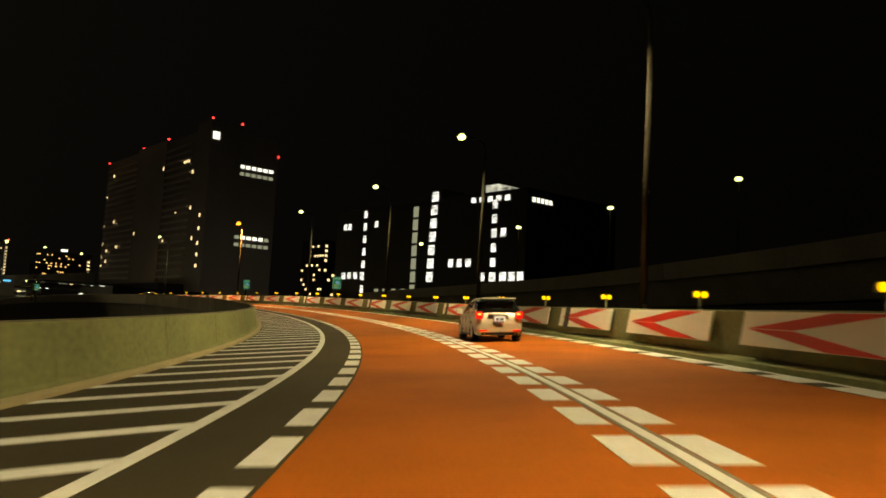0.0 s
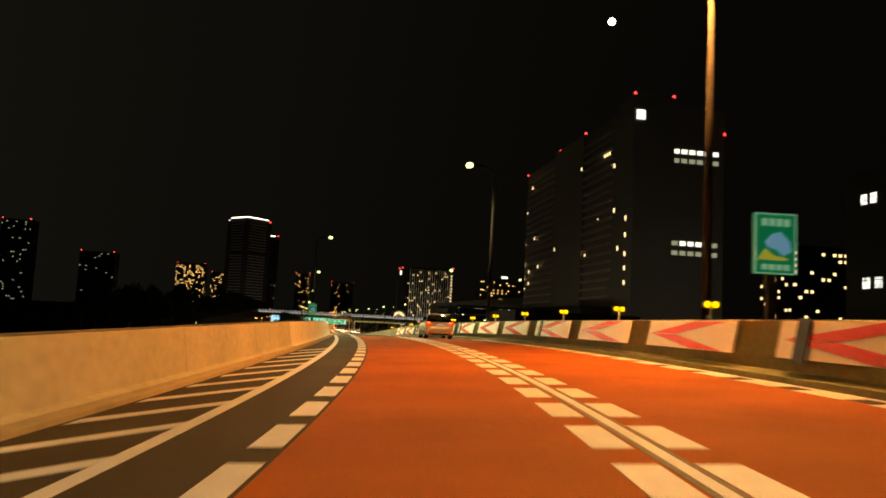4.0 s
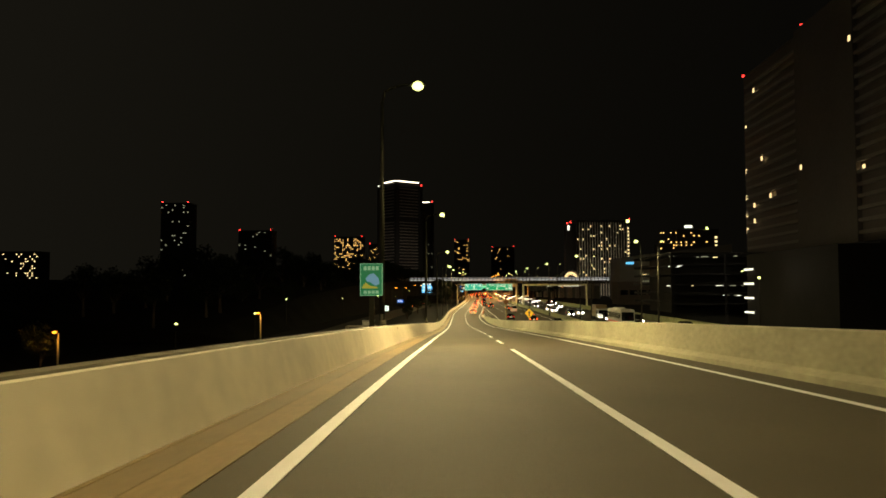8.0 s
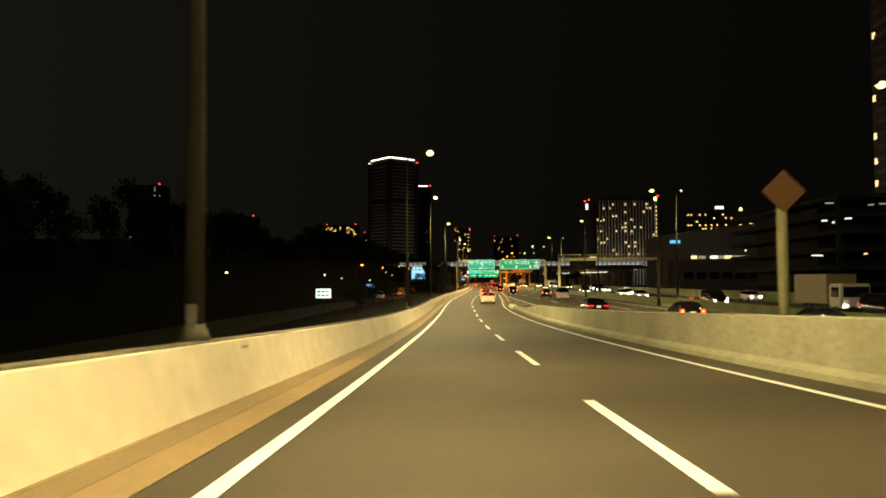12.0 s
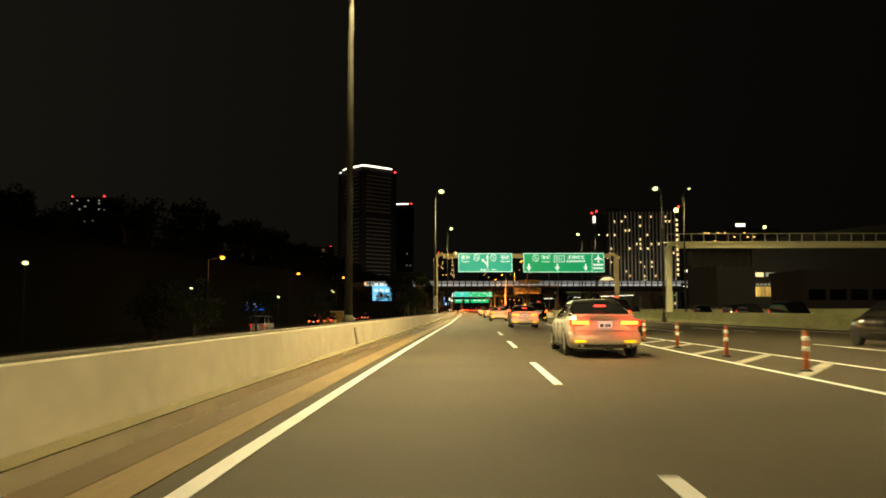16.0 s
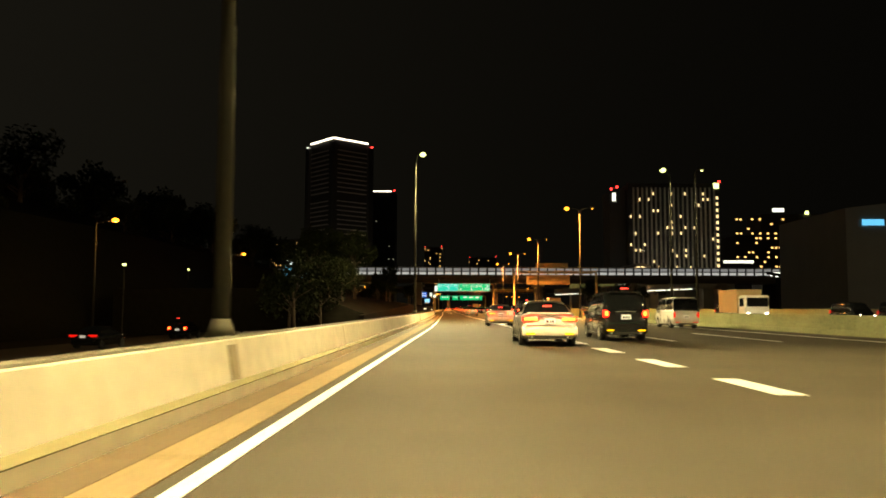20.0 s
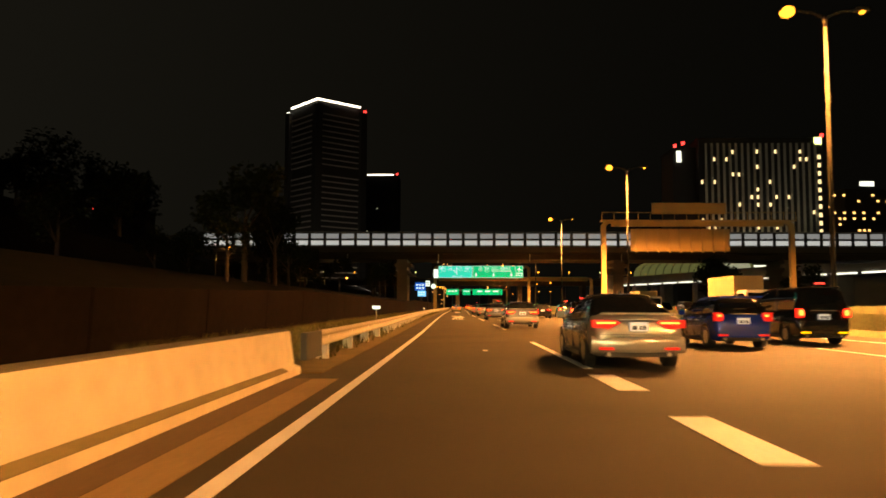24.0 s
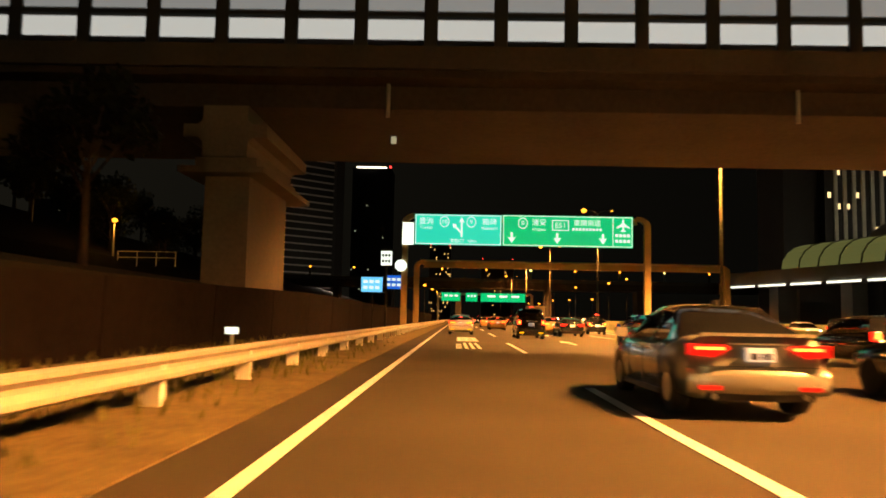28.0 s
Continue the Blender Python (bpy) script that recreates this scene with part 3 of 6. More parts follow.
# median and outer walls of the motorway, their weak light put into the colour
median = tagged(new("median_wall"), "low pale concrete wall in the middle of the motorway", "wall", kind="structure")
s = 300.0
while s < 1100:
    part("wall_section", sweep(s + 0.02, s + 14.98, lambda s: ((main(s) + 14.3, -0.02), (main(s) + 14.5, 0.25), (main(s) + 14.55, 0.95), (main(s) + 14.85, 0.95), (main(s) + 14.9, 0.25), (main(s) + 15.1, -0.02)), 7.5, place=Q), M["dim_green_wall"], median)
    s += 15
outer = tagged(new("outer_wall"), "pale concrete wall along the far carriageway", "wall", kind="structure")
s = 180.0
while s < 1100:
    part("wall_section", sweep(s + 0.02, s + 19.98, lambda s: ((main(s) + 32.9, -0.02), (main(s) + 33.0, 1.3), (main(s) + 33.3, 1.3), (main(s) + 33.4, -1.0)), 10, place=Q), M["dim_green_wall"], outer)
    s += 20
# patched joints where the lamp poles are anchored
for s in (193.2, 239.2, 279.0, 323.4, 363.6, 402.3, 444.0, 545.0, 598.0):
    part("joint_patch", sweep(s - 0.95, s - 0.6, lambda s: ((wall_off(s) + 0.05, 0.23), (wall_off(s) + 0.1, 0.23), (wall_off(s) + 0.025, 0.70), (wall_off(s) - 0.03, 0.70)), 0.4), M["foot"], wall_left, "darker mortar patch on the parapet")
# retaining wall and verge beside the last stretch
verge = tagged(part("verge", sweep(661, 1100, lambda s: ((-2.35, -0.01), (-2.35, 0.02), (-8.0, 0.12), (-8.0, -0.6)), 6), M["verge"]), "bare sandy verge with dry grass behind the guard rail", "ground", kind="structure")
retaining = tagged(new("retaining_wall"), "concrete retaining wall with joints, coloured near black as if unlit", "wall", kind="structure")
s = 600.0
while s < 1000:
    part("wall_panel", sweep(s + 0.03, s + 7.97, lambda s: ((-8.0, -0.6), (-7.9, lerp(((600, 0.6), (690, 2.0), (770, 1.9), (800, 2.4), (1000, 2.4)))(s)), (-8.4, lerp(((600, 0.6), (690, 2.0), (770, 1.9), (800, 2.4), (1000, 2.4)))(s)), (-8.5, -0.6)), 4), M["near_black"], retaining)
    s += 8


# ---------- curve boards and amber lamps on the right parapet ----------
BOARD = 5.4


# boards and lamps hang lower where the parapet sinks towards the straight
board_drop = lerp(((-100, 0.0), (140, 0.0), (185, -0.24), (198, -0.36)))


def board_mesh(s):
    """White panel and red chevron that follow the parapet from s on, leaning back to catch the lamps overhead."""
    o = right_off(s + 2.7) - 0.24
    z = board_drop(s)
    panel = sweep(s, s + BOARD, ((o + 0.05, 0.46 + z), (o, 0.46 + z), (o + 0.16, 1.15 + z), (o + 0.21, 1.15 + z)), 1.4)
    red = bmesh.new()
    for lo, hi in ((0.81, 1.14), (0.80, 0.47)):
        n = 5
        for k in range(n):
            a, b = k / n, (k + 1) / n
            v = []
            for f, w in ((a, 0), (b, 0), (b, 1), (a, 1)):
                ss = s + BOARD - 0.25 - f * 2.9 - w * 1.75
                u = lo + (hi - lo) * f
                v.append(red.verts.new(P(ss, o - 0.006 + 0.16 * (u - 0.46) / 0.69, u + z)))
            red.faces.new(v)
    return panel, red


# the boards stand a little further apart where the curve opens
spread = lerp(((-60, -0.4), (20, -0.3), (60, 0.0), (90, 0.8), (118, 2.3), (150, 2.6), (185, 1.0)))
for k in range(-11, 25):
    s = 17.6 + 6.9 * k
    s += spread(s)
    th = thing("chevron_board", Matrix.Identity(4), "white curve board with a red chevron on the parapet", "road sign", "curve boards")
    a, b = board_mesh(s)
    part("panel", a, M["chev_white"], th)
    part("chevron", b, M["chev_red"], th, "red chevron")
    if k % 3 == 1:
        part("bracket", sweep(s + 4.3, s + 4.75, ((right_off(s) - 0.29, 0.4), (right_off(s) - 0.26, 0.4), (right_off(s) - 0.075, 1.2), (right_off(s) - 0.1, 1.2)), 0.5), M["black"], th, "dark bracket strapped over the board")
amber_first = thing("amber_lamp", stand(4.9, 7.1, 1.18), "small amber warning lamp on the parapet", "warning lamp", "amber lamps")
part("post", boxes((-0.03, 0.03, -0.03, 0.03, 0, 0.32)), M["steel"], amber_first)
part("casing", boxes((-0.2, 0.2, 0, 0.08, 0.28, 0.46)), M["black"], amber_first)
for x in (-0.1, 0.1):
    part("lens", ball((x, -0.01, 0.37), 0.085, 5), M["amber"], amber_first)
for k in (*range(1, 26), 27):
    s = 4.9 + 6.95 * k
    s += spread(s) + lerp(((-100, 0.0), (150, 0.0), (192, 4.0)))(s)
    copy_thing(amber_first, stand(s, min(7.1, right_off(s) + 0.35), 1.18 + board_drop(s)))


# ---------- street lamps ----------
P_LOW = -0.3


def street_lamp(m, height, arm, kind, label, group, lit=9000, double=False, beams=()):
    """A tapered pole with a curved arm to its right (+x) or to both sides, and a lantern at each arm's end."""
    th = thing("street_lamp", m, label, "street lamp", group)
    part("base", boxes((-0.22, 0.22, -0.22, 0.22, 0, 0.5, 0, 0.7)), M["pole"], th)
    part("pole", rod((0, 0, 0.3), (0, 0, height - 0.7), 0.13, 0.07, 12), M["pole"], th)
    if label.endswith("beside the parapet"):
        z = 0.74 if m.translation.z > P_LOW else 1.24
        part("pole_foot", rod((0, 0, z), (0, 0, z + 0.3), 0.24, 0.13, 14), M["pole_foot"], th, "flared concrete foot")
    part("hatch_cover", boxes((-0.06, 0.06, -0.145, -0.1, 0.9, 1.3)), M["dark_concrete"], th)
    for sx in ((1, -1) if double else ((1 if arm >= 0 else -1),)):
        a = abs(arm)
        bm = bmesh.new()
        pts = [(0, 0, height - 0.75), (0.12 * sx, 0, height - 0.25), (0.45 * a * sx, 0, height - 0.02), (a * sx, 0, height + 0.08)]
        for p, q in zip(pts, pts[1:]):
            cyl(bm, p, q, 0.055, 0.045, 8)
        part("arm", bm, M["pole"], th)
        x0, x1 = sorted(((a - 0.1) * sx, (a + 0.6) * sx))
        head = boxes((x0, x1, -0.16, 0.16, height + 0.02, height + 0.2, 0, 0.75))
        lantern = part("lantern", head, M["pole"], th)
        # glare put into the lens size; small where the lantern faces away
        part("lens", ball(((a + 0.25) * sx, 0, height + 0.0), (0.27 if kind == "white" else 0.34) if sx < 0 or "median" not in group else 0.13, 7, 0.75), M["lamp_" + kind], lantern)
        # lanterns throw most of their light along the road, some straight down or across
        tint = (1.0, 0.78, 0.34) if kind == "white" else (1.0, 0.38, 0.08)
        for turn, lean, power, cone, blend in beams or ((0, 4, lit, 146, 0.4) if sx < 0 else (0, 8, lit, 140, 0.3),):
            l = bpy.data.lights.new("street_light", "SPOT")
            l.energy, l.shadow_soft_size, l.spot_size, l.spot_blend, l.color = power, 0.6 if beams else 1.3, radians(cone), blend, tint
            o = new("street_light", l)
            o.matrix_basis = m @ Matrix.Translation(((a + 0.25) * sx, 0, height - 0.35)) @ Matrix.Rotation(radians(turn), 4, "X") @ Matrix.Rotation(radians(-lean * sx), 4, "Y")
    return th


def upright(s, off, z=None):
    """An upright pose whose +x points to the right of the road."""
    v = P(s, off, 0)
    return Matrix.Translation((v.x, v.y, v.z if z is None else z)) @ Matrix.Rotation(radians(lie(s)[3]), 4, "Z")


WHITE_LAMP = "tall steel street lamp with a lit yellowish lantern"
def along_road(down, far, lean=8):
    """A lantern's beams: one straight down and two along the road."""
    return ((0, 28, down, 108, 1.0), (54, lean, far, 116, 1.0), (-54, lean, far, 116, 1.0))


ACROSS = ((0, 22, 10600, 122, 1.0),)
for s in (-24.0, 0.5, 23.4, 45.5, 68.6):
    street_lamp(upright(s, 7.5), 11.4, -1.3, "white", WHITE_LAMP + " behind the parapet", "lamps of the curve", beams=ACROSS)
street_lamp(upright(93.7, 7.5), 11.4, -1.3, "white", WHITE_LAMP + " behind the parapet", "lamps of the curve", beams=ACROSS)
street_lamp(upright(119.6, 7.5), 12.0, -0.4, "orange", "tall steel street lamp with a lit orange lantern", "lamps of the curve", beams=((0, 20, 18500, 160, 0.4),))
street_lamp(upright(150.5, 7.5), 11.7, -1.5, "white", WHITE_LAMP + " behind the parapet", "lamps of the curve", beams=((0, 22, 11000, 122, 1.0),))
for s in (193.2, 237.0, 279.0, 321.3, 363.6):
    street_lamp(upright(s, -3.42), 11.5, 1.35, "white", WHITE_LAMP + " beside the parapet", "lamps of the ramp", beams=along_road(8500, 16000) if s < 200 else along_road(12500, 20000) if s < 270 else along_road(11000, 14000))
for s in (402.3, 444.0, 497.2, 545.0, 598.0):
    street_lamp(upright(s, -3.42, -0.5), 13.4 if s < 520 else 14.7, 0.35, "white", WHITE_LAMP + " beside the parapet", "lamps of the ramp", beams=along_road(*{402.3: (13000, 16000), 444.0: (16000, 19000), 497.2: (17000, 22000), 545.0: (19000, 33000), 598.0: (32000, 66000)}[s], 18))
for s, k in ((304.0, 1.2), (352.7, 1.2), (401.5, 1.0), (447.3, 0.0), (499.3, 0.5), (546.8, 0.8), (600.8, 2.6)):
    street_lamp(upright(s, main(s) + 12.9 + k, 0), 13.4, -0.35, "white", WHITE_LAMP + " on the median", "lamps of the median", beams=((0, 44, 12000 if s < 480 else 15000 if s < 570 else 24000, 118, 0.8),))
    street_lamp(upright(s, main(s) + 15.1 + k, 0), 13.4, 0.35, "white", WHITE_LAMP + " on the median", "lamps of the median", beams=((0, 30, 9000, 120, 1.0),))
for s in (636.0, 681.5, 721.0, 765.3, 808.0, 852.0, 900.0, 948.0, 1000.0, 1060.0):
    street_lamp(upright(s, main(s) + 14.2, 0), 14.6, 1.45, "orange", "twin-armed steel street lamp with lit orange lanterns", "orange median lamps", 56000 if s < 690 else 84000, True)


# ---------- writing ----------
def letters(text, size, name="letters"):
    """A mesh of text in the built-in font, standing in the xz plane and facing -y."""
    cu = bpy.data.curves.new(name, "FONT")
    cu.body, cu.size, cu.align_x, cu.align_y, cu.resolution_u = text, size, "CENTER", "CENTER", 2
    cu.extrude = 0.006
    ob = bpy.data.objects.new(name, cu)
    scene.collection.objects.link(ob)
    me = bpy.data.meshes.new_from_object(ob.evaluated_get(bpy.context.evaluated_depsgraph_get()))
    bpy.data.objects.remove(ob)
    me.transform(Matrix.Rotation(radians(90), 4, "X"))
    return me


def write(text, size, x, z, parent, material, y=-0.13, wide=1.0):
    me = letters(text, size)
    me.materials.clear()
    me.materials.append(material)
    return part("lettering", me, None, parent, "", Matrix.Translation((x, y, z)) @ Matrix.Diagonal((wide, 1, 1, 1)))


def plate(points, y0=-0.135, y1=-0.115):
    """A flat figure in the xz plane with a little depth."""
    bm = bmesh.new()
    a = [bm.verts.new((x, y0, z)) for x, z in points]
    b = [bm.verts.new((x, y1, z)) for x, z in points]
    n = len(points)
    bm.faces.new(a)
    bm.faces.new(b[::-1])
    for i in range(n):
        bm.faces.new((a[i], b[i], b[(i + 1) % n], a[(i + 1) % n]))
    return bm


def ring_plate(x, z, r, w, n=14, y=-0.13, squash=1.15):
    bm = bmesh.new()
    for i in range(n):
        a, b = 2 * math.pi * i / n, 2 * math.pi * (i + 1) / n
        bm.faces.new([bm.verts.new((x + k * math.sin(c), y, z + k * squash * math.cos(c))) for k, c in ((r, a), (r, b), (r - w, b), (r - w, a))])
    return bm


def border(x0, x1, z0, z1, w, y=-0.125):
    return boxes((x0, x1, y, y + 0.02, z0, z0 + w), (x0, x1, y, y + 0.02, z1 - w, z1), (x0, x0 + w, y, y + 0.02, z0 + w, z1 - w), (x1 - w, x1, y, y + 0.02, z0 + w, z1 - w))


def sign_panel(name, th, x0, x1, z0, z1, key="green"):
    p = part(name, boxes((x0, x1, -0.1, 0.05, z0, z1)), M[key], th, "green sign panel glowing as if in headlights")
    part("border", border(x0 + 0.05, x1 - 0.05, z0 + 0.05, z1 - 0.05, 0.06), M["sign_white"], p, "white border")
    return p


def left_panel(th, x0, x1, z0, z1):
    """Two branches with an arrow between them."""
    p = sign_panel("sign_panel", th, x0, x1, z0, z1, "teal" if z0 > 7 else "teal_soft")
    w, h, W = x1 - x0, z1 - z0, M["sign_white"]
    write("豊洲", 0.24 * h, x0 + 0.13 * w, z0 + 0.76 * h, p, W)
    write("Toyosu", 0.14 * h, x0 + 0.13 * w, z0 + 0.56 * h, p, W)
    write("箱崎", 0.24 * h, x0 + 0.86 * w, z0 + 0.76 * h, p, W)
    write("Hakozaki", 0.14 * h, x0 + 0.86 * w, z0 + 0.56 * h, p, W)
    for f, n in ((0.34, "10"), (0.65, "9")):
        part("shield", ring_plate(x0 + f * w, z0 + 0.76 * h, 0.16 * h, 0.025 * h), W, p)
        write(n, 0.2 * h, x0 + f * w, z0 + 0.75 * h, p, W)
    c = x0 + 0.54 * w
    part("arrow", plate(((c - 0.03 * h, z0 + 0.26 * h), (c + 0.03 * h, z0 + 0.26 * h), (c + 0.03 * h, z0 + 0.76 * h), (c + 0.09 * h, z0 + 0.74 * h), (c, z0 + 0.92 * h), (c - 0.09 * h, z0 + 0.74 * h), (c - 0.03 * h, z0 + 0.76 * h))), W, p)
    part("arrow", plate(((c - 0.035 * h, z0 + 0.38 * h), (c - 0.035 * h, z0 + 0.46 * h), (c - 0.19 * h, z0 + 0.63 * h), (c - 0.16 * h, z0 + 0.67 * h), (c - 0.30 * h, z0 + 0.70 * h), (c - 0.27 * h, z0 + 0.55 * h), (c - 0.23 * h, z0 + 0.58 * h)), -0.137, -0.116), W, p)
    write("東雲JCT   500m", 0.13 * h, x0 + 0.56 * w, z0 + 0.13 * h, p, W)


def right_panel(th, x0, x1, z0, z1):
    """Straight on: three lanes, a motorway number and the airport."""
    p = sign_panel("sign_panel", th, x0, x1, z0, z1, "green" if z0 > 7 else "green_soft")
    w, h, W = x1 - x0, z1 - z0, M["sign_white"]
    part("shield", ring_plate(x0 + 0.155 * w, z0 + 0.74 * h, 0.16 * h, 0.025 * h), W, p)
    write("B", 0.2 * h, x0 + 0.155 * w, z0 + 0.74 * h, p, W)
    write("浦安", 0.24 * h, x0 + 0.28 * w, z0 + 0.76 * h, p, W)
    write("Urayasu", 0.13 * h, x0 + 0.28 * w, z0 + 0.55 * h, p, W)
    part("number_frame", border(x0 + 0.38 * w, x0 + 0.51 * w, z0 + 0.52 * h, z0 + 0.86 * h, 0.025 * h), W, p)
    write("E51", 0.24 * h, x0 + 0.445 * w, z0 + 0.68 * h, p, W)
    write("東関東道", 0.22 * h, x0 + 0.65 * w, z0 + 0.76 * h, p, W)
    for i in range(9):
        part("lettering_bar", boxes((x0 + (0.535 + 0.026 * i) * w, x0 + (0.553 + 0.026 * i) * w, -0.13, -0.12, z0 + 0.53 * h, z0 + 0.61 * h)), W, p)
    for f in (0.07, 0.42, 0.77):
        c = x0 + f * w
        part("arrow", plate(((c - 0.035 * h, z0 + 0.44 * h), (c + 0.035 * h, z0 + 0.44 * h), (c + 0.035 * h, z0 + 0.27 * h), (c + 0.13 * h, z0 + 0.29 * h), (c, z0 + 0.09 * h), (c - 0.13 * h, z0 + 0.29 * h), (c - 0.035 * h, z0 + 0.27 * h))), W, p)
    part("divider", boxes((x0 + 0.845 * w, x0 + 0.85 * w, -0.13, -0.12, z0 + 0.05 * h, z0 + 0.95 * h)), W, p)
    c, b = x0 + 0.925 * w, z0 + 0.54 * h
    k = 0.4 * h
    part("aircraft_mark", plate([(c + x * k, b + z * k) for x, z in ((0, 1), (0.08, 0.85), (0.08, 0.62), (0.5, 0.32), (0.5, 0.2), (0.08, 0.36), (0.06, 0.1), (0.2, 0.0), (0.2, -0.06), (-0.2, -0.06), (-0.2, 0), (-0.06, 0.1), (-0.08, 0.36), (-0.5, 0.2), (-0.5, 0.32), (-0.08, 0.62), (-0.08, 0.85))]), W, p)
    for z in (0.34, 0.16):
        for i in range(4):
            part("lettering_bar", boxes((x0 + (0.865 + 0.03 * i) * w, x0 + (0.887 + 0.03 * i) * w, -0.13, -0.12, z0 + z * h, z0 + (z + 0.1) * h)), W, p)


def portal(m, x0, x1, z1, label, th_name="sign_gantry", paint="ochre", t=0.55, zb=0.0):
    """A bent portal frame over the road: two posts, rounded corners and a beam."""
    th = thing(th_name, m, label, "sign gantry")
    r = 0.7
    for x, d in ((x0, 1), (x1, -1)):
        part("post", boxes((x - t / 2, x + t / 2, -t / 2, t / 2, zb, z1 - r)), M[paint], th)
        bm = bmesh.new()
        rings = []
        for i in range(7):
            a = math.pi / 2 * i / 6
            c, k = Vector((x + d * (r + t / 2), 0, z1 - r)), math.pi - a if d > 0 else a
            ring = []
            for rr in (r + t / 2 + t / 2, r - t / 2 + t / 2):
                for y in (-t / 2, t / 2):
                    ring.append(bm.verts.new((c.x + math.cos(k) * rr, y, c.z + math.sin(k) * rr * (r / (r + t / 2)))))
            rings.append(ring)
        for p, q in zip(rings, rings[1:]):
            for i, j in ((0, 1), (1, 3), (3, 2), (2, 0)):
                bm.faces.new((p[i], p[j], q[j], q[i]))
        part("corner", bm, M[paint], th)
        part("base_plate", boxes((x - t, x + t, -t, t, zb, zb + 0.12)), M["steel"], th)
    part("beam", boxes((x0 + r + t / 2, x1 - r - t / 2, -t / 2, t / 2, z1 - t, z1 + 0.02)), M[paint], th)
    return th


g = portal(upright(526.2, 0, 0), -4.55, 19.95, 8.75, "ochre steel portal carrying two green direction signs")
for x in (-0.5, 4.8, 8.5, 13, 17.3):
    part("bracket", boxes((x - 0.06, x + 0.06, -0.25, -0.2, 6.4, 8.75)), M["steel"], g)
h1 = thing("direction_sign", upright(525.9, 0, 0), "green direction sign with white lettering and arrows", "road sign", "signs of the first gantry")
left_panel(h1, -1.5, 5.85, 6.25, 8.85)
h2 = thing("direction_sign", upright(525.9, 0, 0), "wide green direction sign with aircraft mark and arrows", "road sign", "signs of the first gantry")
right_panel(h2, 7.3, 18.25, 6.2, 8.85)
g = portal(upright(829.3, 0, 0), -4.85, 17.4, 10.6, "orange-lit steel portal carrying two green direction signs", paint="orange_tint")
for x in (-3, 3, 6, 11, 15):
    part("bracket", boxes((x - 0.06, x + 0.06, -0.25, -0.2, 8.0, 10.6)), M["steel"], g)
part("white_plate", boxes((-5.1, -4.05, -0.36, -0.3, 7.85, 9.9)), M["sign_lit_white"], g, "white lit plate")
part("mirror_disc", rod((-5.15, -0.5, 5.9), (-5.15, -0.44, 5.9), 0.55, 0.55, 18), M["sign_lit_white"], g, "round white lit disc")
h1 = thing("direction_sign", upright(829.0, 0, 0), "green direction sign with white lettering and arrows", "road sign", "signs of the second gantry")
left_panel(h1, -3.95, 4.0, 7.9, 10.7)
h2 = thing("direction_sign", upright(829.0, 0, 0), "wide green direction sign with aircraft mark and arrows", "road sign", "signs of the second gantry")
right_panel(h2, 4.1, 16.0, 7.9, 10.75)
g = portal(upright(872, 0, 0), -6.0, 39.5, 9.4, "orange-lit steel portal spanning the whole motorway", "pipe_gantry", "orange_tint", 0.8)
part("upper_beam", boxes((-5.5, 38.5, 0.8, 1.3, 9.1, 9.8)), M["ochre"], g)
g = portal(upright(985, 0, 0), -5.5, 22, 8.6, "distant steel portal carrying green signs")
for x0, x1 in ((-4.5, 1.0), (2.6, 6.0), (7.0, 20.0)):
    p = part("sign_panel", boxes((x0, x1, -0.4, -0.3, 6.2, 8.7)), M["green"], g, "green sign panel glowing as if in headlights")
    for i in range(3):
        part("lettering_bar", boxes((x0 + (0.15 + 0.27 * i) * (x1 - x0), x0 + (0.33 + 0.27 * i) * (x1 - x0), -0.43, -0.41, 7.5, 8.1)), M["sign_white"], p)


def back_gantry(m, x0, x1, z1, b0, b1, bz0, bz1, label, paint, back):
    """A gantry of the far carriageway seen from behind, with a railed walkway and ribbed sign backs."""
    th = portal(m, x0, x1, z1, label, "sign_gantry", paint)
    part("walkway", boxes((x0 - 0.3, x1 + 0.3, -0.7, 0.7, z1 + 0.02, z1 + 0.14)), M[paint], th)
    part("handrail", boxes((x0 - 0.3, x1 + 0.3, -0.72, -0.66, z1 + 0.95, z1 + 1.02)), M[paint], th)
    n = int((x1 - x0) / 1.3)
    for i in range(n + 1):
        x = x0 - 0.25 + (x1 - x0 + 0.5) * i / n
        part("baluster", boxes((x - 0.03, x + 0.03, -0.72, -0.66, z1 + 0.14, z1 + 0.95)), M[paint], th)
    k = part("sign_back", boxes((b0, b1, 0.45, 0.6, bz0, bz1)), M[back], th, "plain back of a sign")
    for i in range(9):
        x = b0 + (b1 - b0) * (i + 0.5) / 9
        part("rib", boxes((x - 0.08, x + 0.08, 0.2, 0.44, bz0 - 0.15, bz1)), M[back], k)
    return th


g = back_gantry(upright(507.0, 0, 0), 21.9, 46.6, 8.5, 24.6, 31.2, 5.9, 8.0, "steel portal pale as if lit, railed walkway, dark sign backs", "lit_gantry", "deck")
g = back_gantry(upright(735.8, 0, 0), 17.35, 38.9, 11.0, 20.6, 32.0, 7.6, 10.2, "orange-lit steel portal with ribbed sign backs", "orange_tint", "orange_tint")
part("upper_sign_back", boxes((23.0, 31.5, 0.1, 0.3, 11.9, 13.2)), M["orange_tint"], g)

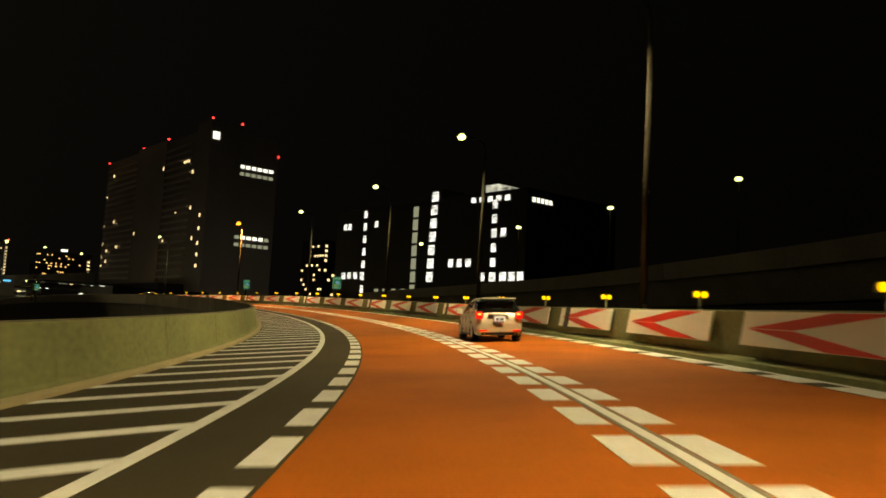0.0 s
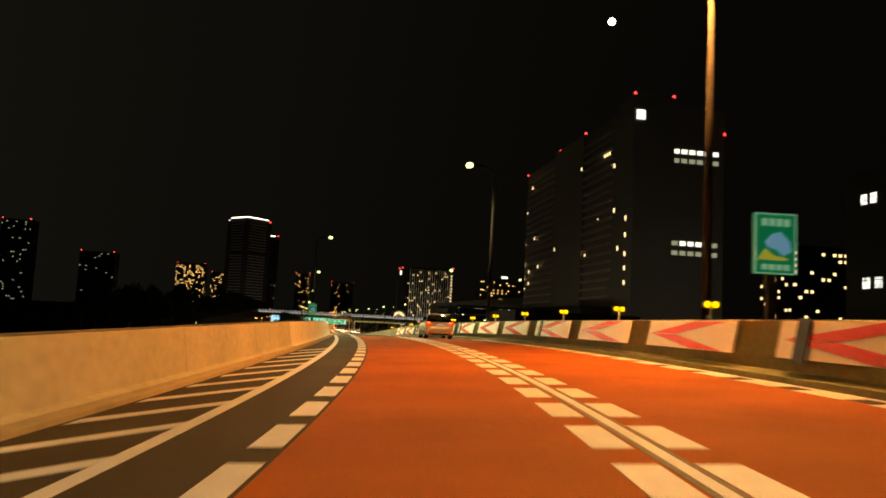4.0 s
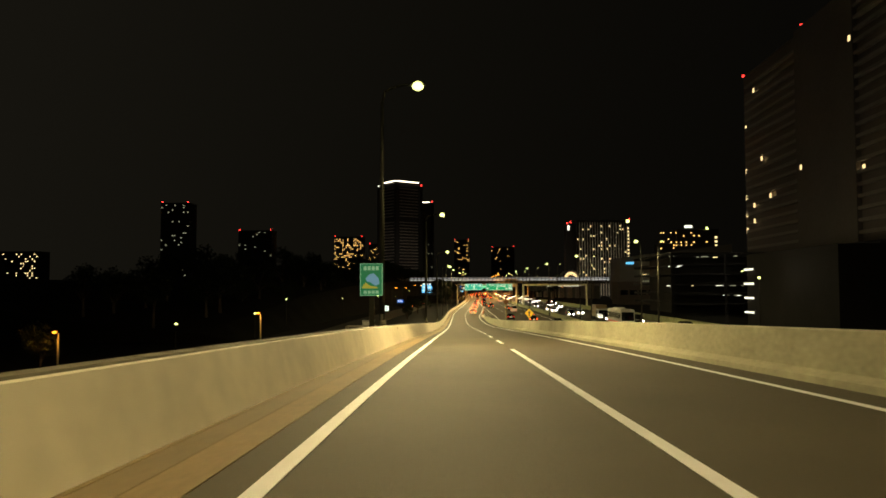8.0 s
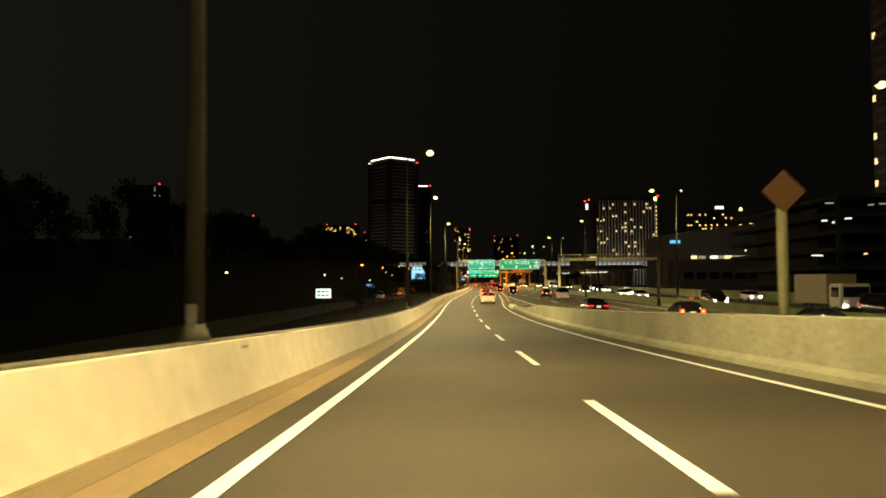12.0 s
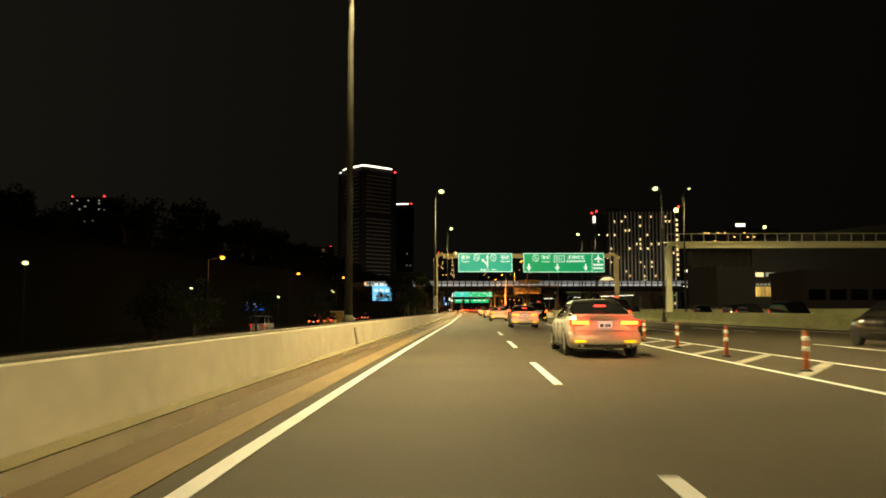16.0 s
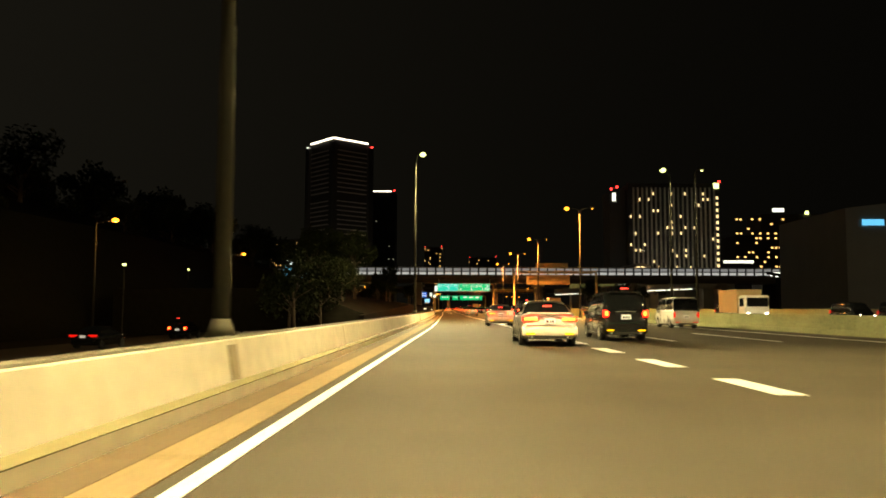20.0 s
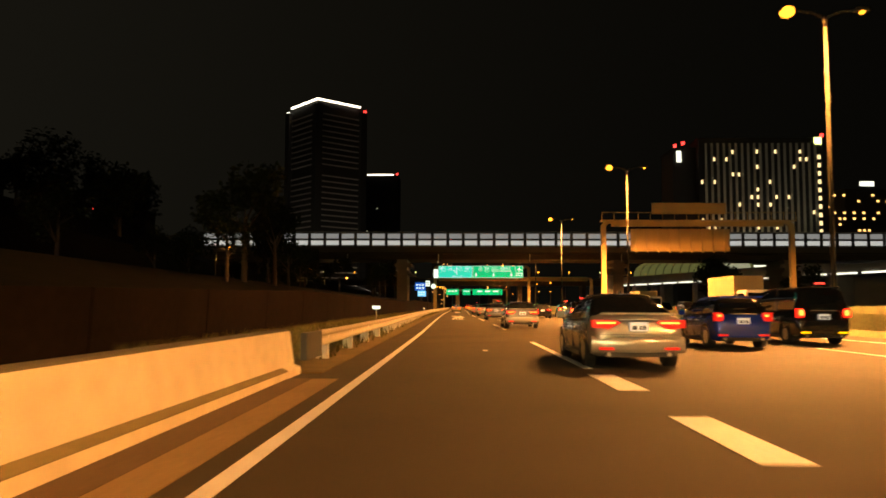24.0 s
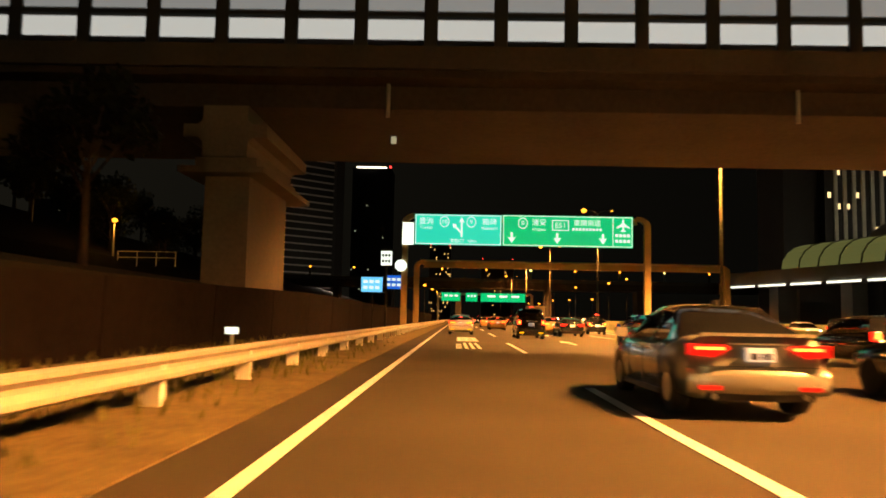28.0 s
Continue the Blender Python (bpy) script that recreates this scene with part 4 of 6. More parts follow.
# ---------- green picture boards and poles with small plates on the left ----------
def information_board(s, off, zc, label):
    """A green picture board on a post, its middle zc above the road."""
    th = thing("information_board", upright(s, off), label, "road sign", "information boards")
    part("post", boxes((-0.1, 0.1, 0.02, 0.18, -0.5, zc)), M["pole"], th)
    b = part("board", boxes((-0.45, 0.45, -0.1, 0.0, zc - 0.645, zc + 0.645)), M["board_green"], th)
    part("border", border(-0.445, 0.445, zc - 0.64, zc + 0.64, 0.022, -0.12), M["board_pale"], b)
    part("pictogram", plate([(0.82 * x, zc + 0.84 * z) for x, z in ((-0.28, 0.04), (-0.1, 0.24), (0.12, 0.30), (0.36, 0.06), (0.4, -0.2), (0.2, -0.3), (-0.02, -0.14), (-0.2, -0.1))]), M["board_blue"], b, "pale blue blot")
    part("pictogram", plate([(0.82 * x, zc + 0.84 * z) for x, z in ((-0.45, -0.36), (-0.28, -0.14), (-0.05, -0.3), (0.3, -0.36), (0.3, -0.42), (-0.45, -0.42))], -0.133, -0.112), M["board_yellow"], b, "yellow hill line")
    for i in range(4):
        part("lettering_bar", boxes((-0.3 + 0.16 * i, -0.185 + 0.16 * i, -0.13, -0.11, zc + 0.37, zc + 0.53)), M["board_pale"], b)
        part("lettering_bar", boxes((-0.3 + 0.16 * i, -0.185 + 0.16 * i, -0.13, -0.11, zc - 0.56, zc - 0.44)), M["board_pale"], b)
    return th


for s in (190.2, 233.7):
    information_board(s, -3.5, 2.65, "green information board with a pictogram on a post")
for s in (83.4, 115.7):
    information_board(s, 7.25, 2.78, "green information board on a post behind the parapet")
for s, zs in ((193.2, (2.25, 2.95)), (497.2, (1.3, 1.93))):
    for z in zs:
        th = thing("pole_plate", upright(s, -3.42), "small pale plate strapped to a lamp pole", "plate", "plates on lamp poles")
        b = part("plate_board", boxes((-0.15, 0.15, -0.2, -0.16, z, z + 0.6)), M["chev_white"], th)
        for k in (0.12, 0.28, 0.44):
            part("lettering_bar", boxes((-0.1, 0.1, -0.21, -0.2, z + k, z + k + 0.06)), M["bar_dark"], b)

# ---------- guard rail ----------
rail = thing("guard_rail", Matrix.Identity(4), "long painted W-beam guard rail on short white posts", "guard rail")
rail_off = lerp(((655, -2.75), (682, -2.78), (730, -3.15), (770, -3.55), (800, -3.6), (1100, -3.6)))
wave = ((0.05, 0.36), (0.0, 0.39), (0.0, 0.44), (0.07, 0.5), (0.07, 0.55), (0.0, 0.61), (0.0, 0.66), (0.05, 0.69))
for a in range(663, 1050, 8):
    part("beam", sweep(a, a + 8.1, lambda s: [(rail_off(s) - d, u) for d, u in wave] + [(rail_off(s) - d - 0.02, u) for d, u in wave[::-1]], 4), M["rail"], rail)
post = mesh_of("post", boxes((-0.13, 0.13, -0.07, 0.07, -0.1, 0.62)), M["chev_white"])
s = 664.6
while s < 1000:
    part("post", post, None, rail, "", upright(s, rail_off(s) - 0.19, 0))
    s += 4.15
part("end_terminal", sweep(661.4, 663, lambda s: ((-2.7, 0.2), (-2.7, 0.7), (-2.82, 0.7), (-2.82, 0.2)), 1), M["bar_dark"], rail, "black and white striped end")
for s in (690.0, 706.0, 764.5, 720.5):
    th = thing("stone_block", upright(s, -3.9, 0.05), "pale broken stone lying on the verge", "stone")
    bm = ball((0, 0, 0.1), 0.25, 4, 0.55)
    for v in bm.verts:
        v.co += Vector(noise.random_unit_vector()) * 0.05
    part("stone", bm, M["concrete"], th)
for s, off, z0, w, h in ((700.0, -5.2, 0.95, 0.55, 0.22), (776.0, -5.0, 0.7, 0.3, 0.15)):
    th = thing("marker_plate", upright(s, off, 0.05), "white lit marker plate on a thin post behind the rail", "road sign", "marker plates")
    part("post", boxes((-0.03, 0.03, 0, 0.05, 0, z0)), M["steel"], th)
    part("plate", boxes((-w / 2, w / 2, -0.03, 0, z0, z0 + h)), M["sign_lit_white"], th)
# bollards on the nose
bol = thing("delineator_post", Matrix.Identity(4), "orange flexible delineator post with pale bands", "bollard", "delineator posts")
part("foot", rod((0, 0, 0), (0, 0, 0.05), 0.13, 0.11), M["black"], bol)
part("tube", rod((0, 0, 0.05), (0, 0, 0.8), 0.05, 0.04), mat("orange_tube", (0.45, 0.10, 0.02), 0.5, vary=0.05), bol)
for z in (0.4, 0.6):
    part("band", rod((0, 0, z), (0, 0, z + 0.09), 0.055, 0.053), M["chev_white"], bol)
first = True
for i in range(17):
    s = 403.9 + i * 4.7
    if first:
        bol.matrix_basis, first = upright(s, min(ramp_edge(s) + 0.6, (ramp_edge(s) + main(s)) / 2), 0), False
    else:
        copy_thing(bol, upright(s, min(ramp_edge(s) + 0.6, (ramp_edge(s) + main(s)) / 2), 0))
# printed guide panel on the parapet
th = thing("guide_panel", Matrix.Identity(4), "white panel on the parapet with a red arrow and coloured chevron", "road sign")
s0 = 482.6


def face(s, u, lift=0.0):
    """A point on the panel's face: s along the road, u up."""
    u = 0.23 + 0.9 * (u - 0.18)
    return P(s, wall_off(s) + 0.115 + lift - 0.085 * (u - 0.21) / 0.58, u)


for k in range(4):
    a = s0 + 3.25 * k
    bm = bmesh.new()
    q = [[bm.verts.new(face(a + d, u, w)) for d, u in ((0, 0.18), (3.235, 0.18), (3.235, 0.755), (0, 0.755))] for w in (-0.02, 0.0)]
    bm.faces.new(q[1])
    for i in range(4):
        bm.faces.new((q[0][i], q[0][(i + 1) % 4], q[1][(i + 1) % 4], q[1][i]))
    part("panel_sheet", bm, M["chev_white"], th)


def on_panel(pts, key, lift=0.004):
    bm = bmesh.new()
    bm.faces.new([bm.verts.new(face(s0 + a, u, lift)) for a, u in pts])
    return part("print", bm, M[key], th)


def bar(a, u, w, h, key, lift=0.006):
    return on_panel(((a, u), (a + w, u), (a + w, u + h), (a, u + h)), key, lift)


for u in (0.20, 0.29, 0.38, 0.47, 0.55):
    bar(0.95, u, 0.42, 0.045, "print_red")
for a, u in ((1.85, 0.45), (1.95, 0.59), (2.75, 0.56), (2.85, 0.44)):
    bar(a, u, 0.5, 0.05, "print_red")
bar(3.6, 0.55, 0.6, 0.03, "print_dark")
on_panel(((1.55, 0.19), (1.95, 0.19), (2.85, 0.745), (2.5, 0.745)), "print_yellow")
on_panel(((1.97, 0.19), (2.3, 0.19), (3.1, 0.68), (2.88, 0.745)), "print_blue")
on_panel(((3.12, 0.66), (3.22, 0.52), (5.1, 0.19), (5.6, 0.19)), "print_yellow")
on_panel(((3.15, 0.70), (3.3, 0.66), (5.65, 0.19), (6.1, 0.19), (3.3, 0.745)), "print_blue")
on_panel(((4.8, 0.40), (6.0, 0.40), (6.0, 0.33), (6.75, 0.47), (6.0, 0.61), (6.0, 0.54), (4.8, 0.54)), "print_red", 0.008)
for a in (7.3, 7.75):
    for u in (0.28, 0.36, 0.44, 0.52):
        bar(a, u, 0.3, 0.04, "print_dark")
for k in range(7):
    bar(8.5 + 0.62 * k, 0.40, 0.4, 0.16, "print_dark")

# ---------- the lit footbridge over the motorway ----------
br = thing("footbridge", upright(789.2, 0, 0), "long concrete bridge with lit white screen panels", "bridge")
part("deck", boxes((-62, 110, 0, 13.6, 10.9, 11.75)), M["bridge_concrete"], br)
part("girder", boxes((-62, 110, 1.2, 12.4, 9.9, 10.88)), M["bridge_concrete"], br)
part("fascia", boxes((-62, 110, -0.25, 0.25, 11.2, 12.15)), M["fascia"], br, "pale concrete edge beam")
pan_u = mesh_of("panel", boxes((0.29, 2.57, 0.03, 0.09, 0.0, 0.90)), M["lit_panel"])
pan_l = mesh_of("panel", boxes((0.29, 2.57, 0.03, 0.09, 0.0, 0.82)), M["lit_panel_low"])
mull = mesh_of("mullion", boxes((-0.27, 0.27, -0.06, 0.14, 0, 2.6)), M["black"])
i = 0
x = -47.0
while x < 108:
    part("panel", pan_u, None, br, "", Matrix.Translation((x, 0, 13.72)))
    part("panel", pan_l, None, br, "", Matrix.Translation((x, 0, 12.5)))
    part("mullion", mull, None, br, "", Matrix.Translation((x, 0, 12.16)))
    x += 2.86
part("top_rail", boxes((-47.2, 108, -0.08, 0.16, 14.7, 14.84)), M["black"], br)
part("mid_rail", boxes((-47.2, 108, -0.05, 0.12, 13.44, 13.6)), M["black"], br)
part("back_screen", boxes((-62, 108, 13.3, 13.5, 12.1, 14.7)), M["dark_concrete"], br)
part("roof", boxes((-47.2, 108, 0.4, 13.2, 14.9, 15.05)), M["dark_concrete"], br)
part("stair_tower", boxes((-62, -47.3, 0.2, 13, 11.8, 14.2)), M["dark_concrete"], br)
for x in (-9.8, 30.5, 62.0, 92.0):
    part("pier", boxes((x - 0.95, x + 0.95, 1.6, 8.6, -1.6, 7.0)), M["pier"], br)
    bm = boxes((x - 1.75, x + 1.75, 1.0, 9.4, 7.75, 9.9))
    bmesh.ops.bevel(bm, geom=[e for e in bm.edges if abs(e.verts[0].co.y - e.verts[1].co.y) > 5], offset=0.8, segments=5, affect="EDGES")
    part("pier_head", bm, M["pier"], br)
    part("pier_ledge", boxes((x - 1.8, x + 1.8, 0.6, 10.4, 7.0, 7.25), (x - 1.3, x + 1.3, 1.3, 9.0, 7.25, 7.75)), M["pier"], br)
for x in (-20, -3, 14, 31):
    part("downpipe", rod((x, 1.0, 9.5), (x, 1.0, 11.0), 0.09), M["steel"], br)
part("under_lamp", boxes((-3.3, -3.05, 6, 6.2, 9.55, 9.88)), M["win_dim"], br, "small dim lamp under the deck")


# ---------- buildings ----------
def unit_box(key, name="window"):
    return mesh_of(name, boxes((-0.5, 0.5, -0.5, 0.5, -0.5, 0.5)), M[key])


PANE = {k: unit_box(k) for k in ("win_white", "win_warm", "win_dim", "win_amber", "red_dot", "lamp_white", "lamp_orange", "win_curtain")}
# two sashes under a narrow toplight, with dark bars between them
PANE["win_room"] = mesh_of("window", boxes((-0.5, 0.5, -0.5, -0.035, -0.5, 0.22), (-0.5, 0.5, 0.035, 0.5, -0.5, 0.22), (-0.5, 0.5, -0.47, 0.47, 0.28, 0.5)), M["win_room"])


def pane(th, key, x, y, z, sx, sy, sz, name="window"):
    return part(name, PANE[key], None, th, "", Matrix.Translation((x, y, z)) @ Matrix.Diagonal((sx, sy, sz, 1)))


def block(name, m, sx, sy, h, key, label, base=-1.6, parapet=True):
    """A block with a plinth and a roof edge, its near left corner at the pose m."""
    th = thing(name, m, label, "building")
    part("wall", boxes((0, sx, 0, sy, base, h)), M[key], th)
    if parapet:
        part("roof_edge", boxes((-0.3, sx + 0.3, -0.3, 0.3, h, h + 1.0), (-0.3, sx + 0.3, sy - 0.3, sy + 0.3, h, h + 1.0), (-0.3, 0.3, 0.3, sy - 0.3, h, h + 1.0), (sx - 0.3, sx + 0.3, 0.3, sy - 0.3, h, h + 1.0)), M[key], th)
    return th


def lit(th, face, length, h, n, key, seed, depth=0.0, w=1.4, hh=1.5, cols=14, floor=3.4, z0=4):
    """n lit windows scattered over a face's grid. face: s (y = 0), w (x = 0), e (x = depth)."""
    rnd = random.Random(seed)
    rows = max(1, int((h - z0) / floor))
    spots = [(c, r) for c in range(cols) for r in range(rows)]
    for c, r in rnd.sample(spots, min(n, len(spots))):
        u, z = (c + 0.5) * length / cols, z0 + (r + 0.5) * floor
        if face == "s":
            pane(th, key, u, -0.05, z, w, 0.2, hh)
        elif face == "w":
            pane(th, key, -0.05, u, z, 0.2, w, hh)
        else:
            pane(th, key, depth + 0.05, u, z, 0.2, w, hh)


def at_xyz(x, y, z=0.0, turn=0.0):
    return Matrix.Translation((x, y, z)) @ Matrix.Rotation(radians(turn), 4, "Z")


# the long dark slab with balconies east of the ramp
slab = block("office_slab", at_xyz(127, -138), 40, 165, 103, "facade", "huge dark slab building with balcony bands and few lit windows")
part("corner_tower", boxes((-0.6, 17.5, -0.6, 16, 60, 108)), M["facade"], slab)
part("blank_core", boxes((-1.6, -0.02, 58, 104, -1.6, 105)), M["facade"], slab, "plain windowless wall strip")
part("podium", boxes((-14, -0.1, 20, 165, -1.6, 20)), M["facade_dark"], slab)
bay = {}
for y0, y1 in ((104.5, 160), (22, 57.5)):
    bay[y0] = mesh_of("balcony", boxes((-1.5, -0.02, y0, y1, 0, 1.1)), M["balcony"])
    for i in range(20):
        part("balcony", bay[y0], None, slab, "", Matrix.Translation((0, 0, 24 + 3.85 * i)))
for y, z in ((148, 93.5), (163, 80), (163.5, 60), (163.5, 48), (163.5, 40), (150, 43), (150, 36), (163.5, 33), (60, 88), (56, 45), (30, 89), (33, 89), (27, 89), (21, 82), (8, 92), (8, 86), (8, 77), (8, 70), (20, 62), (7, 57), (7, 50), (15, 45), (7, 42), (7, 36), (7, 30), (40, 60), (100, 52), (131, 45), (140, 62)):
    pane(slab, "win_warm", -0.06 if 58 > y or y > 160 else -1.56, y, z, 0.2, 1.6, 1.9)
for i in range(6):
    for z, k in ((85.5, "win_white"), (81.6, "win_dim"), (47.0, "win_white" if 0 < i < 5 else "win_dim"), (43.0, "win_dim")):
        pane(slab, k, 18.6 + i * 3.5, -0.1, z, 2.5, 0.2, 1.8)
part("roof_sign", boxes((0.5, 4.2, -0.9, -0.62, 97.5, 101.5)), M["win_white"], slab, "bright white sign block")
for p in ((0, 165, 104.6), (0, 60, 106), (0, 100, 106), (17, 0, 108.6), (40, 0, 94.6), (0, 0, 108.6)):
    pane(slab, "red_dot", p[0], p[1], p[2], 0.9, 0.9, 0.9, "beacon")

# the dark block with columns of white windows
B = block("dark_block", at_xyz(114, -379.2), 40, 94.2, 44.7, "facade_dark", "black office block with bright white window columns", parapet=False)
part("stair_tower", boxes((0, 9, 36.0, 42.6, 44.7, 47.9)), M["facade_dark"], B)


def bwin(y, z, w=2.0, h=2.6, key="win_room"):
    pane(B, key, -0.06, y + 379.2, z, 0.2, w * 0.9, h * 0.94)


for i in range(7):
    bwin(-302.9, 42.7 - 4.35 * i, 1.8, 2.7)
    bwin(-340 + 0.15 * i, 45.6 - 4.2 * i, 3.2, 3.2)
    bwin(-330.8, 41.5 - 4.2 * i, 2.6, 3.6, "win_dim")
for i in range(6):
    bwin(-366.8, 41.0 - 4.2 * i, 2.1, 2.6)
for y in (-291.2, -294.8, -298.6, -302.5):
    bwin(y, 21.4, 2.3, 2.4)
for y in (-290.6, -293.4, -309.5):
    bwin(y, 38.9, 1.9, 2.2)
for y in (-348.8, -352.6, -356.5):
    bwin(y, 24.4, 2.3, 2.5)
for y in (-362.4, -366.8, -371.0, -374.4, -377.6):
    bwin(y, 20.1, 2.7, 2.6)
for y in (-370.5, -316.0, -311.5, -321.0, -326.0):
    bwin(y, 32.6 if y < -360 else 15.5, 2.2, 2.6, "win_room" if y < -360 else "win_dim")
for i in range(5):
    bwin(-357.6 - 3.5 * i, 42.9 - 0.1 * i, 2.2, 1.6)
    pane(B, "win_white", 2.6 + 1.75 * i, -0.06, 41.6, 1.1, 0.2, 1.3)
# floodlight on the roof put in as its own uneven glow
part("lit_roof", boxes((0.6, 9, 7.7, 12.0, 44.7, 45.7), (0.6, 9, 12.0, 17.4, 44.7, 47.0)), M["roof_glow"], B, "roof structure glowing as if floodlit")

# twin-crowned tower and its lower neighbour
C = thing("tower", at_xyz(-100, 617.5, 0, 42.5), "tall dark tower with thin bands and a lit white crown", "building")
part("wall", boxes((3.2, 41, 3.2, 41, -1.6, 140.2)), M["facade_dark"], C)
for p in ((0, 0), (36.5, 0), (0, 36.5)):
    part("corner_pier", boxes((p[0], p[0] + 5, p[1], p[1] + 5, -1.6, 137)), M["facade_dark"], C)
band_s = mesh_of("floor_band", boxes((5.2, 36.3, 2.4, 3.18, 0, 0.75)), M["band"])
band_w = mesh_of("floor_band", boxes((2.4, 3.18, 5.2, 36.3, 0, 0.75)), M["band"])
for i in range(33):
    if i != 22:
        part("floor_band", band_s, None, C, "", Matrix.Translation((0, 0, 8 + 3.85 * i)))
        part("floor_band", band_w, None, C, "", Matrix.Translation((0, 0, 8 + 3.85 * i)))
part("crown_light", boxes((3.0, 37.5, 2.2, 3.0, 140.3, 141.5), (2.2, 3.0, 2.2, 37.5, 140.3, 141.5)), M["crown"], C, "white light line round the roof")
for p in ((41, 2), (2, 41)):
    pane(C, "red_dot" if p[0] > 10 else "win_white", p[0], p[1], 138, 1.6, 1.6, 1.6, "beacon")
D2 = block("tower", at_xyz(-122, 1027), 41, 40, 157, "facade_dark", "dark lower tower with a lit roof line")
part("crown_light", boxes((4, 36, -0.8, -0.1, 158, 159.4)), M["crown"], D2)
pane(D2, "red_dot", 40, 0, 159.5, 2, 2, 2, "beacon")
lit(D2, "s", 41, 150, 10, "win_dim", 3)

# hotel with pale fins
E_ = block("hotel", at_xyz(101, 446), 53, 26, 73.5, "facade_dark", "hotel with pale vertical fins and scattered warm windows")
fin = mesh_of("fin", boxes((-0.45, 0.45, -0.7, -0.02, -1.6, 72)), M["fin"])
for i in range(19):
    part("fin", fin, None, E_, "", Matrix.Translation((3 + 2.6 * i, 0, 0)))
lit(E_, "s", 50, 72, 46, "win_warm", 8, cols=19, floor=3.3, w=0.9, hh=1.6)
for i in range(12):
    pane(E_, "win_warm", 51.5, -0.06, 66 - 3.6 * i, 1.3, 0.2, 1.8)
part("roof_sign", boxes((49.5, 52.5, -0.8, -0.1, 71.5, 74.5)), M["lamp_white"], E_, "bright white round sign")
pane(E_, "red_dot", 53, 0, 75.5, 1.2, 1.2, 1.2, "beacon")
E2 = block("dark_annex", at_xyz(91, 450), 9.8, 20, 70, "facade_dark", "narrow dark block with a lit vertical sign")
part("vertical_sign", boxes((1.5, 3.5, -0.8, -0.1, 64.5, 69.5)), M["win_white"], E2, "white vertical sign")
pane(E2, "red_dot", 1, 0, 71.8, 1.2, 1.2, 1.2, "beacon")
pane(E2, "red_dot", 4.5, 0, 73, 1.2, 1.2, 1.2, "beacon")
# office with warm rows
F_ = block("office", at_xyz(219, 601), 70, 30, 58, "brick_dark", "stepped office block with rows of warm lit windows")
part("upper_block", boxes((20, 70, 0.3, 28, 58, 76)), M["brick_dark"], F_)
lit(F_, "s", 66, 74, 70, "win_amber", 5, cols=22, floor=3.7, w=1.7, hh=1.3, z0=18)
for i in range(9):
    pane(F_, "win_warm", 66.5, -0.06, 66 - 5 * i, 3.0, 0.2, 2.4)
pane(F_, "win_white", 34, -0.1, 79, 9, 0.3, 3.0, "roof_sign")
pane(F_, "lamp_white", 56, -0.4, 77, 2.6, 0.8, 2.6, "roof_lamp")
# grey hall with a blue name bar
G_ = thing("grey_hall", at_xyz(99, 195), "grey windowless hall with a lit blue name bar", "building")
bm = bmesh.new()
v = [bm.verts.new(p) for p in ((0, 0, -1.6), (75, 0, -1.6), (75, 0, 36), (0, 0, 27), (0, 40, -1.6), (75, 40, -1.6), (75, 40, 36), (0, 40, 27))]
for q in ((0, 1, 2, 3), (5, 4, 7, 6), (4, 0, 3, 7), (1, 5, 6, 2), (3, 2, 6, 7)):
    bm.faces.new([v[i] for i in q])
part("wall", bm, M["hall"], G_)
part("name_bar", boxes((4.0, 9.4, -0.5, -0.1, 22.6, 24.1)), M["cyan_sign"], G_, "lit blue name bar")
for i in range(9):
    if i != 3:
        x = (16.2 + 2.62 * i) if i < 3 else 25.4 + 2.9 * (i - 4)
        pane(G_, "win_curtain", x, -0.1, 8.3, 2.5 if i < 3 else 2.8, 0.2, 3.9)
for x, w, k in ((16.6, 3.0, "win_warm"), (20.8, 3.6, "win_dim"), (27.2, 4.0, "win_white"), (31.0, 2.4, "win_dim"), (34.6, 4.0, "win_warm"), (40.5, 6.5, "win_dim")):
    pane(G_, k, x, -0.1, 15.0, w, 0.2, 1.6)
for i in range(5):
    pane(G_, "win_dim", 15.7 + 1.5 * i, -0.12, 11.1, 0.9, 0.2, 0.7)
# arched station roof and the lit vault
A_ = thing("arched_hall", at_xyz(83.6, 347), "arched glass station hall lit from within", "building")
bm = bmesh.new()
for i in range(12):
    a, b = math.pi * i / 12, math.pi * (i + 1) / 12
    bm.faces.new([bm.verts.new(p) for p in ((7.5 * math.cos(a), 0, 15.5 + 6.5 * math.sin(a)), (7.5 * math.cos(b), 0, 15.5 + 6.5 * math.sin(b)), (7.5 * math.cos(b), 30, 15.5 + 6.5 * math.sin(b)), (7.5 * math.cos(a), 30, 15.5 + 6.5 * math.sin(a)))])
part("vault", bm, M["facade"], A_)
for i in range(8):
    a, b = math.pi * (i + 0.1) / 8, math.pi * (i + 0.9) / 8
    part("arch_pane", plate(((0.8 * math.cos(a), 15.8 + 0.8 * math.sin(a)), (5.6 * math.cos(a), 15.8 + 4.8 * math.sin(a)), (5.6 * math.cos(b), 15.8 + 4.8 * math.sin(b)), (0.8 * math.cos(b), 15.8 + 0.8 * math.sin(b))), -0.2, -0.1), M["win_warm"], A_)
part("base_wall", boxes((-20, 24, 0, 30, -1.6, 15.5)), M["facade_dark"], A_)
pane(A_, "win_white", -2, -0.1, 13.5, 30, 0.2, 0.5)
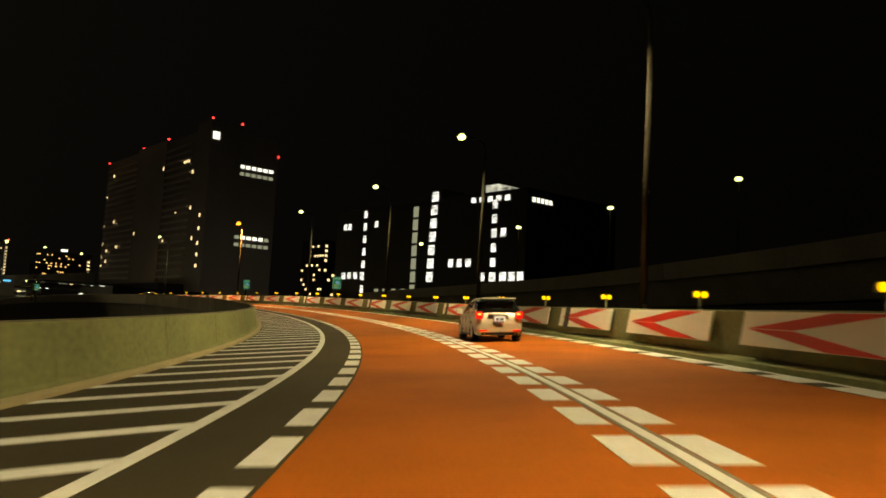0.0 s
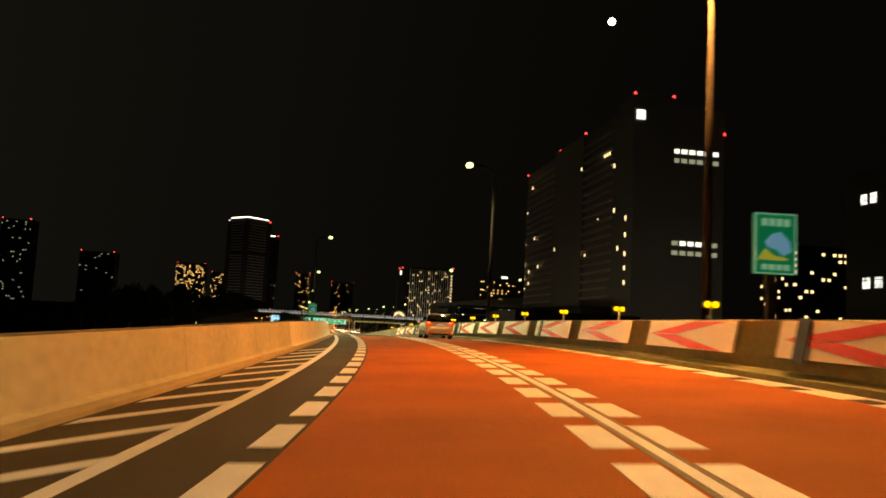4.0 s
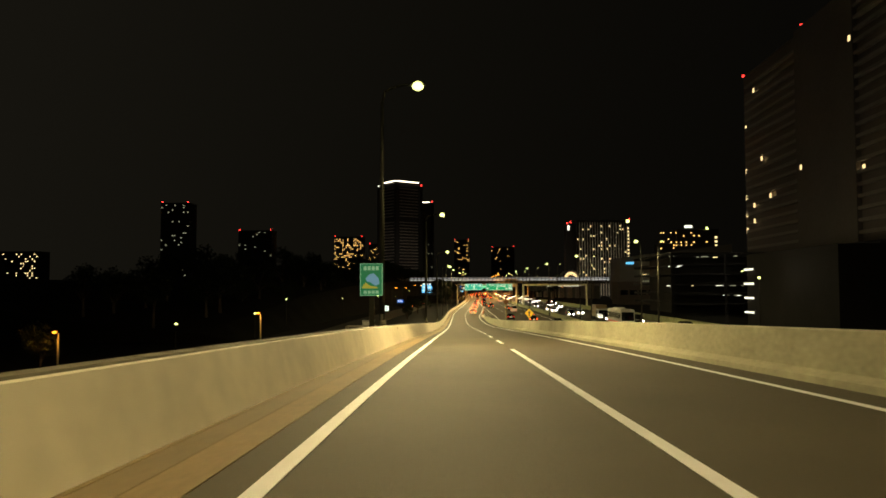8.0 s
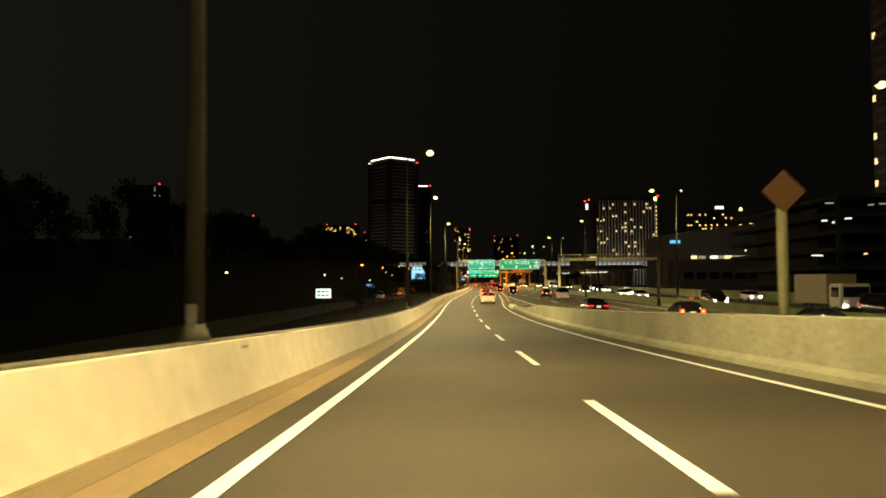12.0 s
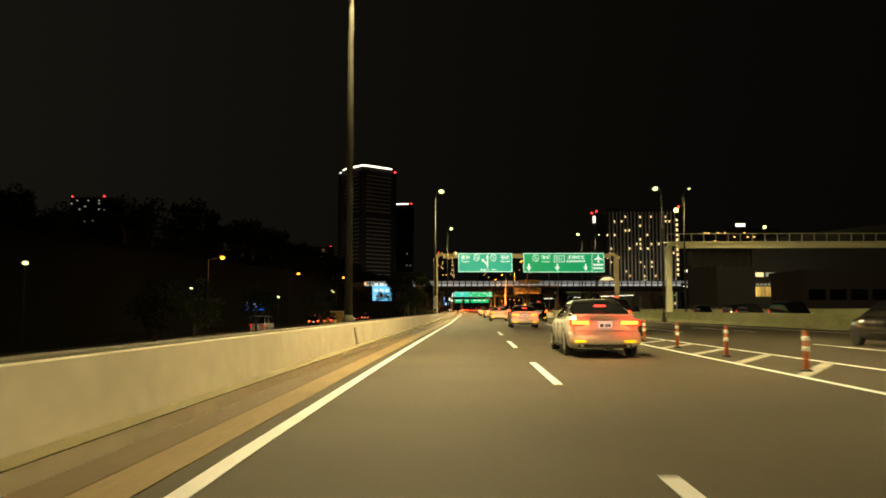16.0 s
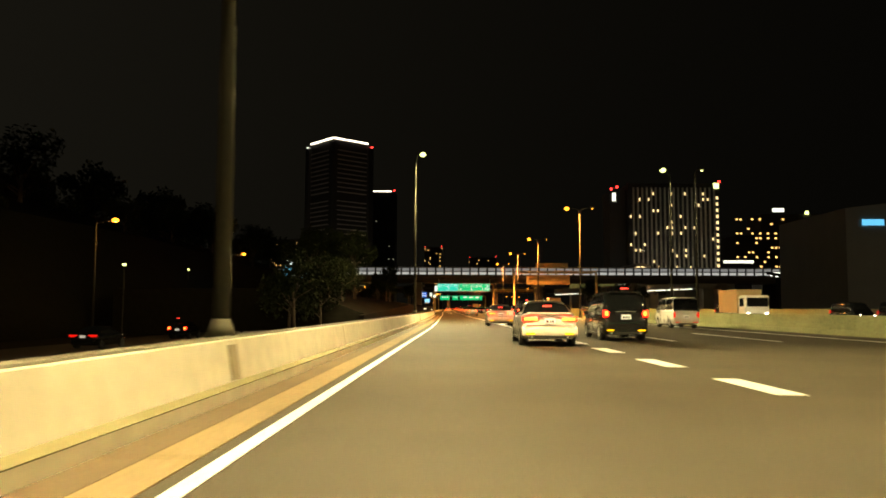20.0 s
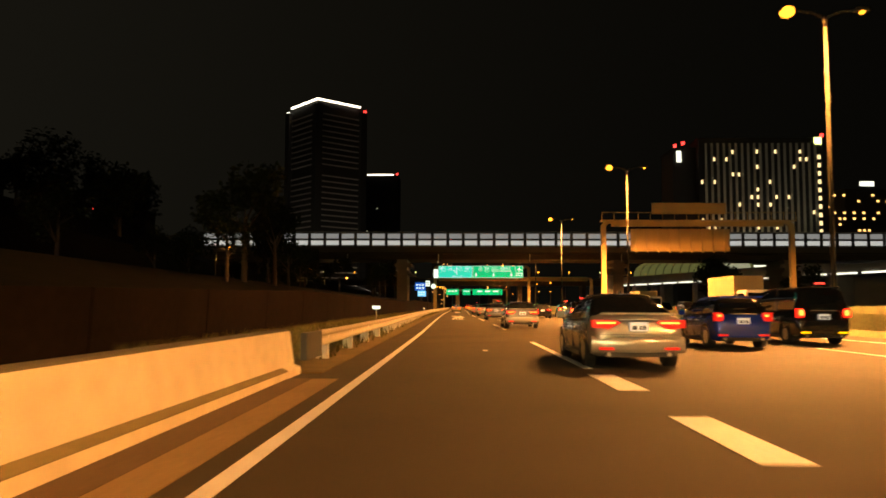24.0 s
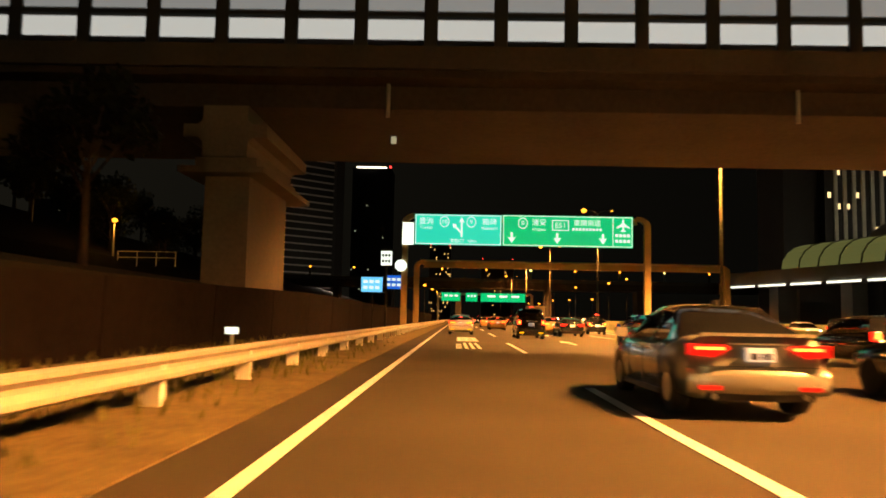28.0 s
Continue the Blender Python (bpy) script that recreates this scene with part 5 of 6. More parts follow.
# lit concourse, arcade and covered stair between the hotel and the hall
O_ = block("concourse", at_xyz(160, 466), 24, 18, 31.4, "facade_dark", "dark concourse building with a lit band of windows", parapet=False)
for i in range(7):
    pane(O_, "win_white", 3.6 + 2.6 * i, -0.1, 30.0, 2.4, 0.2, 1.7)
R_ = block("arcade", at_xyz(138, 347), 18, 12, 18.6, "facade_dark", "dark arcade with a white light strip under its eaves", parapet=False)
for i in range(4):
    pane(R_, "win_white", 5.0 + 3.2 * i, -0.1, 17.6, 3.0, 0.2, 0.7, "light_strip")
T_ = thing("covered_stair", at_xyz(98.7, 241), "covered stair with a row of white lamps", "stairs")
part("stair_roof", rod((-1.0, 0.8, 12.7), (14.1, -11.2, 8.4), 0.5, None, 6), M["deck"], T_)
for i in range(11):
    k = i / 10
    part("lamp", ball((13.1 * k, -10.4 * k, 11.8 - 3.7 * k), 0.24 + 0.1 * (i % 3 == 1), 6), M["lamp_stair"], T_)
for k in (0.1, 0.9):
    part("column", rod((13.1 * k, -10.4 * k, -1.6), (13.1 * k, -10.4 * k, 12 - 3.7 * k), 0.3), M["deck"], T_)
V_ = thing("station_vault", at_xyz(66, 317, 0, 15.6), "long translucent vault lit greenish from within", "building")
for j in range(10):
    bm = bmesh.new()
    y0, y1 = j * 4.6 + 0.15, j * 4.6 + 4.45
    for i in range(9):
        a, b = math.pi * i / 9, math.pi * (i + 1) / 9
        bm.faces.new([bm.verts.new(p) for p in ((5.5 - 5.5 * math.cos(a), y0, 10.8 + 4.6 * math.sin(a)), (5.5 - 5.5 * math.cos(b), y0, 10.8 + 4.6 * math.sin(b)), (5.5 - 5.5 * math.cos(b), y1, 10.8 + 4.6 * math.sin(b)), (5.5 - 5.5 * math.cos(a), y1, 10.8 + 4.6 * math.sin(a)))])
    for f in bm.faces:
        f.smooth = True
    part("vault_panel", bm, M["vault"], V_)
    bm = bmesh.new()
    for i in range(9):
        a, b = math.pi * i / 9, math.pi * (i + 1) / 9
        cyl(bm, (5.5 - 5.55 * math.cos(a), y0 - 0.15, 10.8 + 4.65 * math.sin(a)), (5.5 - 5.55 * math.cos(b), y0 - 0.15, 10.8 + 4.65 * math.sin(b)), 0.14, None, 5)
    part("rib", bm, M["dark_concrete"], V_)
part("end_arch", plate([(5.5 - 4.6 * math.cos(math.pi * i / 10), 10.9 + 3.7 * math.sin(math.pi * i / 10)) for i in range(11)], -0.1, 0.0), M["win_dim"], V_, "lit glazed end")
part("viaduct_beam", boxes((-1.5, 13.5, -60, 60, 8.3, 10.75)), M["dark_concrete"], V_)
for i in range(14):
    part("lit_strip", boxes((-1.75, -1.52, -58 + i * 8.4, -51 + i * 8.4, 7.9, 8.25)), M["win_white"], V_, "white light strip")
for i in range(7):
    part("column", boxes((4, 8, -56 + i * 18, -53.5 + i * 18, -1.6, 8.3)), M["dark_concrete"], V_)
part("rear_wall", boxes((14, 14.4, -60, 60, -1.6, 8.3)), M["hall"], V_)
# parking decks and the blank grey box east of the motorway
K_ = thing("parking_deck", at_xyz(66, -82), "dark multi-storey parking deck with lit edges", "building")
for i in range(6):
    part("deck", boxes((0, 70, 0, 60, 1.5 + 3.2 * i, 2.3 + 3.2 * i)), M["deck"], K_)
    for j in range(5):
        part("column", boxes((j * 17, j * 17 + 0.8, 0.5, 1.3, -1.6 + 3.2 * i, 1.5 + 3.2 * i)), M["deck"], K_)
part("core", boxes((5, 66, 20, 55, -1.6, 19)), M["deck"], K_)
rnd = random.Random(11)
for i in range(46):
    pane(K_, rnd.choice(("win_white", "win_dim", "win_dim", "win_warm")), rnd.uniform(1, 69), rnd.uniform(2, 18), 1.3 + 3.2 * rnd.randrange(1, 6), rnd.uniform(0.6, 2.6), 0.3, 0.25, "deck_lamp")
N_ = block("grey_box", at_xyz(62, -206), 40, 42, 14.2, "deck", "blank dark box building beside the motorway", parapet=False)
for z in (2, 5, 8, 11):
    for y in (44.0, 47.0):
        pane(N_, "win_white", -0.2, y - 5, z, 0.2, 2.2, 0.4)
# shops and low lit buildings beyond
L_ = block("low_shop", at_xyz(74, 60), 30, 18, 9, "brick_dark", "low dark shop building with unlit windows")
for i in range(6):
    part("window", boxes((1.2 + 4.6 * i, 4.8 + 4.6 * i, -0.16, -0.02, 3.3, 5.7)), M["glass"], L_)
# far skyline
for x, y, w, h, n, key, seed, label in (
        (-462, 765, 42, 131, 40, "win_dim", 21, "dark residential tower with scattered warm windows"),
        (-300, 1249, 60, 112, 150, "win_amber", 22, "residential tower with many warm windows"),
        (-232, 1280, 40, 98, 70, "win_amber", 23, "residential tower with many warm windows"),
        (-760, 700, 40, 95, 90, "win_warm", 24, "slim tower with many lit windows"),
        (-700, 740, 70, 60, 80, "win_warm", 25, "broad block with many lit windows"),
        (-390, 900, 55, 100, 14, "win_dim", 26, "dark tower with few lit windows"),
        (-60, 1500, 36, 120, 40, "win_amber", 27, "distant tower with warm windows"),
        (30, 1650, 60, 110, 16, "win_amber", 28, "distant tower with warm windows"),
        (-560, 430, 60, 38, 20, "win_warm", 29, "low block with a lit top floor"),
        (250, -60, 60, 60, 60, "win_warm", 30, "office block with lit windows"),
        (420, 120, 50, 85, 10, "win_white", 31, "dark tower with white windows"),
        (320, 40, 36, 62, 60, "win_amber", 32, "residential block with rows of warm windows"),
        (300, 300, 50, 52, 14, "win_dim", 34, "dark office block with few lit windows")):
    th = block("far_tower" if h > 70 else "far_block", at_xyz(x, y), w, 30, h, "facade_dark", label)
    lit(th, "s", w, h, n, key, seed, cols=int(w / 3.2), w=1.9, hh=1.6)
    if x > 200:
        lit(th, "w", 30, h, n // 2, key, seed + 50, cols=9, w=1.9, hh=1.6)
    if h > 70:
        for dx in (2, w - 2):
            pane(th, "red_dot", dx, 0, h + 2, 1.5, 1.5, 1.5, "beacon")

# a second viaduct behind the outer parapet of the curve
viad = tagged(new("viaduct"), "dark concrete viaduct rising behind the curve", "viaduct", kind="structure")
vz = lerp(((-80, 7.5), (0, 5.6), (34, 4.8), (51, 4.2), (67, 3.4), (90, 2.6), (112, 2.0)))
for a in range(-80, 112, 12):
    part("parapet_section", sweep(a + 0.03, a + 11.97, lambda s: ((24.6, vz(s)), (25.0, vz(s)), (25.0, vz(s) - 1.25), (24.6, vz(s) - 1.25)), 6), M["dark_concrete"], viad)
    part("deck_section", sweep(a + 0.03, a + 11.97, lambda s: ((25.2, vz(s) - 1.2), (33, vz(s) - 1.2), (32, vz(s) - 3.2), (26.5, vz(s) - 3.2)), 6), M["dark_concrete"], viad)
for a in (-60, -20, 20, 60, 100):
    v = P(a, 29)
    part("column", boxes((v.x - 1, v.x + 1, v.y - 1, v.y + 1, -1.6, v.z + vz(a) - 3.1)), M["near_black"], viad)
for x, y, z in ((42.5, -460.8, 22.3), (46.2, -440.8, 21.4), (48.8, -414.1, 20.3), (38.0, -481.0, 23.2)):
    th = thing("far_lamp", Matrix.Translation((x, y, -1.6)), "distant street lamp with a small bright lantern", "street lamp", "distant lamps")
    part("pole", rod((0, 0, 0), (0, 0, z + 1.5), 0.12, 0.07), M["pole"], th)
    part("lantern", ball((0, 0, z + 1.6), 0.42, 5, 0.6), M["lamp_white"], th)

# added lamps among the buildings to brighten their fronts
for x, y, z, p, key in ((78, -150, 10, 1300, "white"), (84, -95, 12, 1100, "white"), (86, -30, 12, 1200, "white"), (150, -200, 12, 5000, "white"), (84, 20, 12, 1500, "white"), (-62, 560, 12, 17000, "white"), (-128, 566, 12, 17000, "white"), (112, 412, 11, 6500, "white"), (140, 410, 11, 6500, "white"), (122, 160, 10, 2200, "white"), (56, -188, 9, 350, "white"), (70, 290, 7, 900, "orange")):
    th = thing("street_lamp", at_xyz(x, y, -1.6), "added street lamp that brightens a building front", "street lamp", "city lamps")
    part("pole", rod((0, 0, 0), (0, 0, z + 1.4), 0.1, 0.06), M["pole"], th)
    part("lantern", ball((0, 0, z + 1.6), 0.3, 5, 0.6), M["lamp_" + key], th)
    l = bpy.data.lights.new("street_light", "POINT")
    l.energy, l.color, l.shadow_soft_size = p, ((1.0, 0.86, 0.62) if key == "white" else (1.0, 0.5, 0.12)), 0.3
    o = new("street_light", l)
    o.location = (x, y, z + 1.0)

# moon
d = Vector((0.3288, 0.8663, 0.3768)).normalized()
moon = tagged(part("moon", ball((0, 0, 0), 17.0, 10), M["moon"], m=Matrix.Translation(d * 3600 + P(60))), "small bright full moon in a black sky", "moon", kind="structure")


# ---------- vehicles ----------
def loft(sections, closed=True, cap=True):
    bm = bmesh.new()
    rings = [[bm.verts.new(p) for p in s] for s in sections]
    k = len(rings[0])
    for a, b in zip(rings, rings[1:]):
        for j in range(k if closed else k - 1):
            f = bm.faces.new((a[j], b[j], b[(j + 1) % k], a[(j + 1) % k]))
            f.smooth = True
    if cap and closed:
        bm.faces.new(rings[0])
        bm.faces.new(rings[-1][::-1])
    return bm


SHAPES = {
    # y as a share of the length from the tail; top of the lower body; share of the half width; underside
    "sedan": dict(L=4.85, W=1.84, H=1.46, body=((0.0, 0.62, 0.80, 0.36), (0.008, 0.86, 0.88, 0.30), (0.03, 1.02, 0.93, 0.25), (0.10, 1.05, 0.97, 0.21), (0.2, 1.0, 1.0, 0.2), (0.45, 0.95, 1.0, 0.2), (0.68, 0.97, 1.0, 0.2), (0.80, 0.93, 0.98, 0.2), (0.93, 0.80, 0.92, 0.22), (0.985, 0.66, 0.80, 0.28), (1.0, 0.52, 0.66, 0.34)),
                  cabin=((0.115, 1.03, 0.80), (0.20, 1.24, 0.76), (0.30, 1.43, 0.70), (0.40, 1.46, 0.68), (0.50, 1.44, 0.68), (0.56, 1.38, 0.70), (0.66, 1.12, 0.78), (0.715, 0.97, 0.82)), roof=(0.30, 0.555), tail_z=0.86, lamp=(0.50, 0.15)),
    "hatch": dict(L=4.0, W=1.72, H=1.52, body=((0.0, 0.62, 0.84, 0.36), (0.012, 0.95, 0.92, 0.28), (0.05, 1.02, 0.97, 0.22), (0.2, 1.02, 1.0, 0.2), (0.45, 0.98, 1.0, 0.2), (0.72, 0.98, 1.0, 0.2), (0.86, 0.90, 0.97, 0.2), (0.97, 0.74, 0.84, 0.26), (1.0, 0.55, 0.7, 0.34)),
                  cabin=((0.03, 1.02, 0.84), (0.07, 1.25, 0.80), (0.12, 1.47, 0.74), (0.25, 1.52, 0.72), (0.45, 1.51, 0.72), (0.56, 1.44, 0.74), (0.70, 1.12, 0.82), (0.77, 0.98, 0.86)), roof=(0.12, 0.57), tail_z=0.92, lamp=(0.25, 0.24)),
    "minivan": dict(L=4.7, W=1.76, H=1.86, body=((0.0, 0.62, 0.86, 0.36), (0.01, 1.02, 0.94, 0.28), (0.04, 1.12, 0.98, 0.22), (0.3, 1.10, 1.0, 0.2), (0.7, 1.06, 1.0, 0.2), (0.86, 1.02, 0.98, 0.2), (0.97, 0.84, 0.88, 0.26), (1.0, 0.6, 0.74, 0.34)),
                    cabin=((0.015, 1.12, 0.90), (0.035, 1.45, 0.87), (0.06, 1.78, 0.83), (0.15, 1.86, 0.82), (0.5, 1.86, 0.81), (0.66, 1.80, 0.81), (0.78, 1.40, 0.86), (0.86, 1.04, 0.90)), roof=(0.06, 0.67), tail_z=1.02, lamp=(0.2, 0.27)),
    "van": dict(L=4.6, W=1.70, H=1.98, body=((0.0, 0.62, 0.9, 0.36), (0.008, 1.1, 0.96, 0.28), (0.03, 1.18, 0.99, 0.24), (0.5, 1.16, 1.0, 0.22), (0.88, 1.12, 0.98, 0.22), (0.98, 0.95, 0.92, 0.26), (1.0, 0.6, 0.84, 0.34)),
                cabin=((0.012, 1.18, 0.93), (0.02, 1.6, 0.92), (0.035, 1.9, 0.89), (0.1, 1.98, 0.88), (0.6, 1.98, 0.87), (0.8, 1.9, 0.87), (0.9, 1.45, 0.9), (0.955, 1.12, 0.92)), roof=(0.035, 0.81), tail_z=0.86, lamp=(0.14, 0.36)),
}


def build_car(name, shape, paint, label, category, brake=False, headlights=False, dim=False, detail=True):
    """A car whose tail stands at its origin and which faces +y."""
    d = SHAPES[shape]
    L, hw, H = d["L"], d["W"] / 2, d["H"]
    th = thing(name, Matrix.Identity(4), label, category)
    secs = []
    for y, zt, k, zb in d["body"]:
        w = hw * k
        zm = (zt + zb) / 2
        right = [(w * 0.86, zb), (w * 0.97, zb + 0.08), (w, zm), (w * 0.985, zt - 0.16), (w * 0.94, zt - 0.05), (w * 0.80, zt - 0.005), (w * 0.4, zt + 0.015)]
        pts = right + [(-x, z) for x, z in right[::-1]]
        secs.append([(x, y * L, z) for x, z in pts])
    part("body", loft(secs), M[paint], th)
    ys = [c[0] for c in d["cabin"]]

    def cab(f, grow=0.0, only=None):
        zt, k = (float(np.interp(f, ys, [c[i] for c in d["cabin"]])) for i in (1, 2))
        belt = float(np.interp(f, [b[0] for b in d["body"]], [b[1] for b in d["body"]])) - 0.06
        zt = max(zt, belt + 0.03)
        wb = hw * 0.91
        wt = hw * k
        r = (zt - belt) / (H - belt + 1e-6)
        ww = wb + (wt - wb) * min(1, r)
        pts = [(wb, belt), (ww + 0.015, belt + (zt - belt) * 0.55), (ww, zt - min(0.1, (zt - belt) * 0.3)), (ww * 0.86, zt - 0.02), (ww * 0.45, zt + 0.005)]
        pts = pts + [(-x, z) for x, z in pts[::-1]]
        return [(x + (grow if x > 0 else -grow), f * L, z + (grow if z > belt + 0.1 else 0)) for x, z in pts]

    part("glazing", loft([cab(f) for f in ys]), M["glass"], th, "dark tinted glass")
    r0, r1 = d["roof"]
    roof = [cab(r0 + (r1 - r0) * i / 6, 0.012)[2:8] for i in range(7)]
    part("roof", loft(roof, False, False), M[paint], th)
    # pillars over the glass
    for f0, f1 in () if not detail else ((ys[0] + 0.005, ys[0] + (0.12 if shape == "sedan" else 0.05)), ((r0 + r1) / 2 - 0.008, (r0 + r1) / 2 + 0.012), (ys[-1] - 0.035, ys[-1] - 0.01)):
        for side in (slice(0, 3), slice(7, 10)):
            part("pillar", loft([cab(f0, 0.008)[side], cab((f0 + f1) / 2, 0.008)[side], cab(f1, 0.008)[side]], False, False), M[paint], th)
    # wheels
    for sx in (-1, 1):
        for y in (0.19 * L, 0.81 * L):
            x = sx * (hw - 0.12)
            w = part("wheel", rod((x - 0.105, y, 0.325), (x + 0.105, y, 0.325), 0.325, None, 18), M["rubber"], th)
            if detail:
                part("rim", rod((x + sx * 0.09, y, 0.325), (x + sx * 0.112, y, 0.325), 0.215, 0.19, 12), M["rim"], w)
            if detail:
                bm = bmesh.new()
                for i in range(10):
                    a, b = math.pi * i / 10, math.pi * (i + 1) / 10
                    xo = sx * (hw + 0.004)
                    bm.faces.new([bm.verts.new((xo - sx * 0.02 * j, y + r * math.cos(c), 0.325 + r * math.sin(c))) for j, r, c in ((0, 0.40, a), (0, 0.40, b), (0, 0.335, b), (0, 0.335, a))])
                part("wheel_arch", bm, M["black"], th)
    # tail
    lw, lh = d["lamp"]
    tz = d["tail_z"]
    for sx in (-1, 1):
        x0, x1 = sorted((sx * hw * 0.93, sx * (hw * 0.93 - lw)))
        xo, xi = sx * hw * 0.95, sx * (hw * 0.93 - lw)
        if shape == "sedan":
            shp = ((xo, tz - lh * 0.45), (xo, tz + lh * 0.5), (xi + sx * 0.05, tz + lh * 0.42), (xi, tz + lh * 0.15), (xi + sx * 0.12, tz - lh * 0.3), (xi + sx * 0.22, tz - lh * 0.6))
        else:
            shp = ((xo, tz - lh * 0.5), (xo, tz + lh * 0.5), (xi + sx * 0.08, tz + lh * 0.5), (xi, tz + lh * 0.1), (xi + sx * 0.05, tz - lh * 0.5))
        lamp = part("tail_lamp", plate(shp if sx > 0 else shp[::-1], -0.03, 0.14), M["tail_dim" if dim or not brake else "tail"], th, "lit red tail lamp")
        if detail or brake:
            part("lamp_core", boxes((x0 + (0.05 if not brake else 0.03), x1 - (0.09 if not brake else 0.04), -0.045, -0.031, tz + lh * (0.02 if not brake else -0.3), tz + lh * (0.26 if not brake else 0.34))), M["brake"], lamp, "bright lamp strip")
        if detail:
            # reflectors glow on their own in place of returned headlight
            part("reflector", boxes((*sorted((sx * hw * 0.82, sx * hw * 0.52)), -0.05, 0.1, 0.37, 0.42)), M["amber"] if brake else M["tail_dim"], th)
            part("exhaust_tip", rod((sx * hw * 0.62, -0.02, 0.29), (sx * hw * 0.62, 0.2, 0.29), 0.04), M["rim"], th)
            part("mirror", boxes((*sorted((sx * (hw + 0.02), sx * (hw + 0.2))), 0.655 * L, 0.655 * L + 0.12, 0.95, 1.1)), M[paint], th)
            for yy in (0.40, 0.58):
                part("door_handle", boxes((*sorted((sx * hw * 0.995, sx * (hw + 0.025))), yy * L - 0.22, yy * L, 0.80, 0.83)), M["rim"], th)
            for yy in (0.27, 0.46, 0.65):
                part("door_gap", boxes((*sorted((sx * hw * 0.98, sx * (hw + 0.003))), yy * L, yy * L + 0.012, 0.32, 0.84)), M["black"], th)
            part("sill", boxes((*sorted((sx * hw * 0.9, sx * (hw + 0.006))), 0.27 * L, 0.72 * L, 0.2, 0.27)), M["black"], th)
        if headlights:
            # ball oversized to show the headlamp's glare
            part("headlamp", ball((sx * hw * 0.68, L * 0.985, 0.66), 0.17, 5, 0.75), M["head"], th, "lit white headlamp")
    if brake:
        part("high_brake_lamp", boxes((-0.14, 0.14, ys[0] * L + 0.12, ys[0] * L + 0.2, d["cabin"][1][1] + (0.02 if shape == "sedan" else 0.5), d["cabin"][1][1] + (0.07 if shape == "sedan" else 0.55))), M["brake_high"], th, "lit red brake lamp")
    pz = tz - 0.05 if shape == "sedan" else tz - 0.12
    pl = part("number_plate", boxes((-0.17, 0.17, -0.05, 0.02, pz - 0.085, pz + 0.085)), M["plate"], th, "white plate with dark bars")
    if detail:
        for i, (a, b) in enumerate(((-0.13, -0.04), (0.0, 0.05), (0.07, 0.13))):
            part("plate_bar", boxes((a, b, -0.055, -0.051, pz - 0.06, pz + 0.02)), M["bar_dark"], pl)
        part("valance", boxes((-hw * 0.72, hw * 0.72, -0.012, 0.1, 0.24, 0.33)), M["black"], th)
        part("tail_chrome", boxes((-hw * 0.42, hw * 0.42, -0.028, 0.04, tz + 0.07, tz + 0.09)), M["rim"], th)
        if shape == "sedan":
            bm = bmesh.new()
            rings = []
            for i in range(13):
                f = -1 + i / 6
                y = 0.10 * f * f - 0.06
                rings.append([bm.verts.new((f * hw * 0.965, y + dy, z)) for dy, z in ((0.1, 0.30), (0.02, 0.33), (0.0, 0.40), (-0.005, 0.54), (0.03, 0.615), (0.14, 0.63))])
            for p, q in zip(rings, rings[1:]):
                for j in range(5):
                    bm.faces.new((p[j], q[j], q[j + 1], p[j + 1])).smooth = True
            part("bumper", bm, M[paint], th)
            part("boot_lip", boxes((-hw * 0.80, hw * 0.80, 0.02, 0.18, 1.035, 1.075, 0, 0.96)), M[paint], th)
            part("boot_gap", boxes((-hw * 0.80, hw * 0.80, -0.022, 0.06, 0.655, 0.665)), M["black"], th)
        else:
            part("wiper", boxes((-0.25, 0.1, 0.02 * L - 0.02, 0.02 * L + 0.02, 1.14, 1.16)), M["black"], th)
            part("roof_spoiler", boxes((-hw * 0.7, hw * 0.7, 0.03 * L, 0.09 * L, H - 0.05, H + 0.0)), M[paint], th)
        part("aerial_fin", boxes((-0.02, 0.02, (r0 + 0.02) * L, (r0 + 0.06) * L, H - 0.02, H + 0.07)), M["black"], th)
    return th


def on_road(s, off, turn=0.0):
    """A pose on the road's surface, along it."""
    x, y, z, h, g_, b = lie(s)
    v = P(s, off, 0.012) if off < 7 else Q(s, off, 0.0)
    if off >= 7:
        g_ = b = 0.0
    return Matrix.Translation(v) @ Euler((radians(g_), -radians(b), radians(h + turn))).to_matrix().to_4x4()


sedan = build_car("sedan", "sedan", "grey_metallic", "dark silver-grey four-door saloon on the road with red tail lamps lit", "car")
sedan_b = build_car("sedan", "sedan", "silver", "silver saloon on the road with its brake lamps lit", "car", brake=True)
suv = build_car("hatchback", "hatch", "silver", "pale silver hatchback on the curve with tail lamps lit", "car")
van_b = build_car("minivan", "minivan", "black_paint", "black people carrier on the road with tail lamps lit", "car", brake=True)
blue = build_car("hatchback", "hatch", "blue_paint", "deep blue hatchback on the road with tail lamps lit", "car")
wvan = build_car("delivery_van", "van", "white_paint", "white box-shaped van on the road", "van", dim=True)
taxi = build_car("saloon", "sedan", "amber_lit_car", "amber-lit saloon seen from behind with tail lamps lit", "car", brake=True, detail=False)
plain = build_car("saloon", "sedan", "black_paint", "dark saloon with tail lamps lit in the traffic", "car", detail=False)
red_h = build_car("hatchback", "hatch", "black_paint", "dark hatchback with tail lamps lit in the traffic", "car", brake=True, detail=False)
onc = build_car("oncoming_car", "hatch", "white_paint", "pale car coming along the far carriageway with headlamps lit", "car", headlights=True, detail=False)
onc2 = build_car("oncoming_car", "minivan", "black_paint", "dark car coming along the far carriageway with headlamps lit", "car", headlights=True, detail=False)


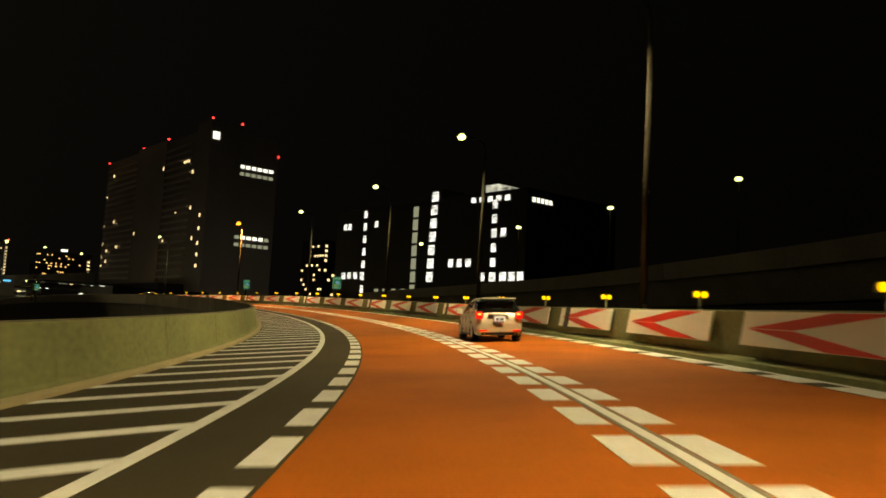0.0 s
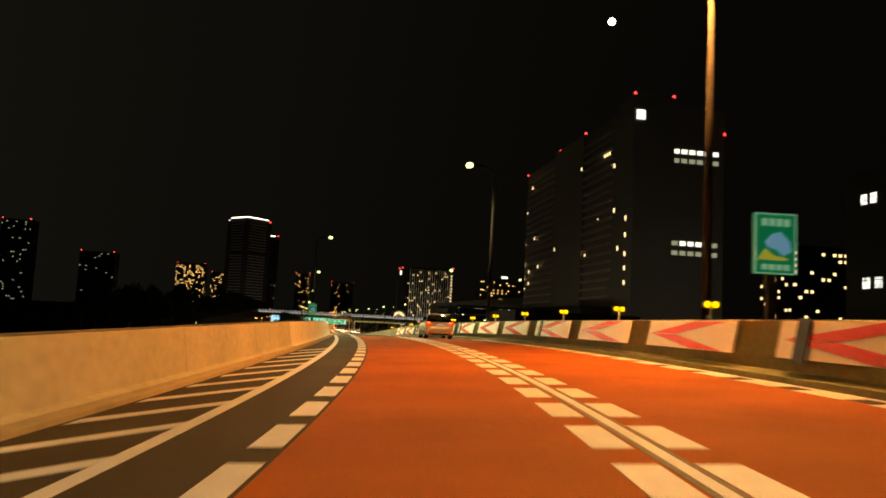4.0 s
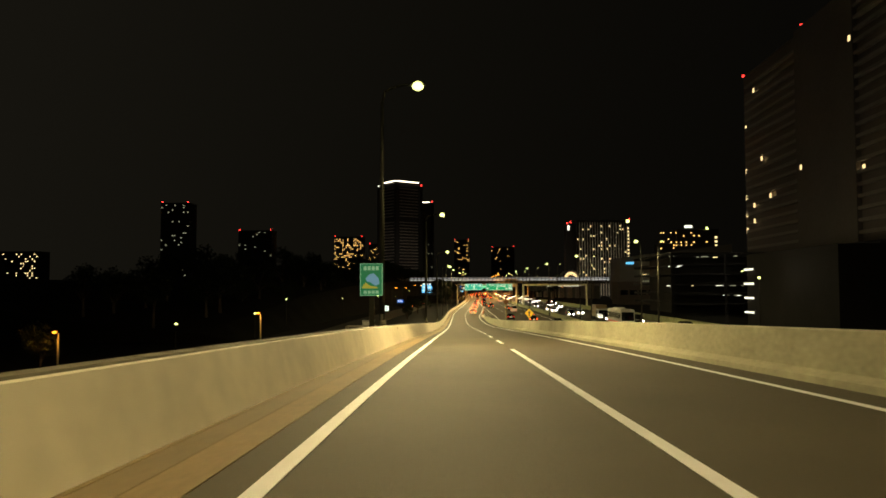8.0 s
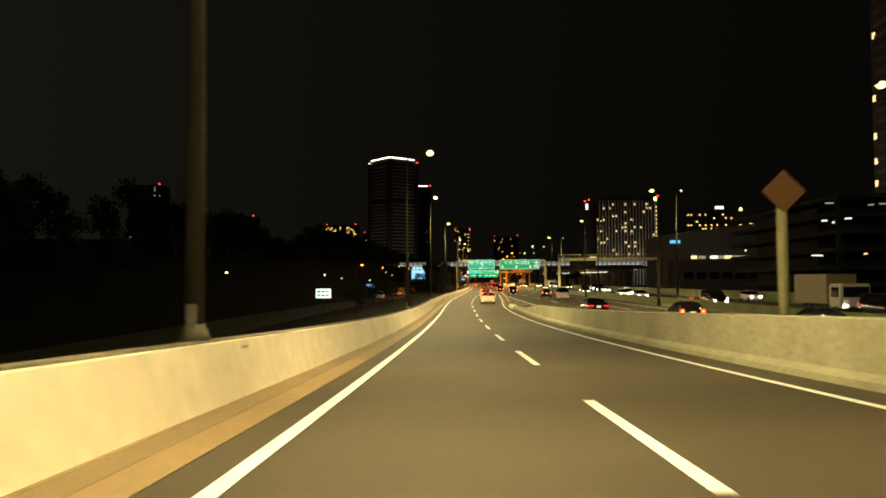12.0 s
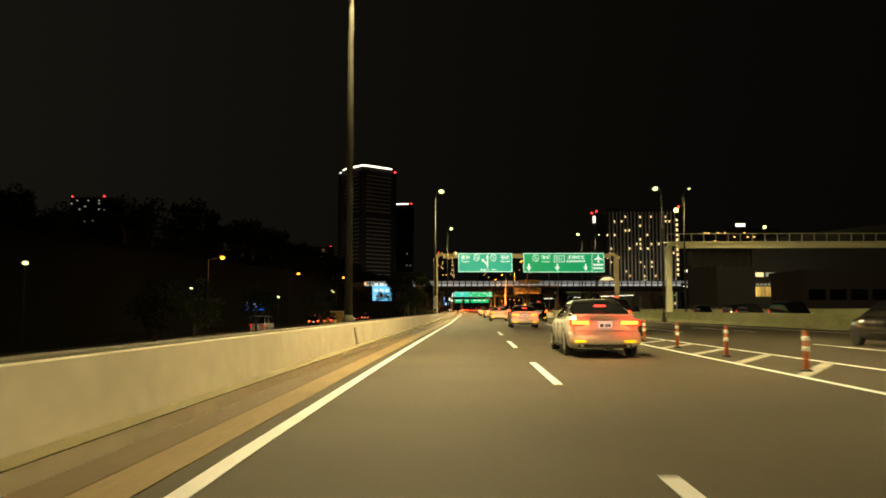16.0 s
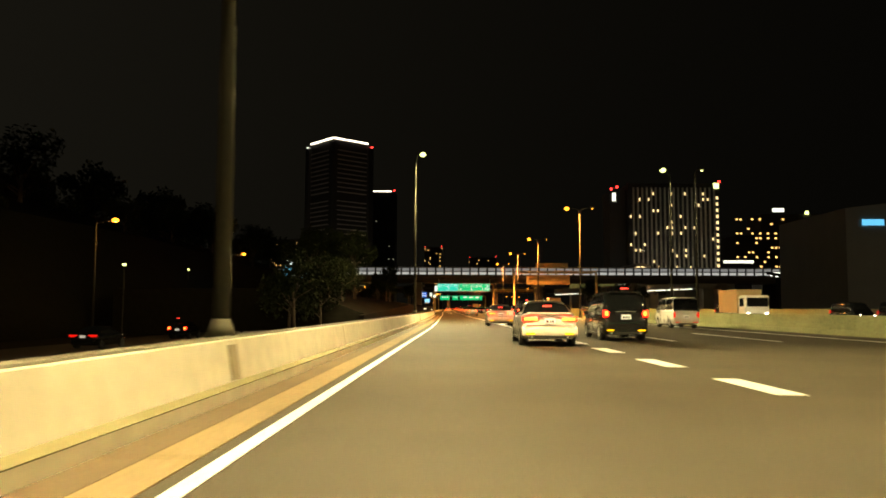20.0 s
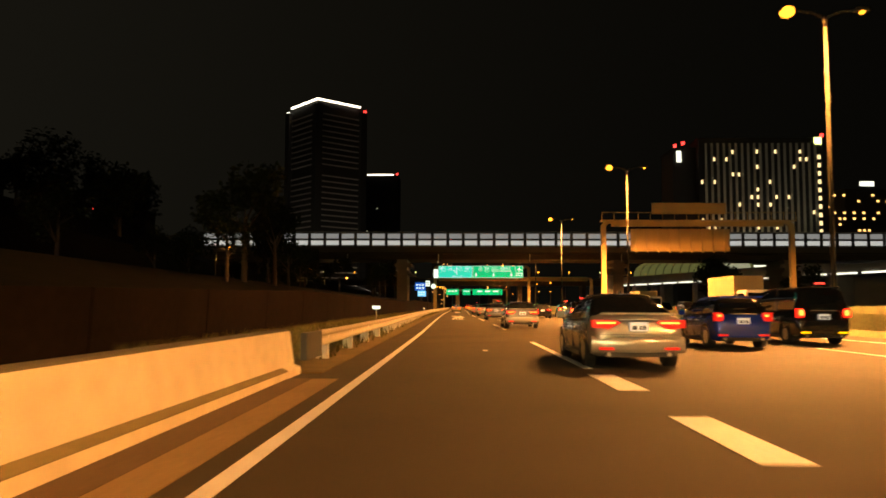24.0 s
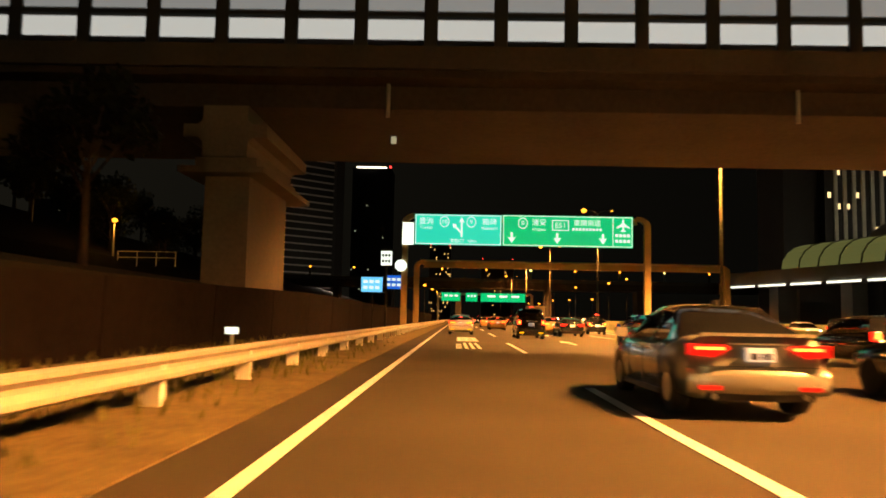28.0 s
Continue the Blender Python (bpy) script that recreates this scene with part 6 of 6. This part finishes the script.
def put(ob, s, off, turn=0.0, used=set()):
    m = on_road(s, off, turn)
    if ob.name in used:
        return copy_thing(ob, m)
    used.add(ob.name)
    ob.matrix_basis = m
    return ob


put(suv, 26.0, 3.5)
put(suv, 146.0, 3.6)
put(sedan_b, 410.0, 3.5)
put(sedan_b, 441.0, 3.5)
put(sedan_b, 501.0, 3.0)
put(sedan_b, 530.0, 3.0)
put(van_b, 497.0, 6.7)
put(van_b, 531.0, 6.5)
put(sedan_b, 471.5, 3.6)
put(sedan_b, 558.5, 3.0)
put(sedan_b, 585.5, 3.0)
put(van_b, 603.0, 6.4)
put(sedan, 688.7, 3.75)
put(sedan, 768.5, 3.8)
put(van_b, 468.8, 9.0)
# the glow of lit brake lamps on the cars and on the road behind them
for s, off in ((441.0, 3.5), (471.5, 3.6), (501.0, 3.0), (530.0, 3.0), (558.5, 3.0), (585.5, 3.0)):
    for x in (-0.62, 0.62):
        l = bpy.data.lights.new("brake_light", "POINT")
        l.energy, l.color, l.shadow_soft_size = 12, (1.0, 0.06, 0.02), 0.05
        o = new("brake_light", l)
        o.matrix_basis = on_road(s, off) @ Matrix.Translation((x, -0.3, 0.86))
put(van_b, 563.0, 6.4)
put(van_b, 756.0, 6.3)
put(sedan, 662.0, 3.5)
put(sedan, 714.2, 3.88)
put(sedan, 740.8, 3.95)
put(blue, 669.5, 8.3)
put(van_b, 672.0, 11.8)
put(wvan, 583.0, 14.6)
put(wvan, 431.0, 15.5)
put(sedan_b, 815.0, 0.35)
put(van_b, 806.0, 4.6)
put(blue, 792.5, 8.6)
put(van_b, 798.5, 8.3 + 3.6)
put(plain, 375.0, 11.6)
put(red_h, 362.0, 15.4)
put(plain, 350.0, 19.0)
put(red_h, 445.0, 14.0)
rnd = random.Random(5)
for i in range(12):
    s = 700 + i * 11.5 + rnd.uniform(-2, 2)
    put((red_h, taxi, plain, red_h)[i % 4], s, main(s) + (6.1, 10.0)[i % 2] + rnd.uniform(-0.3, 0.3))
for i in range(38):
    s = 826 + i * 8.5 + rnd.uniform(-2, 2)
    k = rnd.choice((0.0, 4.6, 8.8, 12.6)) if s > 840 else 8.8
    put(rnd.choice((red_h, taxi, taxi, red_h)), s, k + rnd.uniform(-0.3, 0.3))
for i in range(46):
    s = 318 + i * 13 + rnd.uniform(-4, 4)
    put(rnd.choice((onc, onc2)), s, main(s) + rnd.choice((18.6, 22.5, 26.4, 30.2)) + rnd.uniform(-0.2, 0.2), 180)


def truck(name, label, m, W=2.45, L=8.5, H=3.4, box="truck_box", front=False, rear=True):
    th = thing(name, m, label, "truck")
    part("cargo_box", boxes((-W / 2, W / 2, 0, L * 0.72, 0.9, H)), M[box], th)
    part("chassis", boxes((-0.5, 0.5, 0.1, L, 0.5, 0.88)), M["black"], th)
    bm = boxes((-W / 2 + 0.05, W / 2 - 0.05, L * 0.75, L, 0.6, 2.6))
    bmesh.ops.bevel(bm, geom=bm.edges[:], offset=0.12, segments=2, affect="EDGES")
    part("cab", bm, M["white_paint"], th)
    part("windscreen", boxes((-W / 2 + 0.2, W / 2 - 0.2, L + 0.003, L + 0.03, 1.5, 2.35)), M["glass"], th)
    for sx in (-1, 1):
        part("side_window", boxes((*sorted((sx * (W / 2 - 0.06), sx * (W / 2 - 0.03))), L * 0.8, L * 0.95, 1.5, 2.3)), M["glass"], th)
        part("tail_lamp", boxes((*sorted((sx * W * 0.46, sx * W * 0.36)), -0.04, -0.005, 0.92, 1.1)), M["tail"], th)
        part("headlamp", ball((sx * W * 0.36, L, 0.8), 0.15, 5, 0.7), M["head"], th)
        for y in (0.18 * L, 0.3 * L, 0.86 * L):
            part("wheel", rod((sx * W * 0.34, y, 0.46), (sx * W * 0.47, y, 0.46), 0.46, None, 14), M["rubber"], th)
    for z in (1.5, 2.1, 2.7):
        part("box_rib", boxes((-W / 2 - 0.02, W / 2 + 0.02, -0.02, L * 0.72 + 0.02, z, z + 0.05)), M[box], th)
    return th


truck("box_truck", "box lorry with a brown-lit cargo body and lit headlamps", on_road(382, main(382) + 22.5, 180))
truck("box_truck", "box lorry with a brown-lit cargo body and lit headlamps", on_road(760, main(760) + 24.5, 180))
truck("box_truck", "box lorry with a brown-lit cargo body and lit headlamps", on_road(718, main(718) + 22, 180), L=9, H=3.8)
truck("box_truck", "box lorry with a brown-lit cargo body and lit headlamps", on_road(615, main(615) + 26, 180), L=7, H=3.2)
truck("box_truck", "box lorry with a brown-lit cargo body seen from behind", on_road(880, 12.6), L=8)
# coach
th = thing("coach", on_road(352, main(352) + 20.5, 180), "long white touring coach with dark windows and lit headlamps", "bus")
bm = boxes((-1.24, 1.24, 0, 11.8, 0.45, 3.4))
bmesh.ops.bevel(bm, geom=bm.edges[:], offset=0.16, segments=3, affect="EDGES")
part("body", bm, M["white_paint"], th)
for sx in (-1, 1):
    for i in range(6):
        part("side_window", boxes((*sorted((sx * 1.23, sx * 1.255)), 0.6 + i * 1.75, 2.25 + i * 1.75, 1.75, 2.8)), M["glass"], th)
    part("headlamp", ball((sx * 0.9, 11.78, 0.85), 0.17, 5, 0.7), M["head"], th)
    part("mirror", boxes((*sorted((sx * 1.3, sx * 1.5)), 11.7, 11.85, 2.0, 2.6)), M["black"], th)
    for y in (2.6, 3.7, 9.2):
        part("wheel", rod((sx * 0.95, y, 0.48), (sx * 1.22, y, 0.48), 0.48, None, 14), M["rubber"], th)
part("windscreen", boxes((-1.1, 1.1, 11.78, 11.83, 1.35, 2.95)), M["glass"], th)
part("stripe", boxes((-1.26, 1.26, 0.3, 11.5, 1.05, 1.25)), M["chev_red"], th, "red stripe")
part("roof_unit", boxes((-0.8, 0.8, 3, 6, 3.38, 3.62)), M["white_paint"], th)


# ---------- trees, slope and the lower street on the left ----------
def tree_meshes(seed, h, spread, dens):
    """Trunk with limbs, and a crown of many small leaf clumps."""
    rnd = random.Random(seed)
    tr = bmesh.new()
    cyl(tr, (0, 0, -0.3), (0.1, 0.05, h * 0.55), 0.028 * h, 0.014 * h, 7)
    hubs = []
    for i in range(7):
        a = i * 2.4 + rnd.uniform(-0.4, 0.4)
        z0 = h * rnd.uniform(0.28, 0.55)
        r = spread * rnd.uniform(0.4, 0.95)
        q = (r * math.cos(a), r * math.sin(a), z0 + h * rnd.uniform(0.1, 0.36))
        cyl(tr, (0.05, 0.02, z0), q, 0.009 * h, 0.003 * h, 5)
        hubs.append((Vector(q), rnd.uniform(0.32, 0.52) * spread))
    hubs.append((Vector((0, 0, h * 0.84)), 0.5 * spread))
    verts, faces = [], []
    for c, r in hubs:
        for _ in range(dens):
            d = Vector((rnd.gauss(0, 1), rnd.gauss(0, 1), rnd.gauss(0, 0.8))).normalized() * r * rnd.uniform(0.45, 1.1)
            p = c + d
            u = Vector((rnd.gauss(0, 1), rnd.gauss(0, 1), rnd.gauss(0, 1))).normalized()
            w = u.orthogonal().normalized()
            k = rnd.uniform(0.16, 0.36) * (h / 10)
            i = len(verts)
            verts += [tuple(p + u * k), tuple(p + w * k * 0.6), tuple(p - u * k), tuple(p - w * k * 0.6)]
            faces.append((i, i + 1, i + 2, i + 3))
    trunk = mesh_of("trunk", tr, M["bark"])
    crown = bpy.data.meshes.new("crown")
    crown.from_pydata(verts, [], faces)
    crown.materials.append(M["leaf"])
    return trunk, crown


KINDS = [tree_meshes(40 + i, h, sp, n) for i, (h, sp, n) in enumerate(((10, 3.4, 170), (13, 4.4, 200), (8, 3.2, 150), (15, 4.8, 220)))]


def tree(x, y, z, k, size, rot, label="dark leafy tree in the belt beside the motorway", group="tree belt"):
    th = thing("tree", Matrix.Translation((x, y, z)) @ Matrix.Rotation(rot, 4, "Z") @ Matrix.Diagonal((size, size, size, 1)), label, "tree", group)
    part("trunk", KINDS[k][0], None, th)
    part("crown", KINDS[k][1], None, th)
    return th


bank = tagged(part("slope", sweep(330, 1100, lambda s: ((-36, -1.6), (-43, lerp(((330, 0.0), (420, 5.5), (520, 9), (640, 11.0), (830, 8), (1100, 8)))(s)), (-60, lerp(((330, 1.5), (420, 9.5), (520, 14), (640, 16.5), (1100, 13)))(s)), (-120, 10), (-120, -1.7)), 15, place=Q), M["earth"]), "dark grassed embankment carrying a belt of trees", "slope", kind="structure")
tagged(part("near_slope", sweep(610, 1000, lambda s: ((-8.3, -0.6), (-8.3, lerp(((610, 0.4), (690, 1.8), (800, 2.2), (1000, 2.2)))(s)), (-16, 3.2), (-34, 3.0), (-34, -1.6)), 10, place=Q), M["earth"]), "dark planted slope above the retaining wall", "slope", kind="structure")
rnd = random.Random(77)
for i in range(108):
    s = 330 + i * 6.0 + rnd.uniform(-2, 2)
    off = -rnd.uniform(44, 66)
    v = Q(s, off)
    f = (-off - 44) / 18
    z = lerp(((330, 0.0), (420, 3), (520, 6), (640, 8.5), (1100, 8)))(s) * (1 - f) + lerp(((330, 1.5), (420, 6), (520, 10), (640, 13), (1100, 12)))(s) * f
    tree(v.x, v.y, z - 0.8, rnd.randrange(4), rnd.uniform(0.75, 1.05), rnd.uniform(0, 6))
for i in range(34):
    s = 632 + i * 5.2 + rnd.uniform(-2, 2)
    v = Q(s, -rnd.uniform(11, 30))
    if abs(s - 795) > 7:  # gap for the bridge pier
        tree(v.x, v.y, 2.6, rnd.randrange(3), rnd.uniform(0.4, 0.6) if s > 655 else rnd.uniform(0.6, 0.9), rnd.uniform(0, 6), "dark leafy tree above the retaining wall", "trees above the wall")
for i in range(70):
    a = rnd.uniform(-60, 330)
    v = P(a, -rnd.uniform(95, 190))
    tree(v.x, v.y, -1.6, rnd.choice((1, 3)), rnd.uniform(0.9, 1.2), rnd.uniform(0, 6), "dark leafy tree in the low park", "park trees")
for s, off, k, size in ((420, -15, 2, 0.55), (437, -17, 0, 0.5), (466, -16, 2, 0.6), (470, -20, 2, 0.6), (486, -18, 0, 0.5), (503, -16, 2, 0.6), (600, -13.9, 2, 0.95), (603, -15.0, 2, 0.85), (607, -12.8, 2, 0.8)):
    v = Q(s, off)
    tree(v.x, v.y, -1.6, k, size, s, "low dark bush-like tree beside the lower street", "street trees")
v = Q(640, -18.8)
tree(v.x, v.y, 2.6, 0, 0.95, 2.0, "dark leafy tree above the retaining wall", "trees above the wall")
for s, off in ((613, -13.0), (619, -12.4), (625, -14.2), (631, -15.0)):
    v = Q(s, off)
    tree(v.x, v.y, 0.9, 2, 0.72, s, "dark bushy tree at the start of the planted slope", "trees above the wall")
for s, off, k, size in ((646, -20.2, 1, 0.75), (633, -18.6, 1, 0.7)):
    v = Q(s, off)
    tree(v.x, v.y, 2.6, k, size, s, "dark leafy tree above the retaining wall", "trees above the wall")
for s, off, z in ((281.1, -41.2, 2.9), (308.9, -27.5, 3.9)):
    th = thing("street_lamp", upright(s, off, -1.6), "lamp post lit orange by its own lantern", "street lamp", "park lamps")
    part("pole", rod((0, 0, 0), (0, 0, z + 1.6), 0.1, 0.08), M["ochre"], th)
    part("lantern", ball((-0.3, -0.2, z + 1.7), 0.22, 5, 0.6), M["lamp_orange"], th)
    l = bpy.data.lights.new("street_light", "POINT")
    l.energy, l.color, l.shadow_soft_size = 160, (1.0, 0.42, 0.08), 0.2
    o = new("street_light", l)
    o.matrix_basis = upright(s, off, -1.6) @ Matrix.Translation((-0.5, -0.7, z + 1.5))
v = P(282, -43.5)
tree(v.x, v.y, -1.6, 2, 0.7, 1.0, "small tree lit orange by a street lamp", "street trees")
for x, y, z, k, size in ((44, 250, -1.6, 1, 0.9), (47, 258, -1.6, 3, 0.8), (60, 252, -1.6, 1, 0.8), (70, 330, 2, 3, 1.1), (78, 300, 0, 3, 1.2), (66, 310, -1.6, 1, 1.0)):
    tree(x, y, z, k, size, x, "dark roadside tree near the bridge", "roadside trees")
# tufts of dry grass on the verge
gr = random.Random(9)
verts, faces = [], []
for i in range(5200):
    s, off = 664 + 130 * gr.random() ** 1.2, -2.7 - 5.0 * gr.random() ** 0.8
    p = P(s, off, 0.02 + 0.1 * (-off - 2.35) / 5.65)
    for b in range(3):
        a, h, w = gr.uniform(0, 6.28), gr.uniform(0.08, 0.3), gr.uniform(0.012, 0.03)
        dx, dy = math.cos(a), math.sin(a)
        n = len(verts)
        verts += [(p.x - dy * w, p.y + dx * w, p.z - 0.02), (p.x + dy * w, p.y - dx * w, p.z - 0.02), (p.x + dx * h * 0.5, p.y + dy * h * 0.5, p.z + h)]
        faces.append((n, n + 1, n + 2))
me = bpy.data.meshes.new("grass")
me.from_pydata(verts, [], faces)
me.materials.append(M["grass"])
tagged(part("grass", me, None), "dry yellowish grass tufts on the sandy verge", "grass", kind="stuff")
# lower street
street = tagged(part("lower_street", sweep(200, 1200, ((-29, -1.58), (-29, -1.52), (-20, -1.52), (-20, -1.58)), 15, place=Q), M["asphalt"]), "dark lower street running beside the motorway", "road", kind="structure")
for s in (510, 550.7, 598, 639.1, 690, 745, 800, 850):
    z = 7.3 if s < 560 else 8.6
    m = upright(s, -30.4, -1.55)
    th = thing("street_lamp", m, "street lamp of the lower street with an orange lantern", "street lamp", "lamps of the lower street")
    part("pole", rod((0, 0, 0), (0, 0, z + 1.2), 0.1, 0.06), M["pole"], th)
    part("arm", rod((0, 0, z + 1.2), (1.5, 0, z + 1.55), 0.05, 0.04), M["pole"], th)
    part("lantern", ball((1.6, 0, z + 1.5), 0.3, 6, 0.6), M["lamp_orange"], th)
    l = bpy.data.lights.new("street_light", "POINT")
    l.energy, l.color, l.shadow_soft_size = 500, (1.0, 0.45, 0.1), 0.2
    o = new("street_light", l)
    o.matrix_basis = m @ Matrix.Translation((1.6, 0, z + 1.0))
for s, off, z in ((300, -36, 3), (327, -33, 3.4), (372, -38, 5), (418, -33, 4.4), (474, -31, 4.5), (362, -60, 3), (395, -70, 5), (520, -36, 4), (558, -34, 3.5), (610, -33, 5.5), (650, -40, 7)):
    th = thing("park_lamp", upright(s, off, -1.6), "small lamp post with a white lantern in the dark", "street lamp", "park lamps")
    part("pole", rod((0, 0, 0), (0, 0, z + 1.4), 0.07, 0.05), M["pole"], th)
    part("lantern", ball((0, 0, z + 1.55), 0.2, 5, 0.7), M["lamp_white"], th)


def roadside_sign(s, off, z0, w, h, key, label, bars="sign_white", rows=2, base=-1.55):
    th = thing("direction_sign", upright(s, off, 0), label, "road sign")
    part("post", boxes((-0.1, 0.1, 0.02, 0.2, base, z0 + h)), M["pole"], th)
    b = part("board", boxes((-w / 2, w / 2, -0.1, 0.0, z0, z0 + h)), M[key], th)
    for r in range(rows):
        for i in range(3):
            part("lettering_bar", boxes((-w * 0.4 + w * 0.28 * i, -w * 0.4 + w * 0.28 * i + w * 0.2, -0.12, -0.1, z0 + h * (0.2 + 0.4 * r), z0 + h * (0.4 + 0.4 * r))), M[bars], b)


roadside_sign(522.9, -28.4, 1.1, 2.5, 1.25, "blue_sign", "lit blue direction sign beside the lower street")
roadside_sign(673.1, -27.2, 4.1, 6.3, 4.8, "cyan_sign", "large lit cyan direction sign over the lower street", rows=3)
roadside_sign(441.5, -24.2, 0.2, 2.6, 1.6, "sign_lit_white", "lit white and green sign beside the lower street", "sign_green_lit")
roadside_sign(829.0, -6.5, 5.9, 1.0, 1.3, "sign_lit_white", "small lit white sign on a post", "bar_dark", 3, 0)
roadside_sign(831.0, -8.0, 3.5, 2.0, 1.4, "cyan_sign", "small lit blue sign by the retaining wall", base=0)
roadside_sign(905.0, -12.0, 6.5, 3.5, 2.6, "blue_sign", "lit blue sign beyond the bridge")
for s, off, key, ob in ((508, -24, 3, wvan), (515, -26, 0, plain), (540, -24, 0, red_h), (552, -24, 0, taxi), (566, -24.5, 0, red_h), (583, -24, 0, plain), (600, -24, 0, red_h), (618, -24.3, 0, taxi), (640, -24, 0, red_h), (655, -24, 0, taxi), (676, -24, 0, red_h)):
    copy_thing(ob, Matrix.Translation(Q(s, off, -1.5)) @ Matrix.Rotation(radians(lie(s)[3]), 4, "Z"))
# the queue further along the lower street
rnd = random.Random(31)
for i in range(14):
    s = 690 + 15 * i + rnd.uniform(-3, 3)
    copy_thing((red_h, taxi)[i % 2], Matrix.Translation(Q(s, -22.2 - 4.2 * (i % 3 == 0), -1.5)) @ Matrix.Rotation(radians(lie(s)[3]), 4, "Z"))
# pale steel racks and cabins below the ramp
for s, off, n in ((318, -17, 3),):
    th = thing("steel_rack", upright(s, off, -1.6), "open pale steel rack beside the ramp", "scaffold")
    top = 3.3
    for x in (0, 3.2, 6.4):
        for y in (0, 2.4):
            part("upright", boxes((x - 0.06, x + 0.06, y - 0.06, y + 0.06, 0, top)), M["rail"], th)
    for z in (top - 1.3, top - 0.7, top - 0.08):
        part("rail", boxes((-0.1, 6.5, -0.05, 0.05, z, z + 0.09)), M["rail"], th)
        part("rail", boxes((-0.1, 6.5, 2.35, 2.45, z, z + 0.09)), M["rail"], th)
for s, off, w, h in ((329, -15, 1.7, 3.5), (561, -24.0, 2.4, 2.4)):
    th = thing("white_cabin", upright(s, off, -1.6), "small pale cabin with a flat roof", "cabin")
    # the cabin by the lower street takes its orange light as colour
    part("wall", boxes((-w / 2, w / 2, 0, 2.5, 0, h)), M["chev_white" if s < 400 else "orange_tint"], th)
    part("roof", boxes((-w / 2 - 0.1, w / 2 + 0.1, -0.1, 2.6, h, h + 0.15)), M["steel"], th)
# diamond warning sign on the median
for s, off, z, col in ((287.5, 7.49, 4.59, "yellow"), (329.4, 7.68, 5.03, "orange_board")):
    th = thing("warning_sign", upright(s, off, 0), "amber warning board on a steel post", "road sign")
    part("post", rod((0, 0.1, 0), (0, 0.1, z), 0.12), M["olive_post"], th)
    part("board", plate(((0, z - 0.5), (0.5, z), (0, z + 0.5), (-0.5, z)), -0.06, 0.0), M[col], th)
    if col == "yellow":
        part("arrow", plate(((-0.06, z - 0.3), (0.06, z - 0.3), (0.06, z + 0.05), (0.17, z + 0.05), (0, z + 0.3), (-0.17, z + 0.05), (-0.06, z + 0.05)), -0.075, -0.065), M["bar_dark"], th)
# upper road with a light line beyond the bridge, and a lit railing on the slope
far = thing("far_overpass", upright(1010, 0, 0), "distant overpass with a row of small lamps", "bridge")
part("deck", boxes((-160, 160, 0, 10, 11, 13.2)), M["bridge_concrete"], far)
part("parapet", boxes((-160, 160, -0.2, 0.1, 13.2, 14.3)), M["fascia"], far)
for i in range(22):
    part("pier", boxes((-150 + i * 14.5 - 0.3, -150 + i * 14.5 + 0.3, 0.2, 0.8, 13, 17)), M["pole"], far)
    part("lamp", ball((-150 + i * 14.5, 0.2, 17.2), 0.35, 4), M["lamp_orange" if i % 3 else "lamp_white"], far)
for x in (-40, 0.5, 30, 60):
    part("column", boxes((x - 1, x + 1, 2, 8, -1.6, 11)), M["bridge_concrete"], far)
th = thing("street_lamp", at_xyz(-46.1, 320.0, 7.4), "orange street lamp on the planted slope", "street lamp", "park lamps")
part("pole", rod((0, 0, 0), (0, 0, 5.0), 0.13, 0.09), M["ochre"], th)
part("lantern", ball((0.1, -0.2, 5.2), 0.36, 6, 0.7), M["lamp_orange"], th)
l = bpy.data.lights.new("street_light", "POINT")
l.energy, l.color, l.shadow_soft_size = 420, (1.0, 0.42, 0.08), 0.2
o = new("street_light", l)
o.location = (-45.4, 319.0, 12.0)
th = thing("railing", at_xyz(-45.6, 320.2, 7.4), "pale steel railing lit orange on the slope", "fence")
for z in (0.55, 1.3):
    part("rail", boxes((0, 7.5, -0.05, 0.05, z, z + 0.1)), M["ochre"], th)
for i in range(4):
    part("post", boxes((2.45 * i, 2.45 * i + 0.1, -0.06, 0.06, -0.5, 1.4)), M["ochre"], th)
# orange lamps far down the motorway
for i in range(14):
    s = 925 + i * 17
    off = (-7, 36, 44)[i % 3]
    th = thing("street_lamp", upright(s, off, 0), "distant orange street lamp over the traffic", "street lamp", "distant orange lamps")
    part("pole", rod((0, 0, 0), (0, 0, 8 + (i * 37 % 5)), 0.1, 0.06), M["pole"], th)
    part("lantern", ball((0, 0, 8.2 + (i * 37 % 5)), 0.35, 5, 0.7), M["lamp_orange"], th)
